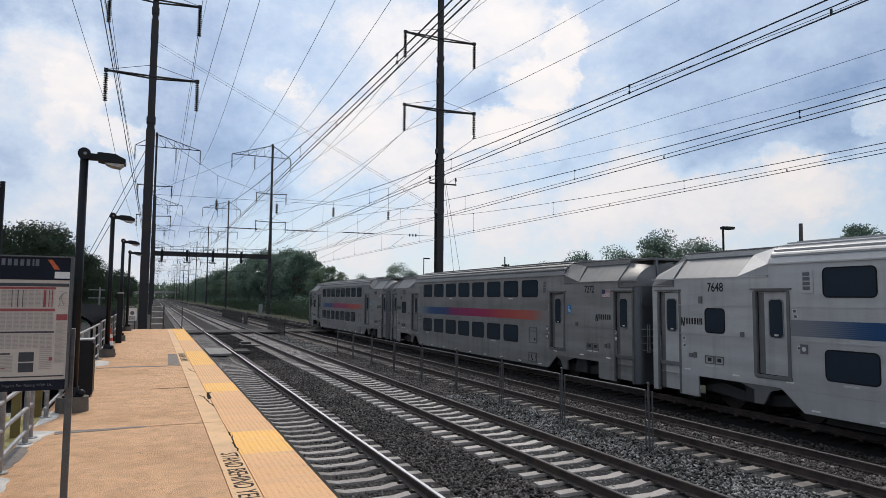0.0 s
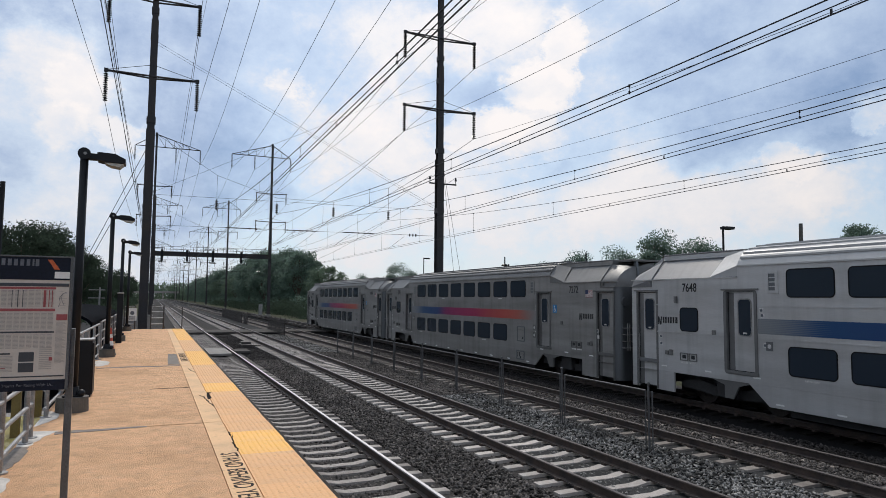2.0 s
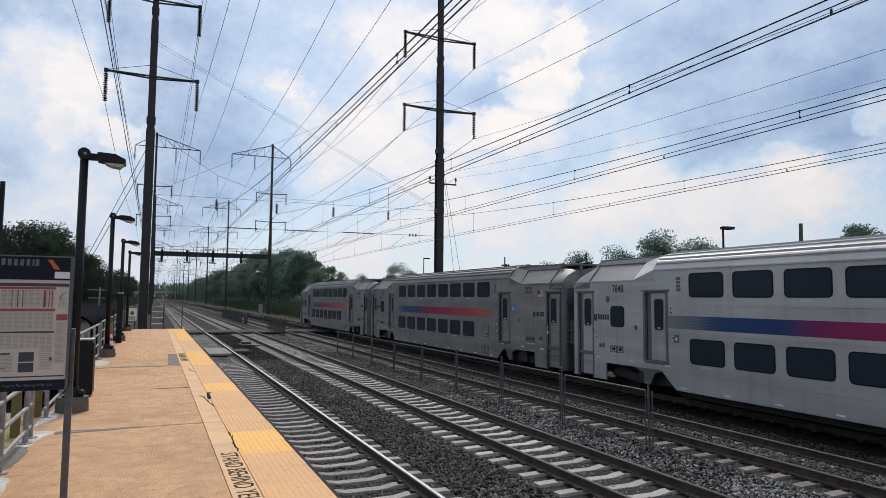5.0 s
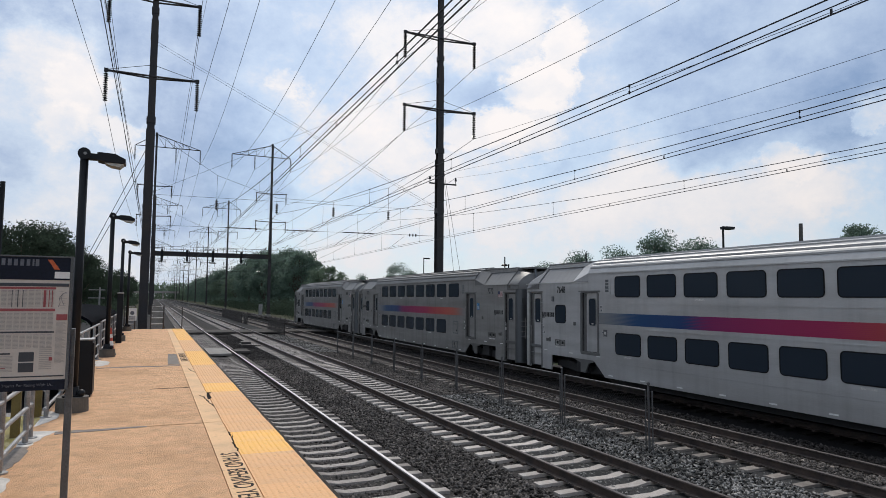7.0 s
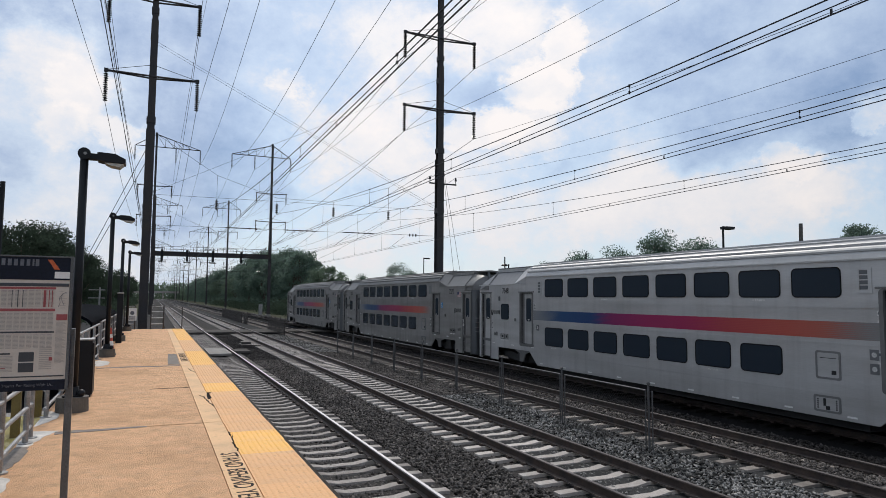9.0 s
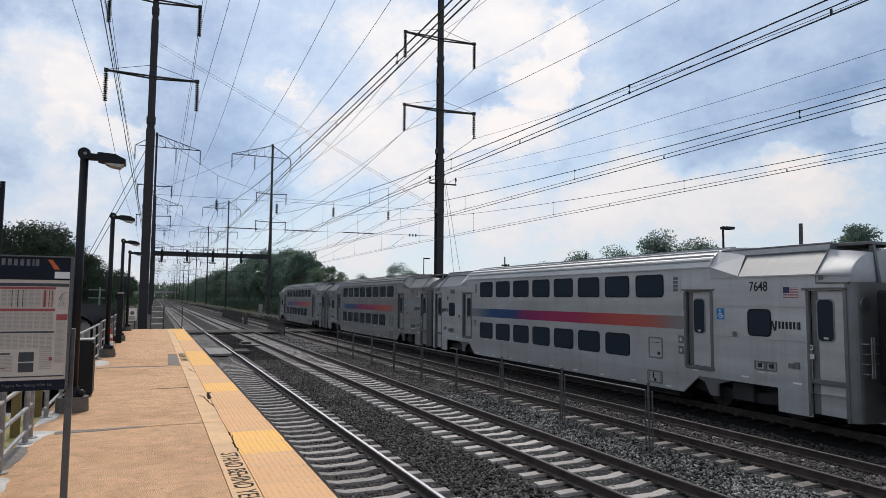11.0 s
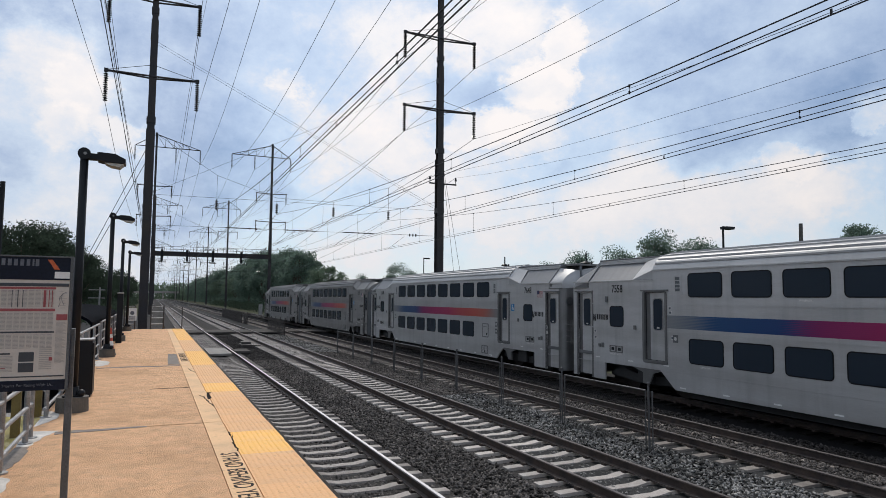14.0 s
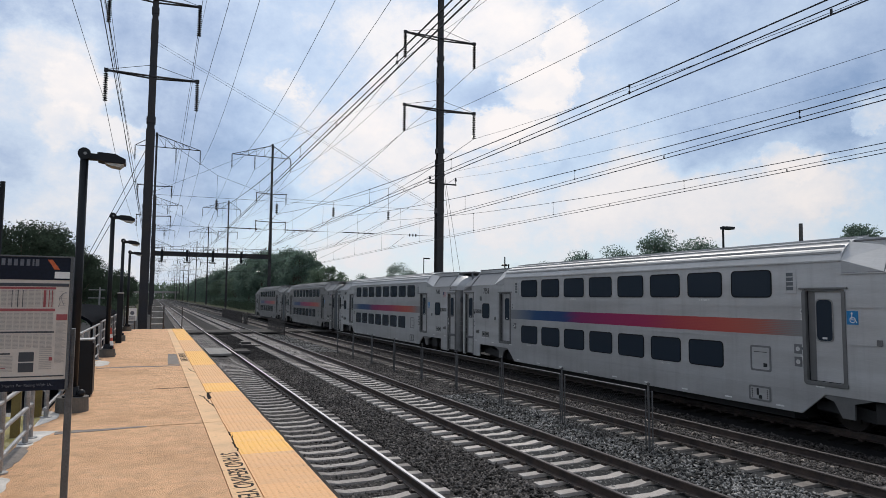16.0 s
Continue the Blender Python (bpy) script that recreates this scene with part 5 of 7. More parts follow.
for dx in (-0.93, -0.82):
    power_line(lambda y: (LEFT_POLE_X + dx, 10.8), 0.1, 0.016, "thick dark feeder cable on the pole's side")
for dy in (0.0, 0.9):
    bm = B()
    tube(bm, (LEFT_POLE_X, POLE_Y0, 13.2 - dy), (-6.7, POLE_Y0 - 0.6 + dy, -1.05), 0.02, n=5)
    tagged(part("guy_wire", bm, M_WIRE), "steel guy wire from the pole to the ground", "guy wire", "guy wires")


# catenary over each track
def messenger_z(y):
    k = ((y - POLE_Y0) / POLE_STEP) % 1.0
    return 8.95 - 1.95 * 4 * k * (1 - k)


def overhead_wire(x, zig):
    t = thing("overhead_line", "overhead catenary with messenger and contact wires above a track", "overhead line", pose(0, 0, 0), "overhead lines")
    y0, y1 = SUPPORTS[0], SUPPORTS[6]

    def offset(y):
        k = ((y - POLE_Y0) / (2 * POLE_STEP)) % 1.0
        return x + zig * (abs(k - 0.5) * 4 - 1)

    ys = np.linspace(y0, y1, 180)
    for name, fz, r in (("messenger_wire", messenger_z, 0.0115), ("auxiliary_wire", lambda y: min(messenger_z(y) - 0.12, 6.88), 0.009), ("contact_wire", lambda y: 6.78, 0.0115)):
        bm = B()
        path_tube(bm, [(offset(y), y, fz(y)) for y in ys], r, 4)
        part(name, bm, M_WIRE, t)
    y, k = -6.0 + zig, 0
    while y < 170:
        if k % 2 == 0:
            bm = B()
            top, low = messenger_z(y), min(messenger_z(y) - 0.12, 6.88)
            tube(bm, (offset(y), y, low), (offset(y), y, top), 0.006, n=4)
            tube(bm, (offset(y), y, top - 0.03), (offset(y), y, top + 0.02), 0.02, n=6)
            tube(bm, (offset(y), y, low - 0.02), (offset(y), y, low + 0.03), 0.02, n=6)
            part("hanger", bm, M_WIRE, t)
        else:
            bm = B()
            box(bm, offset(y) - 0.008, offset(y) + 0.008, y - 0.014, y + 0.014, 6.775, 6.86)
            part("clip", bm, M_WIRE, t)
        y += 3.9
        k += 1
    return t


for x, zig in zip((TRACKS[0] - 0.09, TRACKS[1] + 0.08, TRACKS[2], TRACKS[3]), (0.14, -0.2, -0.39, -0.55)):
    overhead_wire(x, zig)


def cross_span(y, detailed):
    """Wires across the tracks from mast to mast, which carry the catenaries."""
    t = thing("cross_span", "cross-span wires with insulators between two catenary poles", "cross span", pose(0, y, 0), "cross spans")
    xa, xb = LEFT_POLE_X, RIGHT_POLE_X
    r = 0.012 if detailed else 0.016

    def wire(name, pts, radius=r):
        bm = B()
        path_tube(bm, pts, radius, 4)
        part(name, bm, M_WIRE, t)

    wire("upper_span", [(xa, 0, 9.75), (xb, 0, 9.92)])
    wire("lower_span", [(xa, 0, 7.75), (xb, 0, 7.93)])
    head = [(xa, 0, 14.0), (TRACKS[0] + 0.12, 0, 11.32), (TRACKS[1] - 0.12, 0, 10.05), (TRACKS[2] - 0.39, 0, 10.02), (TRACKS[3] - 0.55, 0, 11.4), (xb, 0, 14.05)]
    wire("head_span", head)
    for dz in (-0.09, 0.09):
        wire("diagonal_guy", [(xa, 0, 19.95 + dz), (xb, 0, 9.95 + dz)], r * 0.8)
    wire("diagonal_guy", [(xb, 0, 20.4), (xa, 0, 9.75)], r * 0.8)
    for (x, _, top) in head[1:-1]:
        wire("dropper", [(x, 0, top), (x, 0, 9.75)])
        shared("insulator_string", ME_SHORT, t, pose(x, 0, 9.70))
    for i, x in enumerate((5.4, 9.3, 13.6, 17.85)):
        bm = B()
        z = 7.75 + 0.18 * (x - xa) / (xb - xa)
        tube(bm, (x - 1.2, 0, z), (x + 1.2, 0, z + 0.01), 0.03 if i < 3 else 0.015, n=6)
        for k in range(5 if i < 3 else 3):
            c = x - (0.9 if i < 3 else 0.25) + k * (0.45 if i < 3 else 0.25)
            tube(bm, (c - 0.03, 0, z), (c + 0.03, 0, z), 0.06 if i < 3 else 0.11, n=8)
        part("rod_insulator", bm, M_INSUL, t)
    for x in (3.65, 7.63, 11.67, 15.86):
        wire("steady_arm", [(x + 1.3, 0, 7.78), (x, 0, 6.79)], 0.014)


for k, y in enumerate(SUPPORTS[1:7]):
    cross_span(y, k == 0)

for dx in (1.1, 2.0):
    bm = B()
    tube(bm, (RIGHT_POLE_X + 0.2, POLE_Y0, 14.0), (RIGHT_POLE_X + dx + 0.4, POLE_Y0 - 1.0, -0.4), 0.014, n=5)
    tagged(part("guy_wire", bm, M_WIRE), "steel guy wire from the pole to the ground", "guy wire", "guy wires")


def signal_gantry(y):
    t = thing("signal_gantry", "dark steel signal bridge spanning the tracks", "signal bridge", pose(0, y - 0.6, 0))
    xa, xb = LEFT_POLE_X, RIGHT_POLE_X
    bm = B()
    for s in (-0.5, 0.5):
        box(bm, xa, xb, s - 0.03, s + 0.03, 10.42, 11.18)
        for z in (10.45, 11.15):
            box(bm, xa, xb, s - 0.16, s + 0.16, z - 0.05, z + 0.05)
    n = 20
    for i in range(n):
        u0, u1 = xa + (xb - xa) * i / n, xa + (xb - xa) * (i + 1) / n
        tube(bm, (u0, -0.5, 10.55), (u1, -0.5, 11.05), 0.05, n=5)
        tube(bm, (u0, 0.5, 10.55), (u0, 0.5, 11.05), 0.05, n=5)
    box(bm, xa, xb, -0.5, 0.5, 10.62, 10.68)
    part("girder", bm, M_POLE, t)
    bm = B()
    for z in (11.6, 12.1):
        tube(bm, (xa, -0.55, z), (xb, -0.55, z), 0.035, n=5)
    for i in range(13):
        x = xa + (xb - xa) * i / 12
        tube(bm, (x, -0.55, 11.0), (x, -0.55, 12.1), 0.035, n=5)
    part("handrail", bm, M_POLE, t)
    for x in (1.0, 5.2, 9.6, 14.6):
        bm = B()
        box(bm, x - 0.2, x + 0.2, -1.0, -0.65, 9.45, 11.5, 0.03)
        body = part("signal", bm, M_BLACK, t)
        bm = B()
        box(bm, x - 0.6, x + 0.6, -1.1, -0.55, 9.2, 9.32)
        box(bm, x - 0.04, x + 0.04, -0.85, -0.75, 9.32, 9.45)
        for s in (-0.55, 0.55):
            box(bm, x + s - 0.03, x + s + 0.03, -0.85, -0.75, 9.32, 9.6)
        part("service_cage", bm, M_POLE, body)
    return t


signal_gantry(POLE_Y0 + POLE_STEP)

# ---------------------------------------------------------------- train
TRAIN_X = TRACKS[3]
HALF = 1.51
ROOF_MID = [(1.51, 4.10), (1.46, 4.22), (1.36, 4.38), (1.20, 4.51), (0.95, 4.62), (0.60, 4.69), (0.0, 4.73)]
CAR_LEN = 25.45
UP_Z, LOW_Z = (3.205, 3.945), (1.205, 1.965)
WIN_FIRST, WIN_STEP, WIN_W = 6.10, 1.657, 1.33


def wall_cells(bm, x, y0, y1, z0, z1, holes, depth):
    """A wall in the plane x with rectangular openings and their reveals, depth inwards."""
    ys = sorted({y0, y1, *[h[0] for h in holes], *[h[1] for h in holes]})
    zs = sorted({z0, z1, *[h[2] for h in holes], *[h[3] for h in holes]})
    ys, zs = [v for v in ys if y0 <= v <= y1], [v for v in zs if z0 <= v <= z1]
    vmap = {}

    def v(a, b, c):
        key = (round(a, 4), round(b, 4), round(c, 4))
        if key not in vmap:
            vmap[key] = bm.verts.new(key)
        return vmap[key]
    for a, b in zip(ys, ys[1:]):
        for c, d in zip(zs, zs[1:]):
            my, mz = (a + b) / 2, (c + d) / 2
            if any(h[0] < my < h[1] and h[2] < mz < h[3] for h in holes):
                continue
            bm.faces.new((v(x, a, c), v(x, b, c), v(x, b, d), v(x, a, d)))
    for h in holes:
        ring4 = ((h[0], h[2]), (h[1], h[2]), (h[1], h[3]), (h[0], h[3]))
        for (a, b), (c, d) in zip(ring4, ring4[1:] + ring4[:1]):
            if a == c and a in (y0, y1):
                continue
            bm.faces.new((v(x, a, b), v(x, c, d), v(x + depth, c, d), v(x + depth, a, b)))


def car_windows():
    up = [(WIN_FIRST + i * WIN_STEP, WIN_FIRST + i * WIN_STEP + WIN_W) for i in range(8)]
    return up, up[:7]


def rounded4(y0, y1, z0, z1):
    return [(y0, z0), (y0, z1), (y1, z1), (y1, z0)]


def cheek(s, y0, n=10, m=8):
    """The rounded corner between the slanted end roof and the arched end of a coach."""
    bm, rows = B(), []
    slant = [(HALF, 3.585), (HALF, 3.78), (0.98, 4.42)]
    for j in range(m + 1):
        v = j / m
        row = []
        for i in range(n + 1):
            u = i / n
            if u < 0.25:
                k, (xa, za), (xb, zb) = u / 0.25, slant[0], slant[1]
            else:
                k, (xa, za), (xb, zb) = (u - 0.25) / 0.75, slant[1], slant[2]
            ax, az = xa + (xb - xa) * k, za + (zb - za) * k
            t = radians(78) * u
            bx, bz = 0.36 + 1.12 * math.cos(t), 3.585 + 0.74 * math.sin(t)
            w = v ** 0.75
            row.append(bm.verts.new((s * (ax + (bx - ax) * w), y0 - 0.86 * math.sin(v * math.pi / 2) * (1.0 - 0.05 * u), az + (bz - az) * w)))
        rows.append(row)
    for a, b in zip(rows, rows[1:]):
        for i in range(n):
            bm.faces.new((a[i], a[i + 1], b[i + 1], b[i]))
    # the arched end under the cheek
    foot = bm.verts.new((0.0, rows[-1][0].co.y, 3.585))
    crown = bm.verts.new((0.0, rows[-1][-1].co.y, 4.42))
    bm.faces.new(rows[-1] + [crown, foot])
    return bm


def train_car(name, number, windows_front, windows_rear, y_start):
    """One two-level coach; local y = 0 at its front coupling, the car runs back to -25.9."""
    steel, hood, roof_steel, end_steel = (M_STEEL_BODY, M_STEEL_PANEL, M_STEEL_ROOF, M_STEEL_END) if number in ("7648", "7558") else (M_STEEL_DIRTY, M_HOOD_DIRTY, M_HOOD_DIRTY, M_STEEL_DARK)
    jamb = M_JAMB if steel is M_STEEL_BODY else M_JAMB_DIRTY
    car = thing("passenger_coach", ("clean silver" if steel is M_STEEL_BODY else "grimy grey-silver") + " double-deck passenger coach with a blue, red and orange band", "train coach", pose(TRAIN_X, y_start, 0), "coaches of the train")
    up, low = car_windows()
    front, back = 0.12, 25.04
    doors = ((0.42, 1.28, 0.36, 3.38), (4.15, 5.15, 1.17, 3.38), (20.0, 21.0, 1.17, 3.38), (24.1, 25.0, 0.36, 3.38))
    small = ([(2.33, 3.08, 2.17, 2.90)] if windows_front else []) + ([(22.25, 23.0, 2.17, 2.90)] if windows_rear else [])
    inset = 0.04
    for side in (-1, 1):
        face = side * HALF
        inward = -side * 0.07
        holes = [(-d[1], -d[0], max(d[2], 0.88), d[3]) for d in doors]
        holes += [(-b + inset, -a - inset, UP_Z[0] + inset, UP_Z[1] - inset) for a, b in up]
        holes += [(-b + inset, -a - inset, LOW_Z[0] + inset, LOW_Z[1] - inset) for a, b in low]
        holes += [(-b + inset, -a - inset, c + inset, d - inset) for a, b, c, d in small]
        bm = B()
        wall_cells(bm, face, -20.95, -4.55, 0.88, 4.10, [h for h in holes if -20.95 < h[0] and h[1] < -4.55] + [(-5.15, -4.55, 1.17, 3.38), (-20.95, -20.0, 1.17, 3.38)], inward)
        shell = part("side_wall", bm, steel, car, "brushed stainless side wall")
        end_sheet = M_STEEL_ENDWALL if steel is M_STEEL_BODY else steel
        for a, b, zone in ((-4.55, -front, "front"), (-back, -20.95, "rear")):
            bm = B()
            inside = [h for h in holes if h[0] < b and h[1] > a]
            clipped = [(max(h[0], a), min(h[1], b), h[2], h[3]) for h in inside]
            wall_cells(bm, face, a, b, 0.88, 3.58, clipped, inward)
            lo, hi = (a, -front - 0.98) if zone == "front" else (-24.32, b)
            wall_cells(bm, face, lo, hi, 3.58, 3.78, [], inward)
            part("end_wall", bm, end_sheet, car)
        # skirts
        bm = B()
        for outline in ([(-5.5, 0.34), (-4.85, 0.878), (-20.45, 0.878), (-19.8, 0.34)], [(-2.05, 0.28), (-2.05, 0.878), (-1.28, 0.878), (-1.28, 0.28)], [(-0.42, 0.28), (-0.42, 0.878), (-front, 0.878), (-front, 0.28)],
                        [(-24.1, 0.28), (-24.1, 0.878), (-23.15, 0.878), (-23.15, 0.28)], [(-back, 0.28), (-back, 0.878), (-25.001, 0.878), (-25.001, 0.28)]):
            prism(bm, outline, "x", face, face - side * 0.05)
        part("skirt", bm, steel, car)
        # belt seams: narrow raised ribs
        bm = B()
        for z in (2.98, 2.12):
            for a, b in ((-19.95, -5.2), (-4.1, -1.32), (-24.05, -21.05)):
                box(bm, min(face, face + side * 0.016), max(face, face + side * 0.016), a, b, z - 0.016, z + 0.016)
        for z in (0.90,):
            box(bm, min(face, face + side * 0.006), max(face, face + side * 0.006), -19.9, -5.0, z - 0.010, z + 0.010)
        part("belt_rib", bm, steel, shell)
        # colour band
        bm = B()
        box(bm, min(face, face + side * 0.004), max(face, face + side * 0.004), -19.95, -5.2, 2.235, 2.64)
        part("colour_band", bm, M_STRIPE, shell, "band fading from blue through red to orange")
        # windows
        for a, b, c, d, nm in [(a, b, *UP_Z, "upper_window") for a, b in up] + [(a, b, *LOW_Z, "lower_window") for a, b in low] + [(a, b, c, d, "vestibule_window") for a, b, c, d in small]:
            bm = B()
            ring(bm, rounded(-b, -a, c, d, 0.13), rounded(-b + 0.03, -a - 0.03, c + 0.03, d - 0.03, 0.10), "x", face - side * 0.01, face + side * 0.012)
            win = part(nm, bm, M_GASKET, shell, "dark tinted window with a black gasket")
            bm = B()
            prism(bm, rounded(-b + 0.025, -a - 0.025, c + 0.025, d - 0.025, 0.10), "x", face - side * 0.012, face + side * 0.007)
            part("pane", bm, M_TINT, win)
        # doors
        for i, (a, b, c, d) in enumerate(doors):
            inner = face - side * 0.07
            bm = B()
            box(bm, min(inner, inner - side * 0.03), max(inner, inner - side * 0.03), -b - 0.01, -a + 0.01, c, d)
            leaf = part("door", bm, end_sheet, car, "sliding stainless passenger door")
            mid = -(a + b) / 2 - (0.06 if i in (0, 1) else -0.06)
            bm = B()
            ring(bm, rounded(mid - 0.235, mid + 0.235, 2.13, 3.18, 0.12), rounded(mid - 0.205, mid + 0.205, 2.16, 3.15, 0.10), "x", inner, inner + side * 0.015)
            part("window_frame", bm, M_GALV, leaf)
            bm = B()
            prism(bm, rounded(mid - 0.21, mid + 0.21, 2.155, 3.155, 0.10), "x", inner + side * 0.002, inner + side * 0.008)
            part("pane", bm, M_TINT, leaf)
            # dark strip on the leaf, painted in for the reveal's shade
            bm = B()
            box(bm, min(inner, inner + side * 0.006), max(inner, inner + side * 0.006), -a - 0.20, -a, c, d - 0.04)
            part("reveal_shade", bm, jamb, leaf)
            bm = B()
            box(bm, min(inner, inner + side * 0.011), max(inner, inner + side * 0.011), mid - 0.06, mid + 0.06, 2.20, 2.245)
            part("sticker", bm, M_STICKER, leaf)
            bm = B()
            box(bm, min(face, face + side * 0.05), max(face, face + side * 0.05), -b - 0.1, -a + 0.16, d + 0.03, d + 0.075, 0.008)
            part("drip_rail", bm, jamb, car)
            bm = B()
            ring(bm, [(-b, c), (-b, d), (-a, d), (-a, c)], rounded4(-b + 0.016, -a - 0.022, c + 0.014, d - 0.018), "x", inner + side * 0.001, inner + side * 0.022)
            part("door_gasket", bm, M_GASKET, leaf)
            if c < 0.5:
                bm = B()
                box(bm, min(inner, inner + side * 0.05), max(inner, inner + side * 0.05), -b, -a, 1.10, 1.22, 0.01)
                part("trap_sill", bm, hood, leaf)
                bm = B()
                tube(bm, (face - side * 0.02, -a - 0.03, 1.2), (face - side * 0.02, -a - 0.03, 2.0), 0.018, n=6)
                part("grab_rail", bm, M_GALV, leaf)
            else:
                bm = B()
                box(bm, min(face - side * 0.07, face + side * 0.03), max(face - side * 0.07, face + side * 0.03), -b - 0.05, -a + 0.05, c - 0.09, c, 0.01)
                part("door_sill", bm, jamb, car)
                bm = B()
                # a broad pressed surround with rounded corners
                ring(bm, rounded(-b - 0.03, -a + 0.10, c - 0.10, d + 0.03, 0.10), rounded(-b + 0.06, -a, c - 0.005, d - 0.01, 0.05), "x", face - side * 0.004, face + side * 0.024)
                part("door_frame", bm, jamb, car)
            # jambs in the darkened steel, which carries the shade of the opening
            for y0, y1 in ((-b - 0.004, -b + 0.012), (-a - 0.012, -a + 0.004)):
                bm = B()
                box(bm, min(face - side * 0.07, face), max(face - side * 0.07, face), y0, y1, c, d)
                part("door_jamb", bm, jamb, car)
            if c < 0.5:
                bm = B()
                for y0, y1 in ((-b - 0.085, -b - 0.004), (-a + 0.004, -a + 0.075)):
                    box(bm, min(face, face + side * 0.012), max(face, face + side * 0.012), y0, y1, 0.30, d + 0.02)
                part("door_post", bm, jamb, car)
        # louvres
        for a, b in ((5.52, 5.86), (19.42, 19.76)):
            bm = B()
            ring(bm, [(-b, 3.33), (-b, 3.90), (-a, 3.90), (-a, 3.33)], [(-b + 0.09, 3.38), (-b + 0.09, 3.86), (-a - 0.05, 3.86), (-a - 0.05, 3.38)], "x", face, face + side * 0.014)
            box(bm, min(face, face + side * 0.03), max(face, face + side * 0.03), -b - 0.02, -a + 0.02, 3.315, 3.33)
            louvre = part("vent", bm, steel, car)
            bm = B()
            for k in range(4):
                box(bm, min(face, face + side * 0.008), max(face, face + side * 0.008), -b + 0.095, -a - 0.055, 3.395 + k * 0.118, 3.485 + k * 0.118)
            part("grille", bm, M_STEEL_DARK, louvre, "dark vent grille")
        # hatches
        for a, b, c, d in ((18.30, 18.95, 1.25, 1.93), (18.22, 18.92, 0.46, 0.86)):
            bm = B()
            ring(bm, rounded(-b, -a, c, d, 0.06), rounded(-b + 0.05, -a - 0.05, c + 0.05, d - 0.05, 0.04), "x", face, face + side * 0.015)
            hatch = part("hatch_frame", bm, end_steel, car)
            bm = B()
            prism(bm, rounded(-b + 0.05, -a - 0.05, c + 0.05, d - 0.05, 0.04), "x", face, face + side * 0.008)
            part("hatch_cover", bm, steel, hatch)
            bm = B()
            if c > 1:
                box(bm, min(face, face + side * 0.01), max(face, face + side * 0.01), -b + 0.12, -b + 0.24, c + 0.12, c + 0.22)
                box(bm, min(face, face + side * 0.01), max(face, face + side * 0.01), -b + 0.12, -a - 0.12, d - 0.18, d - 0.165)
            else:
                for k in range(5):
                    for yy in (-b + 0.09, -a - 0.13):
                        box(bm, min(face, face + side * 0.01), max(face, face + side * 0.01), yy, yy + 0.04, c + 0.08 + 0.05 * k, c + 0.11 + 0.05 * k)
                box(bm, min(face, face + side * 0.01), max(face, face + side * 0.01), -a - 0.32, -a - 0.25, c + 0.15, d - 0.07)
                box(bm, min(face, face + side * 0.01), max(face, face + side * 0.01), -a - 0.42, -a - 0.315, c + 0.06, c + 0.155)
            part("latch", bm, M_UNDER, hatch)
        # socket panels near the ends
        for a in (2.32, 22.45):
            for k in range(2):
                bm = B()
                y1 = -a - 0.36 * k
                ring(bm, [(y1 - 0.33, 1.28), (y1 - 0.33, 1.52), (y1, 1.52), (y1, 1.28)], [(y1 - 0.30, 1.31), (y1 - 0.30, 1.49), (y1 - 0.03, 1.49), (y1 - 0.03, 1.31)], "x", face, face + side * 0.02)
                sock = part("socket_panel", bm, jamb, car)
                bm = B()
                box(bm, min(face, face + side * 0.016), max(face, face + side * 0.016), y1 - 0.23, y1 - 0.10, 1.35, 1.46)
                part("socket", bm, M_UNDER, sock)
                bm = B()
                box(bm, min(face, face + side * 0.004), max(face, face + side * 0.004), y1 - 0.31, y1 - 0.02, 1.20, 1.245)
                part("label_strip", bm, M_STICKER, sock)
        # reflectors along the skirt
        for y, z in [(-5.7 - 1.67 * k, 0.415) for k in range(9)] + [(y, 1.03) for y in (-1.5, -3.3, -5.0, -20.2, -22.0, -23.6)]:
            bm = B()
            box(bm, min(face, face + side * 0.005), max(face, face + side * 0.005), y - 0.24, y, z, z + 0.042)
            part("reflector_strip", bm, M_REFLECT, shell, "white reflective strip")
        # stickers
        bm = B()
        for y, z in ((-5.25, 2.86), (-5.28, 2.72), (-19.85, 2.86), (-19.85, 2.70), (-1.42, 1.98), (-1.44, 1.76), (-24.05, 1.98), (-24.08, 1.76), (-5.35, 1.94), (-19.8, 1.94), (-19.82, 1.70)):
            box(bm, min(face, face + side * 0.004), max(face, face + side * 0.004), y - 0.13, y, z - 0.06, z + 0.06)
        for a, b, z in [(up[i][0] + 0.45, up[i][0] + 0.85, UP_Z[0] - 0.07) for i in (2, 6)] + [(low[i][0] + 0.45, low[i][0] + 0.85, LOW_Z[0] - 0.07) for i in (0, 5)] + [(s[0] + 0.2, s[1] - 0.2, s[2] - 0.06) for s in small]:
            box(bm, min(face, face + side * 0.004), max(face, face + side * 0.004), -b, -a, z - 0.025, z + 0.025)
        part("sticker", bm, M_STICKER, shell)["kind"] = "stuff"
        bm = B()
        for y, z in ((-5.27, 2.865), (-5.29, 2.73), (-19.86, 2.865), (-1.44, 1.98), (-1.46, 1.76), (-24.07, 1.98), (-5.37, 1.94), (-19.82, 1.94)):
            box(bm, min(face, face + side * 0.006), max(face, face + side * 0.006), y - 0.085, y - 0.005, z - 0.035, z + 0.03)
        part("sticker_print", bm, M_GREYTEXT, shell)["kind"] = "stuff"
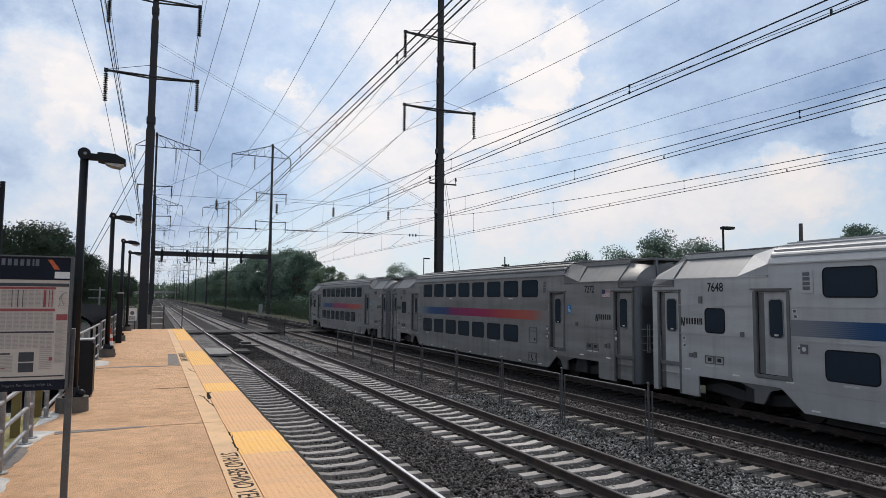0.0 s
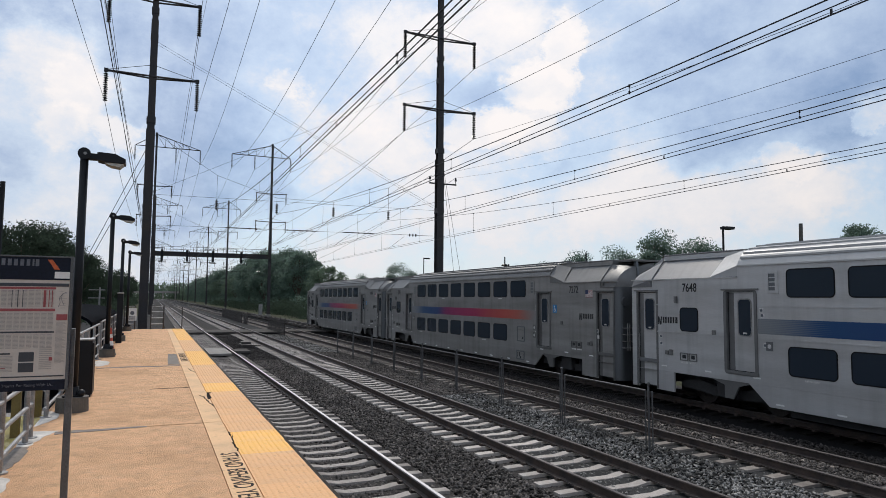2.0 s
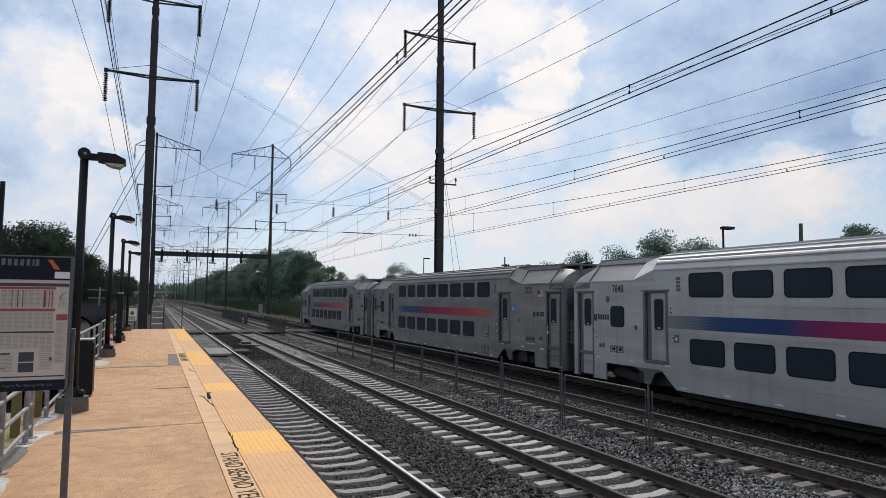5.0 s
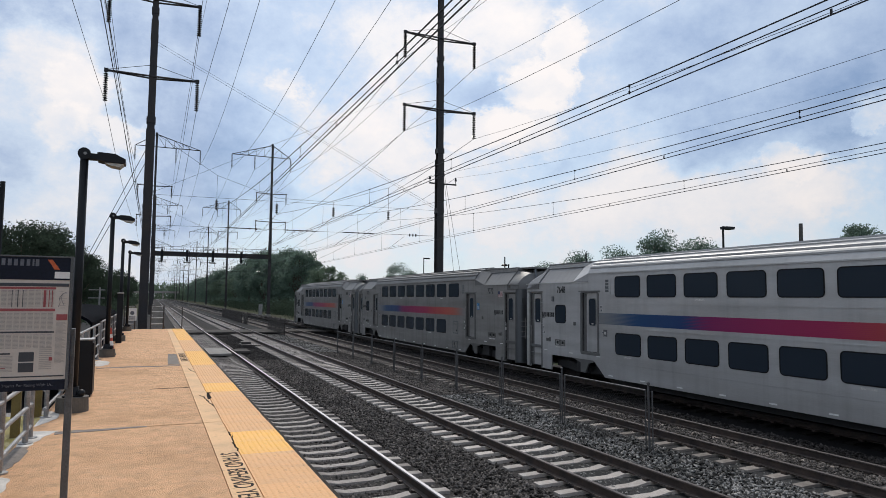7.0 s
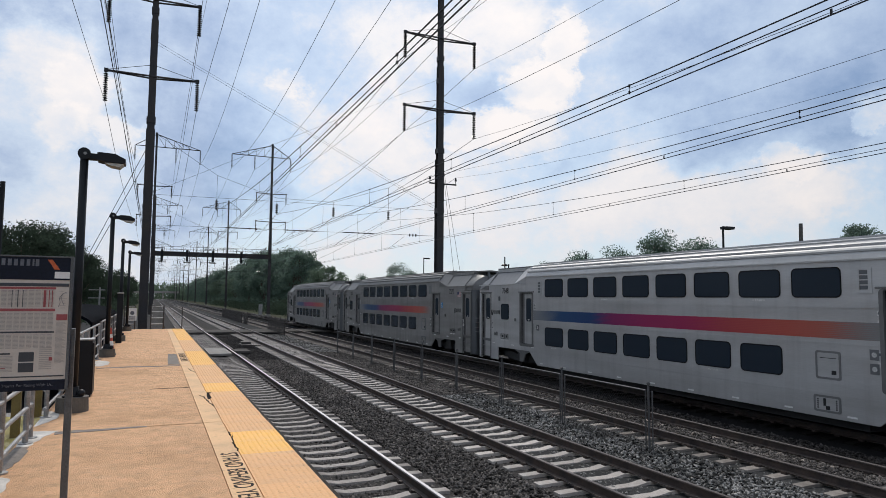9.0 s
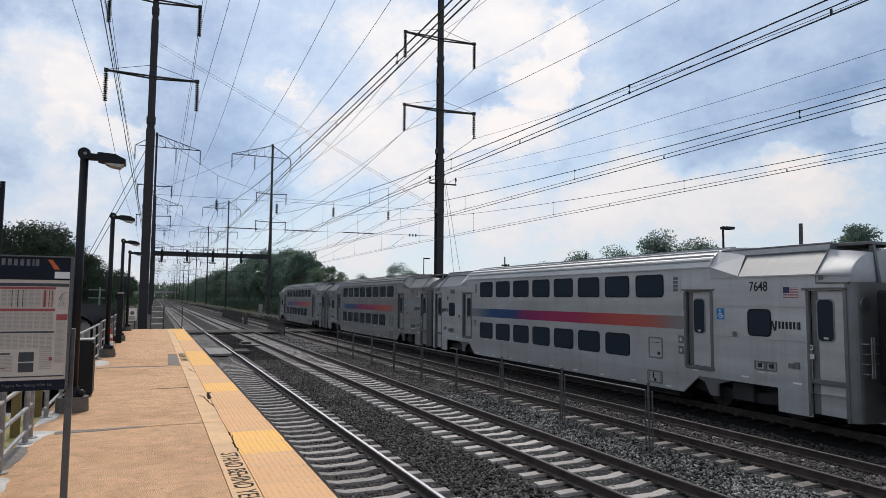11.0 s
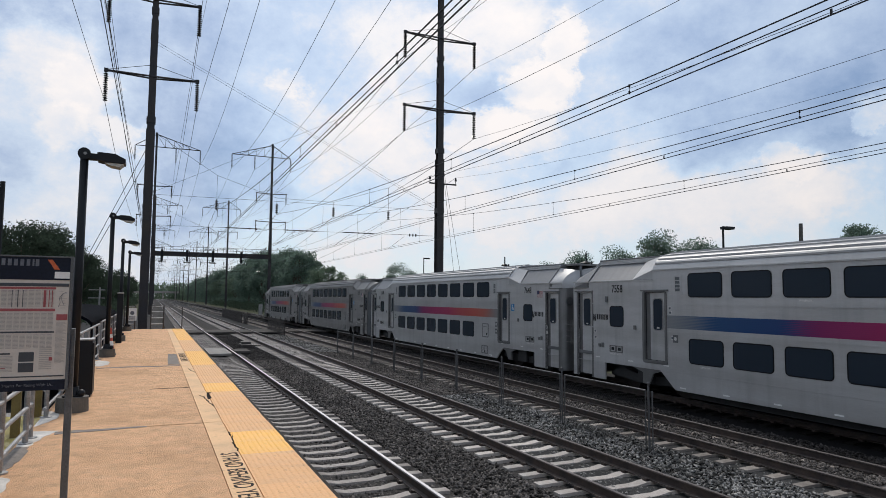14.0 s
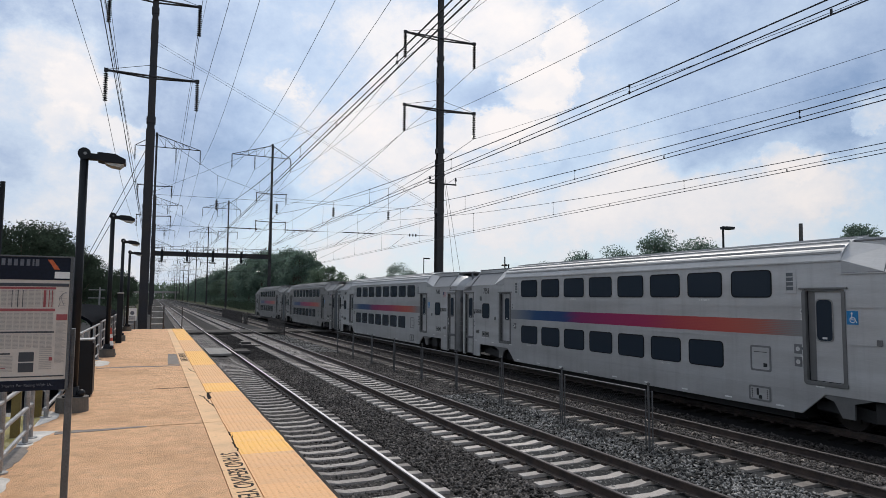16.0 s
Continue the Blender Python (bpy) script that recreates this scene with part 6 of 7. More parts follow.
        # notice plates beside the doors, above the lower windows' sills
        for y, z in ((-5.55, 1.92), (-19.75, 1.92), (-19.75, 1.60)):
            bm = B()
            box(bm, min(face, face + side * 0.012), max(face, face + side * 0.012), y - 0.105, y + 0.105, z - 0.12, z + 0.12, 0.004)
            plate = part("notice_plate", bm, hood, car)
            bm = B()
            tube(bm, (face + side * 0.012, y, z), (face + side * 0.015, y, z), 0.06, n=10)
            part("notice_print", bm, M_STICKER, plate)
        # small button boxes
        for y in (-3.62, -21.75):
            bm = B()
            box(bm, min(face, face + side * 0.04), max(face, face + side * 0.04), y - 0.12, y, 2.12, 2.26, 0.01)
            part("call_box", bm, jamb, car)
        bm = B()
        box(bm, min(face, face + side * 0.05), max(face, face + side * 0.05), -2.24, -2.12, 3.03, 3.24, 0.012)
        part("marker_light", bm, hood, car)
        for y in (-1.7, -23.5):
            bm = B()
            box(bm, min(face, face + side * 0.04), max(face, face + side * 0.04), y - 0.13, y, 1.42, 1.54, 0.008)
            box(bm, min(face, face + side * 0.02), max(face, face + side * 0.02), y - 0.30, y - 0.16, 1.41, 1.58, 0.004)
            part("brake_handle", bm, jamb, car)
        for y in (-21.05 if number == "7558" else -21.17,):
            bm = B()
            box(bm, min(face, face + side * 0.005), max(face, face + side * 0.005), y - 0.28, y, 2.58, 2.90)
            sign = part("access_sign", bm, M_BLUE_SIGN, car, "blue wheelchair access sticker")
            bm = B()
            xx = face + side * 0.006
            tube(bm, (xx, y - 0.13, 2.84), (xx + side * 0.002, y - 0.13, 2.84), 0.025, n=10)
            ring(bm, [(y - 0.145 + 0.075 * math.cos(k * 0.63), 2.69 + 0.075 * math.sin(k * 0.63)) for k in range(10)], [(y - 0.145 + 0.055 * math.cos(k * 0.63), 2.69 + 0.055 * math.sin(k * 0.63)) for k in range(10)], "x", xx, xx + side * 0.002)
            prism(bm, [(y - 0.12, 2.82), (y - 0.14, 2.82), (y - 0.14, 2.70), (y - 0.22, 2.70), (y - 0.25, 2.63), (y - 0.235, 2.62), (y - 0.205, 2.685), (y - 0.12, 2.685)], "x", xx, xx + side * 0.002)
            part("symbol", bm, M_WHITE, sign)
        if side < 0:
            # numbers and bars for the operator's name, on the near side
            for yn in (-2.74, -22.62):
                if not number:
                    bm = B()
                    for k in range(4):
                        box(bm, face - 0.004, face, yn - 0.30 + 0.155 * k, yn - 0.18 + 0.155 * k, 3.38, 3.60)
                    part("car_number_bars", bm, M_LETTER, car)
                    continue
                me = text_mesh(number, 0.365, M_LETTER, 0.003, 0.005)
                ob = shared("car_number", me, car, Matrix.Translation((face - 0.003, yn, 3.49)) @ pose(0, 0, 0, 90, 0, -90))
                ob.scale = (0.82, 1, 1)
            for ya in (-1.35, -22.98):
                y = ya
                for step, bar in ((0.24, [(0, 2.35), (-0.03, 2.60), (-0.075, 2.60), (-0.12, 2.42), (-0.15, 2.60), (-0.20, 2.60), (-0.17, 2.35), (-0.10, 2.33), (-0.06, 2.50), (-0.045, 2.35)]),) + tuple(
                        (wid, [(0, 2.40), (0, 2.59), (-wid * 0.62, 2.59), (-wid * 0.62, 2.40)]) for wid in (0.10, 0.11, 0.11, 0.11, 0.10, 0.045, 0.10)):
                    bm = B()
                    prism(bm, [(y + p, q) for p, q in bar], "x", face, face - 0.005)
                    part("name_bar", bm, M_LETTER, shell)
                    y -= step
            bm = B()
            box(bm, face - 0.004, face, -23.83, -23.39, 3.2, 3.48)
            flag = part("flag_sticker", bm, M_STICKER, car, "red, white and blue flag sticker")
            bm = B()
            for k in range(7):
                box(bm, face - 0.006, face - 0.003, -23.83, -23.39, 3.2 + 0.04 * k, 3.2 + 0.04 * k + 0.021)
            part("red_stripe", bm, M_PRINT_RED, flag)
            bm = B()
            box(bm, face - 0.008, face - 0.003, -23.57, -23.39, 3.33, 3.48)
            part("blue_field", bm, M_FLAG_BLUE, flag)
    # roof of the middle part, with ribs
    bm = B()
    prof = ROOF_MID + [(-x, z) for x, z in reversed(ROOF_MID[:-1])]
    prism(bm, prof, "y", -20.95, -4.55)
    part("roof", bm, roof_steel, car, "curved stainless roof")
    for s in (-1, 1):
        for (x, z) in ((1.42, 4.30), (1.29, 4.445), (1.08, 4.57), (0.78, 4.66), (0.4, 4.715)):
            bm = B()
            box(bm, s * x - 0.022, s * x + 0.022, -20.9, -4.6, z - 0.02, z + 0.03)
            part("roof_rib", bm, roof_steel, car)
        bm = B()
        box(bm, min(s * 1.5, s * 1.545), max(s * 1.5, s * 1.545), -20.95, -4.55, 4.07, 4.11)
        part("gutter", bm, steel, car)
    # lower end roofs with slanted shoulders and hoods
    for sgn, base, outer_end, inner_end in ((1, 0, -front, -4.55), (-1, 1, -25.30, -20.95)):
        sec = [(HALF, 3.78), (0.98, 4.39), (0.93, 4.58), (0.0, 4.65)]
        full = sec + [(-x, z) for x, z in reversed(sec[:-1])]
        hood_y = outer_end - sgn * 0.98
        bm = B()
        prism(bm, full, "y", min(inner_end, hood_y), max(inner_end, hood_y))
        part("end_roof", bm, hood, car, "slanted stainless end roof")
        for s in (-1, 1):
            bm = B()
            box(bm, min(s * 1.5, s * 1.54), max(s * 1.5, s * 1.54), min(inner_end, outer_end), max(inner_end, outer_end), 3.755, 3.79)
            part("gutter", bm, steel, car)
            bm = B()
            tube(bm, (s * 0.975, hood_y, 4.42), (s * 0.975, inner_end, 4.42), 0.018, n=6)
            part("drip_rail", bm, steel, car)
        for s in (-1, 1):
            # wedge between the tall middle and the slanted shoulder
            bm = B()
            w = [bm.verts.new(p) for p in ((s * HALF, inner_end, 3.80), (s * HALF, inner_end, 4.10), (s * 1.15, inner_end, 4.56), (s * 0.98, inner_end, 4.41), (s * 1.505, inner_end + sgn * 1.0, 3.80), (s * 1.02, inner_end + sgn * 0.85, 4.41))]
            for q in ((0, 1, 4), (1, 2, 5, 4), (2, 3, 5), (0, 4, 5, 3), (0, 3, 2, 1)):
                bm.faces.new([w[i] for i in q])
            part("shoulder_fairing", bm, roof_steel, car)
            if sgn > 0:
                # front hood, sloping down to the car end
                bm = B()
                w = [bm.verts.new(p) for p in ((s * HALF, hood_y, 3.58), (s * HALF, hood_y, 3.78), (s * 0.98, hood_y, 4.40), (s * 0.93, hood_y, 4.58), (0, hood_y, 4.65),
                                               (s * HALF, outer_end, 3.58), (s * 1.40, outer_end, 3.80), (s * 1.20, outer_end, 3.97), (s * 0.9, outer_end, 4.06), (0, outer_end, 4.10), (0, outer_end, 3.58), (0, hood_y, 3.58))]
                for q in ((0, 1, 5), (1, 2, 6, 5), (2, 7, 6), (2, 3, 8, 7), (3, 4, 9, 8), (5, 6, 7, 8, 9, 10), (0, 5, 10, 11)):
                    bm.faces.new([w[i] for i in q])
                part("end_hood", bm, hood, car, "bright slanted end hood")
            else:
                part("end_cheek", cheek(s, hood_y), roof_steel, car, "bright rounded cheek below the roof's end", smooth=True)
            # rim, lamp disc and rivets at the foot of the hood
            bm = B()
            ya, yb = sorted((hood_y, outer_end if sgn > 0 else -25.16))
            box(bm, min(s * (HALF - 0.03), s * (HALF + 0.03)), max(s * (HALF - 0.03), s * (HALF + 0.03)), ya, yb, 3.545, 3.585, 0.006)
            part("hood_rim", bm, jamb, car)
            bm = B()
            tube(bm, (s * (HALF - 0.01), hood_y + sgn * 0.12, 3.69), (s * (HALF + 0.012), hood_y + sgn * 0.12, 3.69), 0.06, n=14)
            part("hood_lamp", bm, jamb, car)
            # seam where the hood meets the slanted roof, and a dark strip painted as the ledge's shadow
            bm = B()
            path_tube(bm, [(s * (HALF + 0.008), hood_y, 3.585), (s * (HALF + 0.008), hood_y, 3.79), (s * 0.985, hood_y, 4.43)], 0.016, 6)
            part("hood_seam", bm, jamb, car)
            bm = B()
            ya, yb = sorted((hood_y, inner_end + sgn * 0.9))
            box(bm, min(s * 0.955, s * 1.005), max(s * 0.955, s * 1.005), ya, yb, 4.375, 4.405)
            part("ledge_shadow", bm, M_STEEL_DARK, car)
            bm = B()
            box(bm, min(s * 0.935, s * 0.985), max(s * 0.935, s * 0.985), min(hood_y, inner_end), max(hood_y, inner_end), 4.41, 4.552, 0.006)
            part("roof_side_band", bm, steel, car)
            bm = B()
            box(bm, min(s * 0.88, s * 0.995), max(s * 0.88, s * 0.995), min(hood_y, inner_end), max(hood_y, inner_end), 4.555, 4.60, 0.008)
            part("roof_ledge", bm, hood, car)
        if sgn < 0:
            bm = B()
            box(bm, -0.70, 0.70, -25.14, hood_y + 0.02, 4.50, 4.58, 0.01)
            part("roof_end", bm, jamb, car, "flat roof plate over the gangway")
            for x in (-0.52, 0.52):
                bm = B()
                prism(bm, [(-25.26, 3.55), (-25.02, 3.55), (-25.04, 4.05), (-25.04, 4.50), (-25.14, 4.50)], "x", x - 0.04, x + 0.04)
                part("gangway_post", bm, M_STEEL_DARK, car)
        # end wall, gangway and cables
        bm = B()
        e = outer_end
        if sgn > 0:
            prism(bm, [(HALF - 0.004, 0.30), (HALF - 0.004, 3.575), (-HALF + 0.004, 3.575), (-HALF + 0.004, 0.30)], "y", e, e - sgn * 0.04)
        else:
            # rounded corners
            arc = [(HALF - 0.004 - 0.27 * (1 - math.cos(radians(a))), -25.02 - 0.27 * math.sin(radians(a))) for a in range(0, 91, 15)]
            prism(bm, arc + [(-x, y) for x, y in reversed(arc)], "z", 0.30, 3.575)
            e = -25.29
        end = part("end_panel", bm, end_steel, car)
        bm = B()
        ring(bm, rounded(-0.72, 0.72, 1.15, 3.4, 0.12), rounded(-0.5, 0.5, 1.2, 3.25, 0.08), "y", e + sgn * 0.002, e + sgn * (0.11 if sgn > 0 else 0.46))
        part("gangway_bellows", bm, M_UNDER, end, "black rubber gangway bellows")
        for s in (-1, 1):
            bm = B()
            for z in (1.45, 1.68, 1.91, 2.14):
                tube(bm, (s * 1.38, e + sgn * 0.16, z), (s * 0.98, e + sgn * 0.16, z), 0.018, n=6)
                for x in (1.36, 1.0):
                    tube(bm, (s * x, e, z), (s * x, e + sgn * 0.16, z), 0.014, n=5)
            for x in (1.24, 1.15):
                tube(bm, (s * x, e + sgn * 0.17, 1.35), (s * x, e + sgn * 0.17, 2.3), 0.02, n=6)
            part("ladder", bm, M_GALV, end)
            bm = B()
            tube(bm, (s * 1.2, e, 3.05), (s * 1.2, e + sgn * 0.05, 3.05), 0.17, n=14)
            part("end_light", bm, M_STEEL_DARK, end)
        bm = B()
        box(bm, -0.25, 0.25, min(e, e + sgn * 0.21), max(e, e + sgn * 0.21), 0.7, 1.0)
        part("coupler", bm, M_UNDER, end)
        for s in (-1, 1):
            bm = B()
            tube(bm, (s * 0.6, e, 1.0), (s * 0.55, e + sgn * 0.2, 0.75), 0.03, n=6)
            part("air_hose", bm, M_UNDER, end)
    # floor and underframe
    bm = B()
    box(bm, -1.42, 1.42, -25.2, -0.3, 0.9, 1.15)
    box(bm, -1.44, 1.44, -19.7, -5.6, 0.36, 0.9)
    box(bm, -1.25, 1.25, -19.4, -5.9, 0.13, 0.36)
    box(bm, -1.0, 1.0, -25.0, -0.9, 0.55, 0.9)
    # boxes added between the wheels to block light from behind
    for a, b in ((-6.0, -1.4), (-24.0, -19.6)):
        box(bm, -0.6, 0.6, a, b, 0.22, 0.9)
    part("underframe", bm, M_UNDER, car)
    # black interior deck and lengthwise partitions, added unseen to keep the inside dark
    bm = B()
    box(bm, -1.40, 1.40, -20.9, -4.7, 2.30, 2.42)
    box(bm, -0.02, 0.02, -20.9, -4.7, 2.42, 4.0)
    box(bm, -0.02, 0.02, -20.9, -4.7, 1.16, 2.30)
    part("blackout_deck", bm, M_UNDER, car)
    # bogies
    for yb in (-3.95, -21.9):
        bm = B()
        for s in (-1, 1):
            prism(bm, [(-1.9, 0.62), (-1.2, 0.75), (-0.55, 0.62), (0.55, 0.62), (1.2, 0.75), (1.9, 0.62), (1.9, 0.45), (1.25, 0.42), (0.5, 0.33), (-0.5, 0.33), (-1.25, 0.42), (-1.9, 0.45)], "x", s * 1.12 - 0.1, s * 1.12 + 0.1)
            box(bm, s * 1.25 - 0.12, s * 1.25 + 0.12, -0.35, 0.35, 0.35, 0.85, 0.03)
        box(bm, -1.1, 1.1, -0.3, 0.3, 0.4, 0.8)
        for v in bm.verts:
            v.co.y += yb
        bogie = part("bogie", bm, M_UNDER, car, "black steel bogie")
        for dy in (-1.25, 1.25):
            bm = B()
            for s in (-1, 1):
                tube(bm, (s * 0.68, 0, 0), (s * 0.82, 0, 0), 0.455, n=28)
                tube(bm, (s * 0.655, 0, 0), (s * 0.68, 0, 0), 0.48, n=28)
                for k in range(6):
                    a = k * math.pi / 3
                    tube(bm, (s * 0.82, 0.25 * math.cos(a), 0.25 * math.sin(a)), (s * 0.835, 0.25 * math.cos(a), 0.25 * math.sin(a)), 0.06, n=6)
            tube(bm, (-1.2, 0, 0), (1.2, 0, 0), 0.08, n=10)
            ws = part("wheelset", bm, M_WHEEL, bogie, "steel wheels on an axle")
            ws.matrix_basis = pose(0, yb + dy, 0.457)
            WHEELSETS.append((ws, yb + dy))
    # support brackets seen under the doors
    for s in (-1, 1):
        for y, w in ((-4.25, 1.0), (-20.9, -1.0)):
            bm = B()
            prism(bm, [(y + 0.75 * w, 0.88), (y - 0.75 * w, 0.88), (y - 0.25 * w, 0.74), (y - 0.05 * w, 0.38), (y + 0.25 * w, 0.38), (y + 0.25 * w, 0.74)], "x", s * 1.46 - 0.03, s * 1.46 + 0.03)
            part("bolster_bracket", bm, jamb, car)
    return car


WHEELSETS = []
CARS = []
for k, (number, wf, wr) in enumerate((("", True, False), ("7272", True, False), ("7648", True, True), ("7558", True, True))):
    CARS.append((train_car("coach", number, wf, wr, FIRST_COUPLING_Y - COUPLING * k), FIRST_COUPLING_Y - COUPLING * k))

# ---------------------------------------------------------------- trees


def tree_mesh(height, spread, leaves, size, seed, open_crown=0.0):
    r = random.Random(seed)
    bm = B()
    trunk_h = height * 0.38
    top = Vector((r.uniform(-0.3, 0.3), r.uniform(-0.3, 0.3), trunk_h))
    tube(bm, (0, 0, -0.3), top, height * 0.022, height * 0.016, n=8)
    tips = []
    for i in range(9):
        a = i * 2.4 + r.uniform(-0.4, 0.4)
        reach = spread * r.uniform(0.35, 0.8)
        start = top * r.uniform(0.6, 1.0)
        end = Vector((math.cos(a) * reach, math.sin(a) * reach, height * r.uniform(0.55, 0.9)))
        mid = start.lerp(end, 0.5) + Vector((0, 0, height * 0.05))
        tube(bm, start, mid, height * 0.009, height * 0.006, n=6)
        tube(bm, mid, end, height * 0.006, height * 0.002, n=5)
        tips.append(end)
        tips.append(mid.lerp(end, 0.5))
    tube(bm, top, (0, 0, height * 0.92), height * 0.014, height * 0.003, n=6)
    wood = finish(bm)
    wood.materials.append(M_BARK)
    nr = np.random.default_rng(seed)
    centres = [Vector((0, 0, height * 0.9)), Vector((0, 0, height * 0.7))] + tips
    for _ in range(40):
        a, u = r.uniform(0, 6.283), r.uniform(-1, 1)
        w = math.sqrt(1 - u * u) * r.uniform(0.55, 1.0)
        centres.append(Vector((math.cos(a) * w * spread, math.sin(a) * w * spread, height * (0.60 + 0.34 * u * r.uniform(0.7, 1.05)))))
    if open_crown:
        centres = [c for c in centres if r.random() > open_crown]
    verts, faces = [], []
    per = leaves // len(centres)
    for c in centres:
        rad = height * r.uniform(0.045, 0.12)
        d = nr.normal(size=(per, 3))
        d /= np.linalg.norm(d, axis=1)[:, None]
        p = np.array(c) + d * rad * (nr.random((per, 1)) ** 0.45) * np.array([1.25, 1.25, 0.85])
        u = nr.normal(size=(per, 3))
        u /= np.linalg.norm(u, axis=1)[:, None]
        v = np.cross(u, nr.normal(size=(per, 3)))
        v /= np.linalg.norm(v, axis=1)[:, None]
        s = size * (0.6 + 0.8 * nr.random((per, 1)))
        q = np.stack([p - u * s, p + v * s * 0.55, p + u * s, p - v * s * 0.55], 1).reshape(-1, 3)
        o = len(verts)
        verts += q.tolist()
        faces += [(o + 4 * k, o + 4 * k + 1, o + 4 * k + 2, o + 4 * k + 3) for k in range(per)]
    return wood, (verts, faces)


def tree(height, spread, leaves, size, seed, material, open_crown=0.0):
    wood, (verts, faces) = tree_mesh(height, spread, leaves, size, seed, open_crown)
    t = thing("tree", "broad leafy green tree behind the railway", "tree", None, "trees")
    part("trunk", wood, M_BARK, t)
    part("crown", raw_mesh(verts, faces, material), material, t)
    return t


GROUND_Z = -1.05
kinds = [tree(16.5, 5.4, 5600, 0.26, 11, M_LEAF_HAZE), tree(20.0, 6.2, 6000, 0.28, 12, M_LEAF_HAZE), tree(13.5, 5.0, 5000, 0.24, 13, M_LEAF_FAR_HAZE), tree(12.0, 4.6, 13000, 0.125, 14, M_LEAF_DEEP), tree(15.5, 5.2, 9000, 0.18, 15, M_LEAF_DEEP), tree(8.6, 4.0, 5000, 0.16, 16, M_LEAF_DEEP)]
first = [False] * len(kinds)


def plant(kind, x, y, z=GROUND_Z, turn=0.0):
    m = pose(x, y, z, 0, 0, turn)
    if not first[kind]:
        first[kind] = True
        kinds[kind].matrix_basis = m
        return
    copy_thing(kinds[kind], m)


tr = random.Random(5)
# wood beyond the right-hand poles
plant(2, 34.2, 139.0, GROUND_Z - 2.0, 40)
plant(2, 36.5, 132.0, GROUND_Z - 5.0, 140)
y = 158.0
while y < 620:
    plant(tr.choice((0, 0, 1, 2)) if y > 172 else 0, 31.0 + tr.uniform(-2.0, 2.5), y + tr.uniform(-2, 2), GROUND_Z + tr.uniform(-1.5, 0), tr.uniform(0, 360))
    if y > 172:
        plant(tr.choice((0, 1, 1)), 38 + tr.uniform(-2, 3), y + 4, GROUND_Z + tr.uniform(-1.0, 0.6), tr.uniform(0, 360))
    y += 7.5 + (y - 158) * 0.025
# wood left of the platform
for x, y, k in ((-15.5, 74, 3), (-12.9, 80, 3), (-19, 82, 3), (-11.9, 92, 3), (-14, 98, 3), (-11.3, 112, 3), (-15.5, 118, 4), (-12.0, 126, 3), (-15.0, 135, 3), (-11.6, 136, 3), (-16.0, 148, 3), (-12.2, 158, 5), (-14.5, 170, 3),
                (-12.5, 182, 5), (-13.5, 205, 3), (-12.5, 225, 5), (-14.0, 250, 3), (-12.5, 275, 3), (-14.0, 310, 4), (-13.0, 345, 3), (-14.0, 380, 4), (-13.0, 420, 4), (-22, 95, 3), (-25, 70, 4)):
    plant(k, x, y, GROUND_Z, tr.uniform(0, 360))

# trees added out of view, to darken reflections in the coach windows
for i in range(11):
    plant((5, 4)[i % 2], -20 - 4 * (i % 2), -38 + 11.0 * i, GROUND_Z, tr.uniform(0, 360))

far_tree = tree(9.2, 1.9, 16000, 0.08, 21, M_LEAF_HAZE, 0.25)
far_tree.matrix_basis = pose(36.9, 41.6, GROUND_Z + 0.6)
for x, y, turn, dz in ((47.6, 75.2, 50, 0), (39.3, 55.0, 120, -0.1), (38.1, 55.6, 30, -0.9), (39.1, 48.8, 200, -0.1), (38.2, 42.0, 100, 0.2), (41.4, 41.2, 260, 0.1), (40.4, 41.9, 10, -0.1), (42.4, 40.6, 160, -0.4),
                       (32.4, 91.4, 10, 0.2), (39.2, 103.5, 220, 0), (39.6, 132.7, 300, 0)):
    copy_thing(far_tree, pose(x, y, GROUND_Z + dz, 0, 0, turn))
# a denser tree with low clumps at its sides
dense = tree(9.4, 1.5, 16000, 0.085, 27, M_LEAF_HAZE, 0.0)
dense.matrix_basis = pose(45.7, 31.1, GROUND_Z + 0.9)
copy_thing(dense, pose(44.5, 31.9, GROUND_Z - 0.75, 0, 0, 60))
copy_thing(dense, pose(46.5, 30.4, GROUND_Z - 0.45, 0, 0, 140))


def shrubs(name, boxes, count, size, seed, material, label):
    nr = np.random.default_rng(seed)
    verts, faces = [], []
    for x0, x1, y0, y1, h in boxes:
        for _ in range(count):
            cx, cy = nr.uniform(x0, x1), nr.uniform(y0, y1)
            hh = h * nr.uniform(0.4, 1.0)
            p = np.array([cx, cy, GROUND_Z]) + np.stack([nr.normal(0, 0.7, 36), nr.normal(0, 0.9, 36), nr.random(36) * hh], 1)
            u, v = nr.normal(size=(36, 3)), nr.normal(size=(36, 3))
            u /= np.linalg.norm(u, axis=1)[:, None]
            v /= np.linalg.norm(v, axis=1)[:, None]
            q = np.stack([p - u * size, p + v * size * 0.6, p + u * size, p - v * size * 0.6], 1).reshape(-1, 3)
            o = len(verts)
            verts += q.tolist()
            faces += [(o + 4 * k, o + 4 * k + 1, o + 4 * k + 2, o + 4 * k + 3) for k in range(36)]
    return tagged(new(name, raw_mesh(verts, faces, material)), label, "undergrowth", kind="stuff")


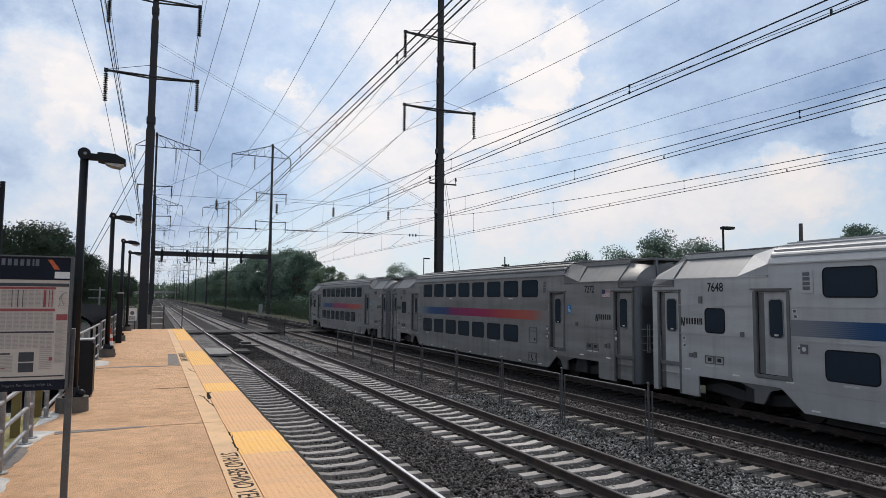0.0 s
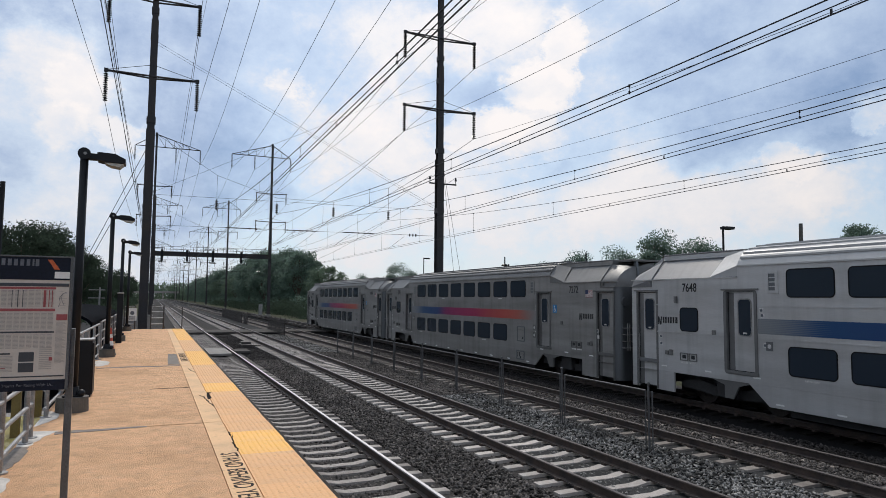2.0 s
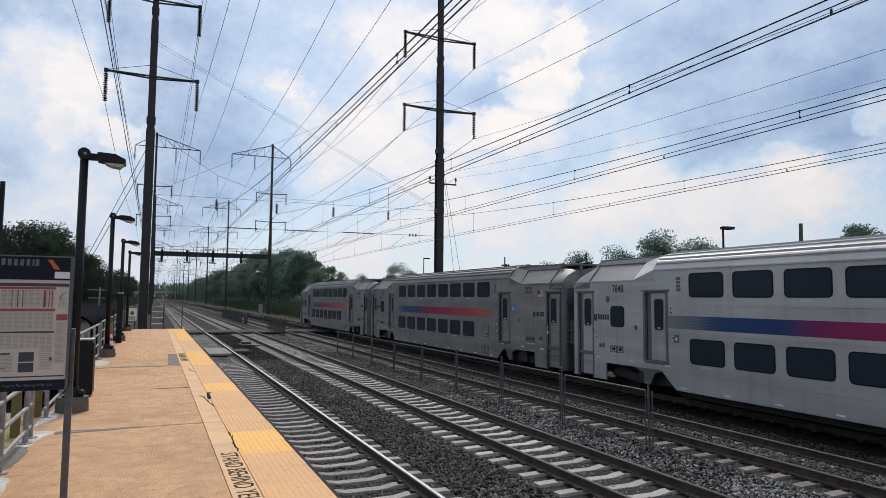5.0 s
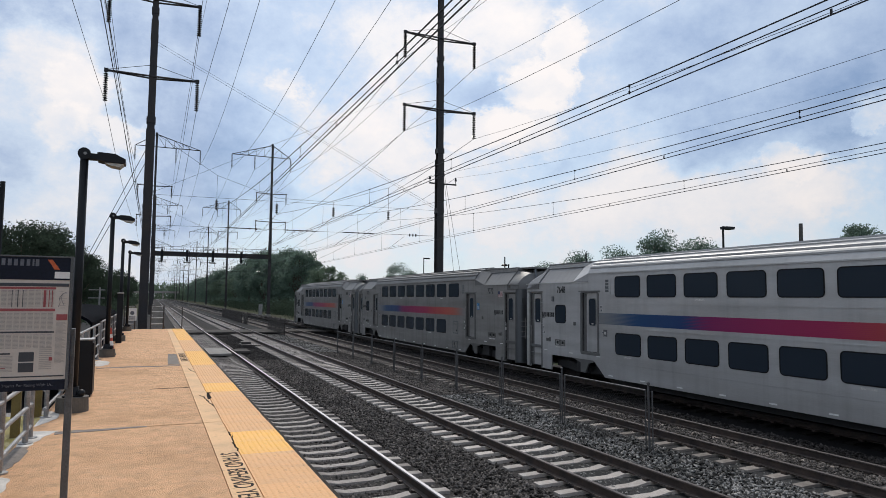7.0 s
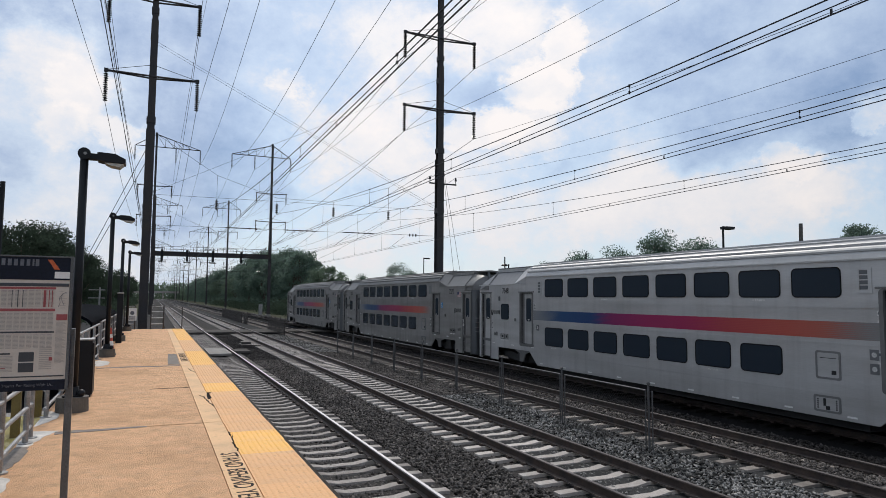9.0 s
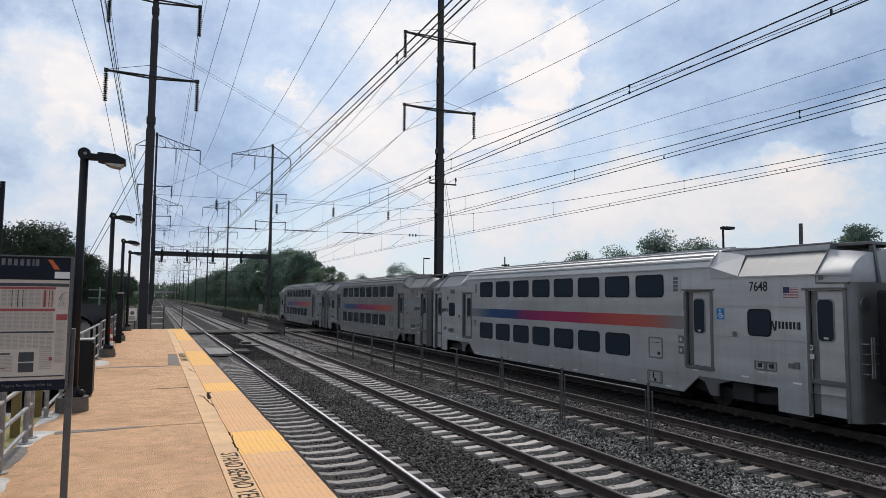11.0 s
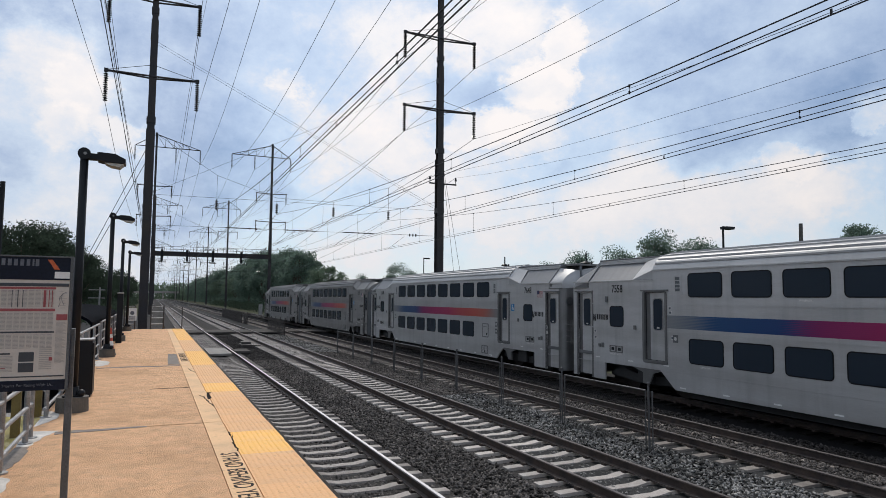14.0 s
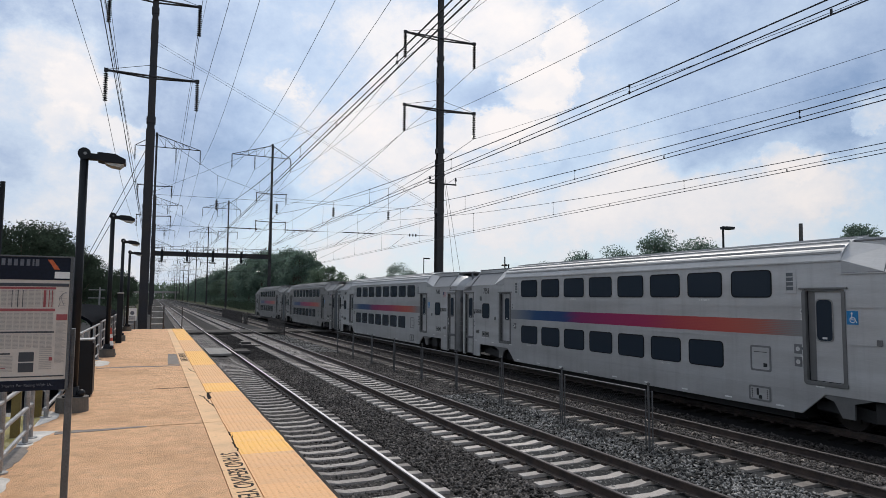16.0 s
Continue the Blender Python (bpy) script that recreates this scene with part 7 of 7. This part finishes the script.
shrubs("undergrowth", [(28, 34, 140, 300, 5.0), (28, 36, 300, 600, 7.0)], 420, 0.32, 31, M_LEAF_HAZE, "dense dark green undergrowth along the wood's edge")
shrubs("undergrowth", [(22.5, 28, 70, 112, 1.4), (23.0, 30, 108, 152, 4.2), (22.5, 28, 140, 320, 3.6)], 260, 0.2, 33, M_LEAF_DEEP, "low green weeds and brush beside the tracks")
shrubs("undergrowth", [(29, 36, 560, 740, 13.0), (28, 36, 740, 900, 15.0)], 420, 0.75, 34, M_LEAF_FAR_HAZE, "distant green wood edge along the railway")
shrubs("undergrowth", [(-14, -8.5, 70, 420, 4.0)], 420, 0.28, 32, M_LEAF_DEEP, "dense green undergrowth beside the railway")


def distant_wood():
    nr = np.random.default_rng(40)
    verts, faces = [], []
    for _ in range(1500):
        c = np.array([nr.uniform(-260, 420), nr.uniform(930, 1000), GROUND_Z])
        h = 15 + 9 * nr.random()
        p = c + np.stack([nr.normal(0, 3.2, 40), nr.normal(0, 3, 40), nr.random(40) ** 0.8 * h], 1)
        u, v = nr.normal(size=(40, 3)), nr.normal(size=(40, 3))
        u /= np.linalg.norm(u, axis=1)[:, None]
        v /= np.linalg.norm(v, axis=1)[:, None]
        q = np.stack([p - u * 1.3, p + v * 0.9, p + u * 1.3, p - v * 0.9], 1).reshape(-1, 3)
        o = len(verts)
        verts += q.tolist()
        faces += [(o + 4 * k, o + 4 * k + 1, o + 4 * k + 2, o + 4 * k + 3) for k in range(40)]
    return tagged(new("distant_wood", raw_mesh(verts, faces, M_LEAF_FAR_HAZE)), "far green wood closing the view along the line", "wood", kind="stuff")


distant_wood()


def overpass():
    t = thing("road_overpass", "far grey concrete road bridge across the railway", "bridge", pose(0, 880, GROUND_Z))
    bm = B()
    box(bm, -60, 90, -4, 4, 8.2, 9.6)
    part("deck", bm, M_CONCRETE, t)
    bm = B()
    box(bm, -60, 90, -4.2, -4.0, 9.6, 10.7)
    part("parapet", bm, M_CONCRETE, t)
    for x in (-4, 9.9, 24, 45):
        bm = B()
        box(bm, x - 0.6, x + 0.6, -3, 3, 0, 8.2)
        part("pier", bm, M_CONCRETE, t)


overpass()


def far_side_post(x, y, top, head):
    """Slim posts of the far platform, whose tops show over the train."""
    t = thing("signal_post", "slim dark post with a flat round plate behind the train", "post", pose(x, y, GROUND_Z), "posts behind the train")
    h = top - GROUND_Z
    bm = B()
    tube(bm, (0, 0, 0), (0, 0, h), 0.045, n=6)
    part("pole", bm, M_BLACK, t)
    bm = B()
    tube(bm, (0, 0, h - 0.58), (0, 0, h - 0.51), head, head * 0.55, n=12)
    tube(bm, (0, 0, h - 0.64), (0, 0, h - 0.58), head * 0.5, head, n=12)
    part("plate", bm, M_BLACK, t)
    bm = B()
    tube(bm, (head * 1.1, 0, 0), (head * 1.1, 0, h - 0.50), 0.05, n=6)
    part("short_post", bm, M_BLACK, t)


far_side_post(22.0, 39.6, 6.02, 0.28)
far_side_post(22.0, 30.3, 5.75, 0.34)


def shelter_roof():
    t = thing("platform_shelter", "dark flat-roofed shelter behind the train", "shelter", pose(22.0, 20.2, GROUND_Z - 0.67))
    bm = B()
    box(bm, -0.9, 0.9, -0.5, 0.5, 6.05, 6.22, 0.03)
    part("roof", bm, M_BLACK, t)
    for x in (-0.75, 0.75):
        bm = B()
        tube(bm, (x, 0, 0), (x, 0, 6.05), 0.05, n=6)
        part("post", bm, M_BLACK, t)


shelter_roof()


def street_lamp(x, y, top, reach):
    t = thing("street_lamp", "dark slim lamp post with a flat head behind the train", "street lamp", pose(x, y, GROUND_Z), "lamps behind the train")
    h = top - GROUND_Z
    bm = B()
    tube(bm, (0, 0, 0), (0, 0, h), 0.042, n=8)
    part("pole", bm, M_BLACK, t)
    bm = B()
    box(bm, 0.0, reach, -0.16, 0.16, h - 0.12, h - 0.01, 0.02)
    part("head", bm, M_BLACK, t)


street_lamp(21.0, 19.68, 6.13, 0.50)
street_lamp(21.0, 52.0, 6.6, 0.5)
bm = B()
tube(bm, (24.0, 18.6, GROUND_Z), (24.0, 18.5, 6.28), 0.085, 0.075, n=10)
tagged(part("wooden_pole", bm, M_TIMBER), "short weathered wooden pole behind the train", "pole")


def relay_cabinet():
    t = thing("relay_cabinet", "pale grey trackside relay cabinet", "cabinet", pose(18.95, 131, -0.45))
    bm = B()
    box(bm, -0.33, 0.33, -0.3, 0.3, 0, 2.2, 0.03)
    part("body", bm, M_GALV, t)
    bm = B()
    box(bm, -0.28, 0.28, -0.32, -0.3, 0.15, 2.05)
    part("door", bm, M_GALV, t)


relay_cabinet()

# ---------------------------------------------------------------- movement
DRIVE = ((0.0, -0.03), (0.5, 0.165), (1.0, 0.395), (1.5, 0.655), (2.0, 0.975), (2.5, 1.365), (3.0, 1.815), (3.5, 2.34), (4.0, 2.94), (4.5, 3.62), (5.0, 4.35), (5.5, 5.13), (6.0, 5.965), (6.5, 6.87), (7.0, 7.87), (7.5, 8.93),
         (8.0, 10.03), (8.5, 11.185), (9.0, 12.42), (9.5, 13.74), (10.0, 15.17), (10.5, 16.71), (11.0, 18.36), (11.5, 20.12), (12.0, 22.02), (12.5, 23.96), (13.0, 25.995), (13.5, 28.10), (14.0, 30.30), (14.5, 32.63), (15.0, 35.07), (15.5, 37.59), (16.0, 40.25))


def travelled(t):
    for (a, p), (b, q) in zip(DRIVE, DRIVE[1:]):
        if t <= b:
            return p + (q - p) * (t - a) / (b - a)
    return DRIVE[-1][1]


def motions():
    for car, start in CARS:
        walk(car, [(t, pose(TRAIN_X, start + d, 0)) for t, d in DRIVE])
    for ws, y in WHEELSETS:
        walk(ws, [(k / 10, pose(0, y, 0.457, math.degrees(-travelled(k / 10) / 0.457))) for k in range(161)])


motions()
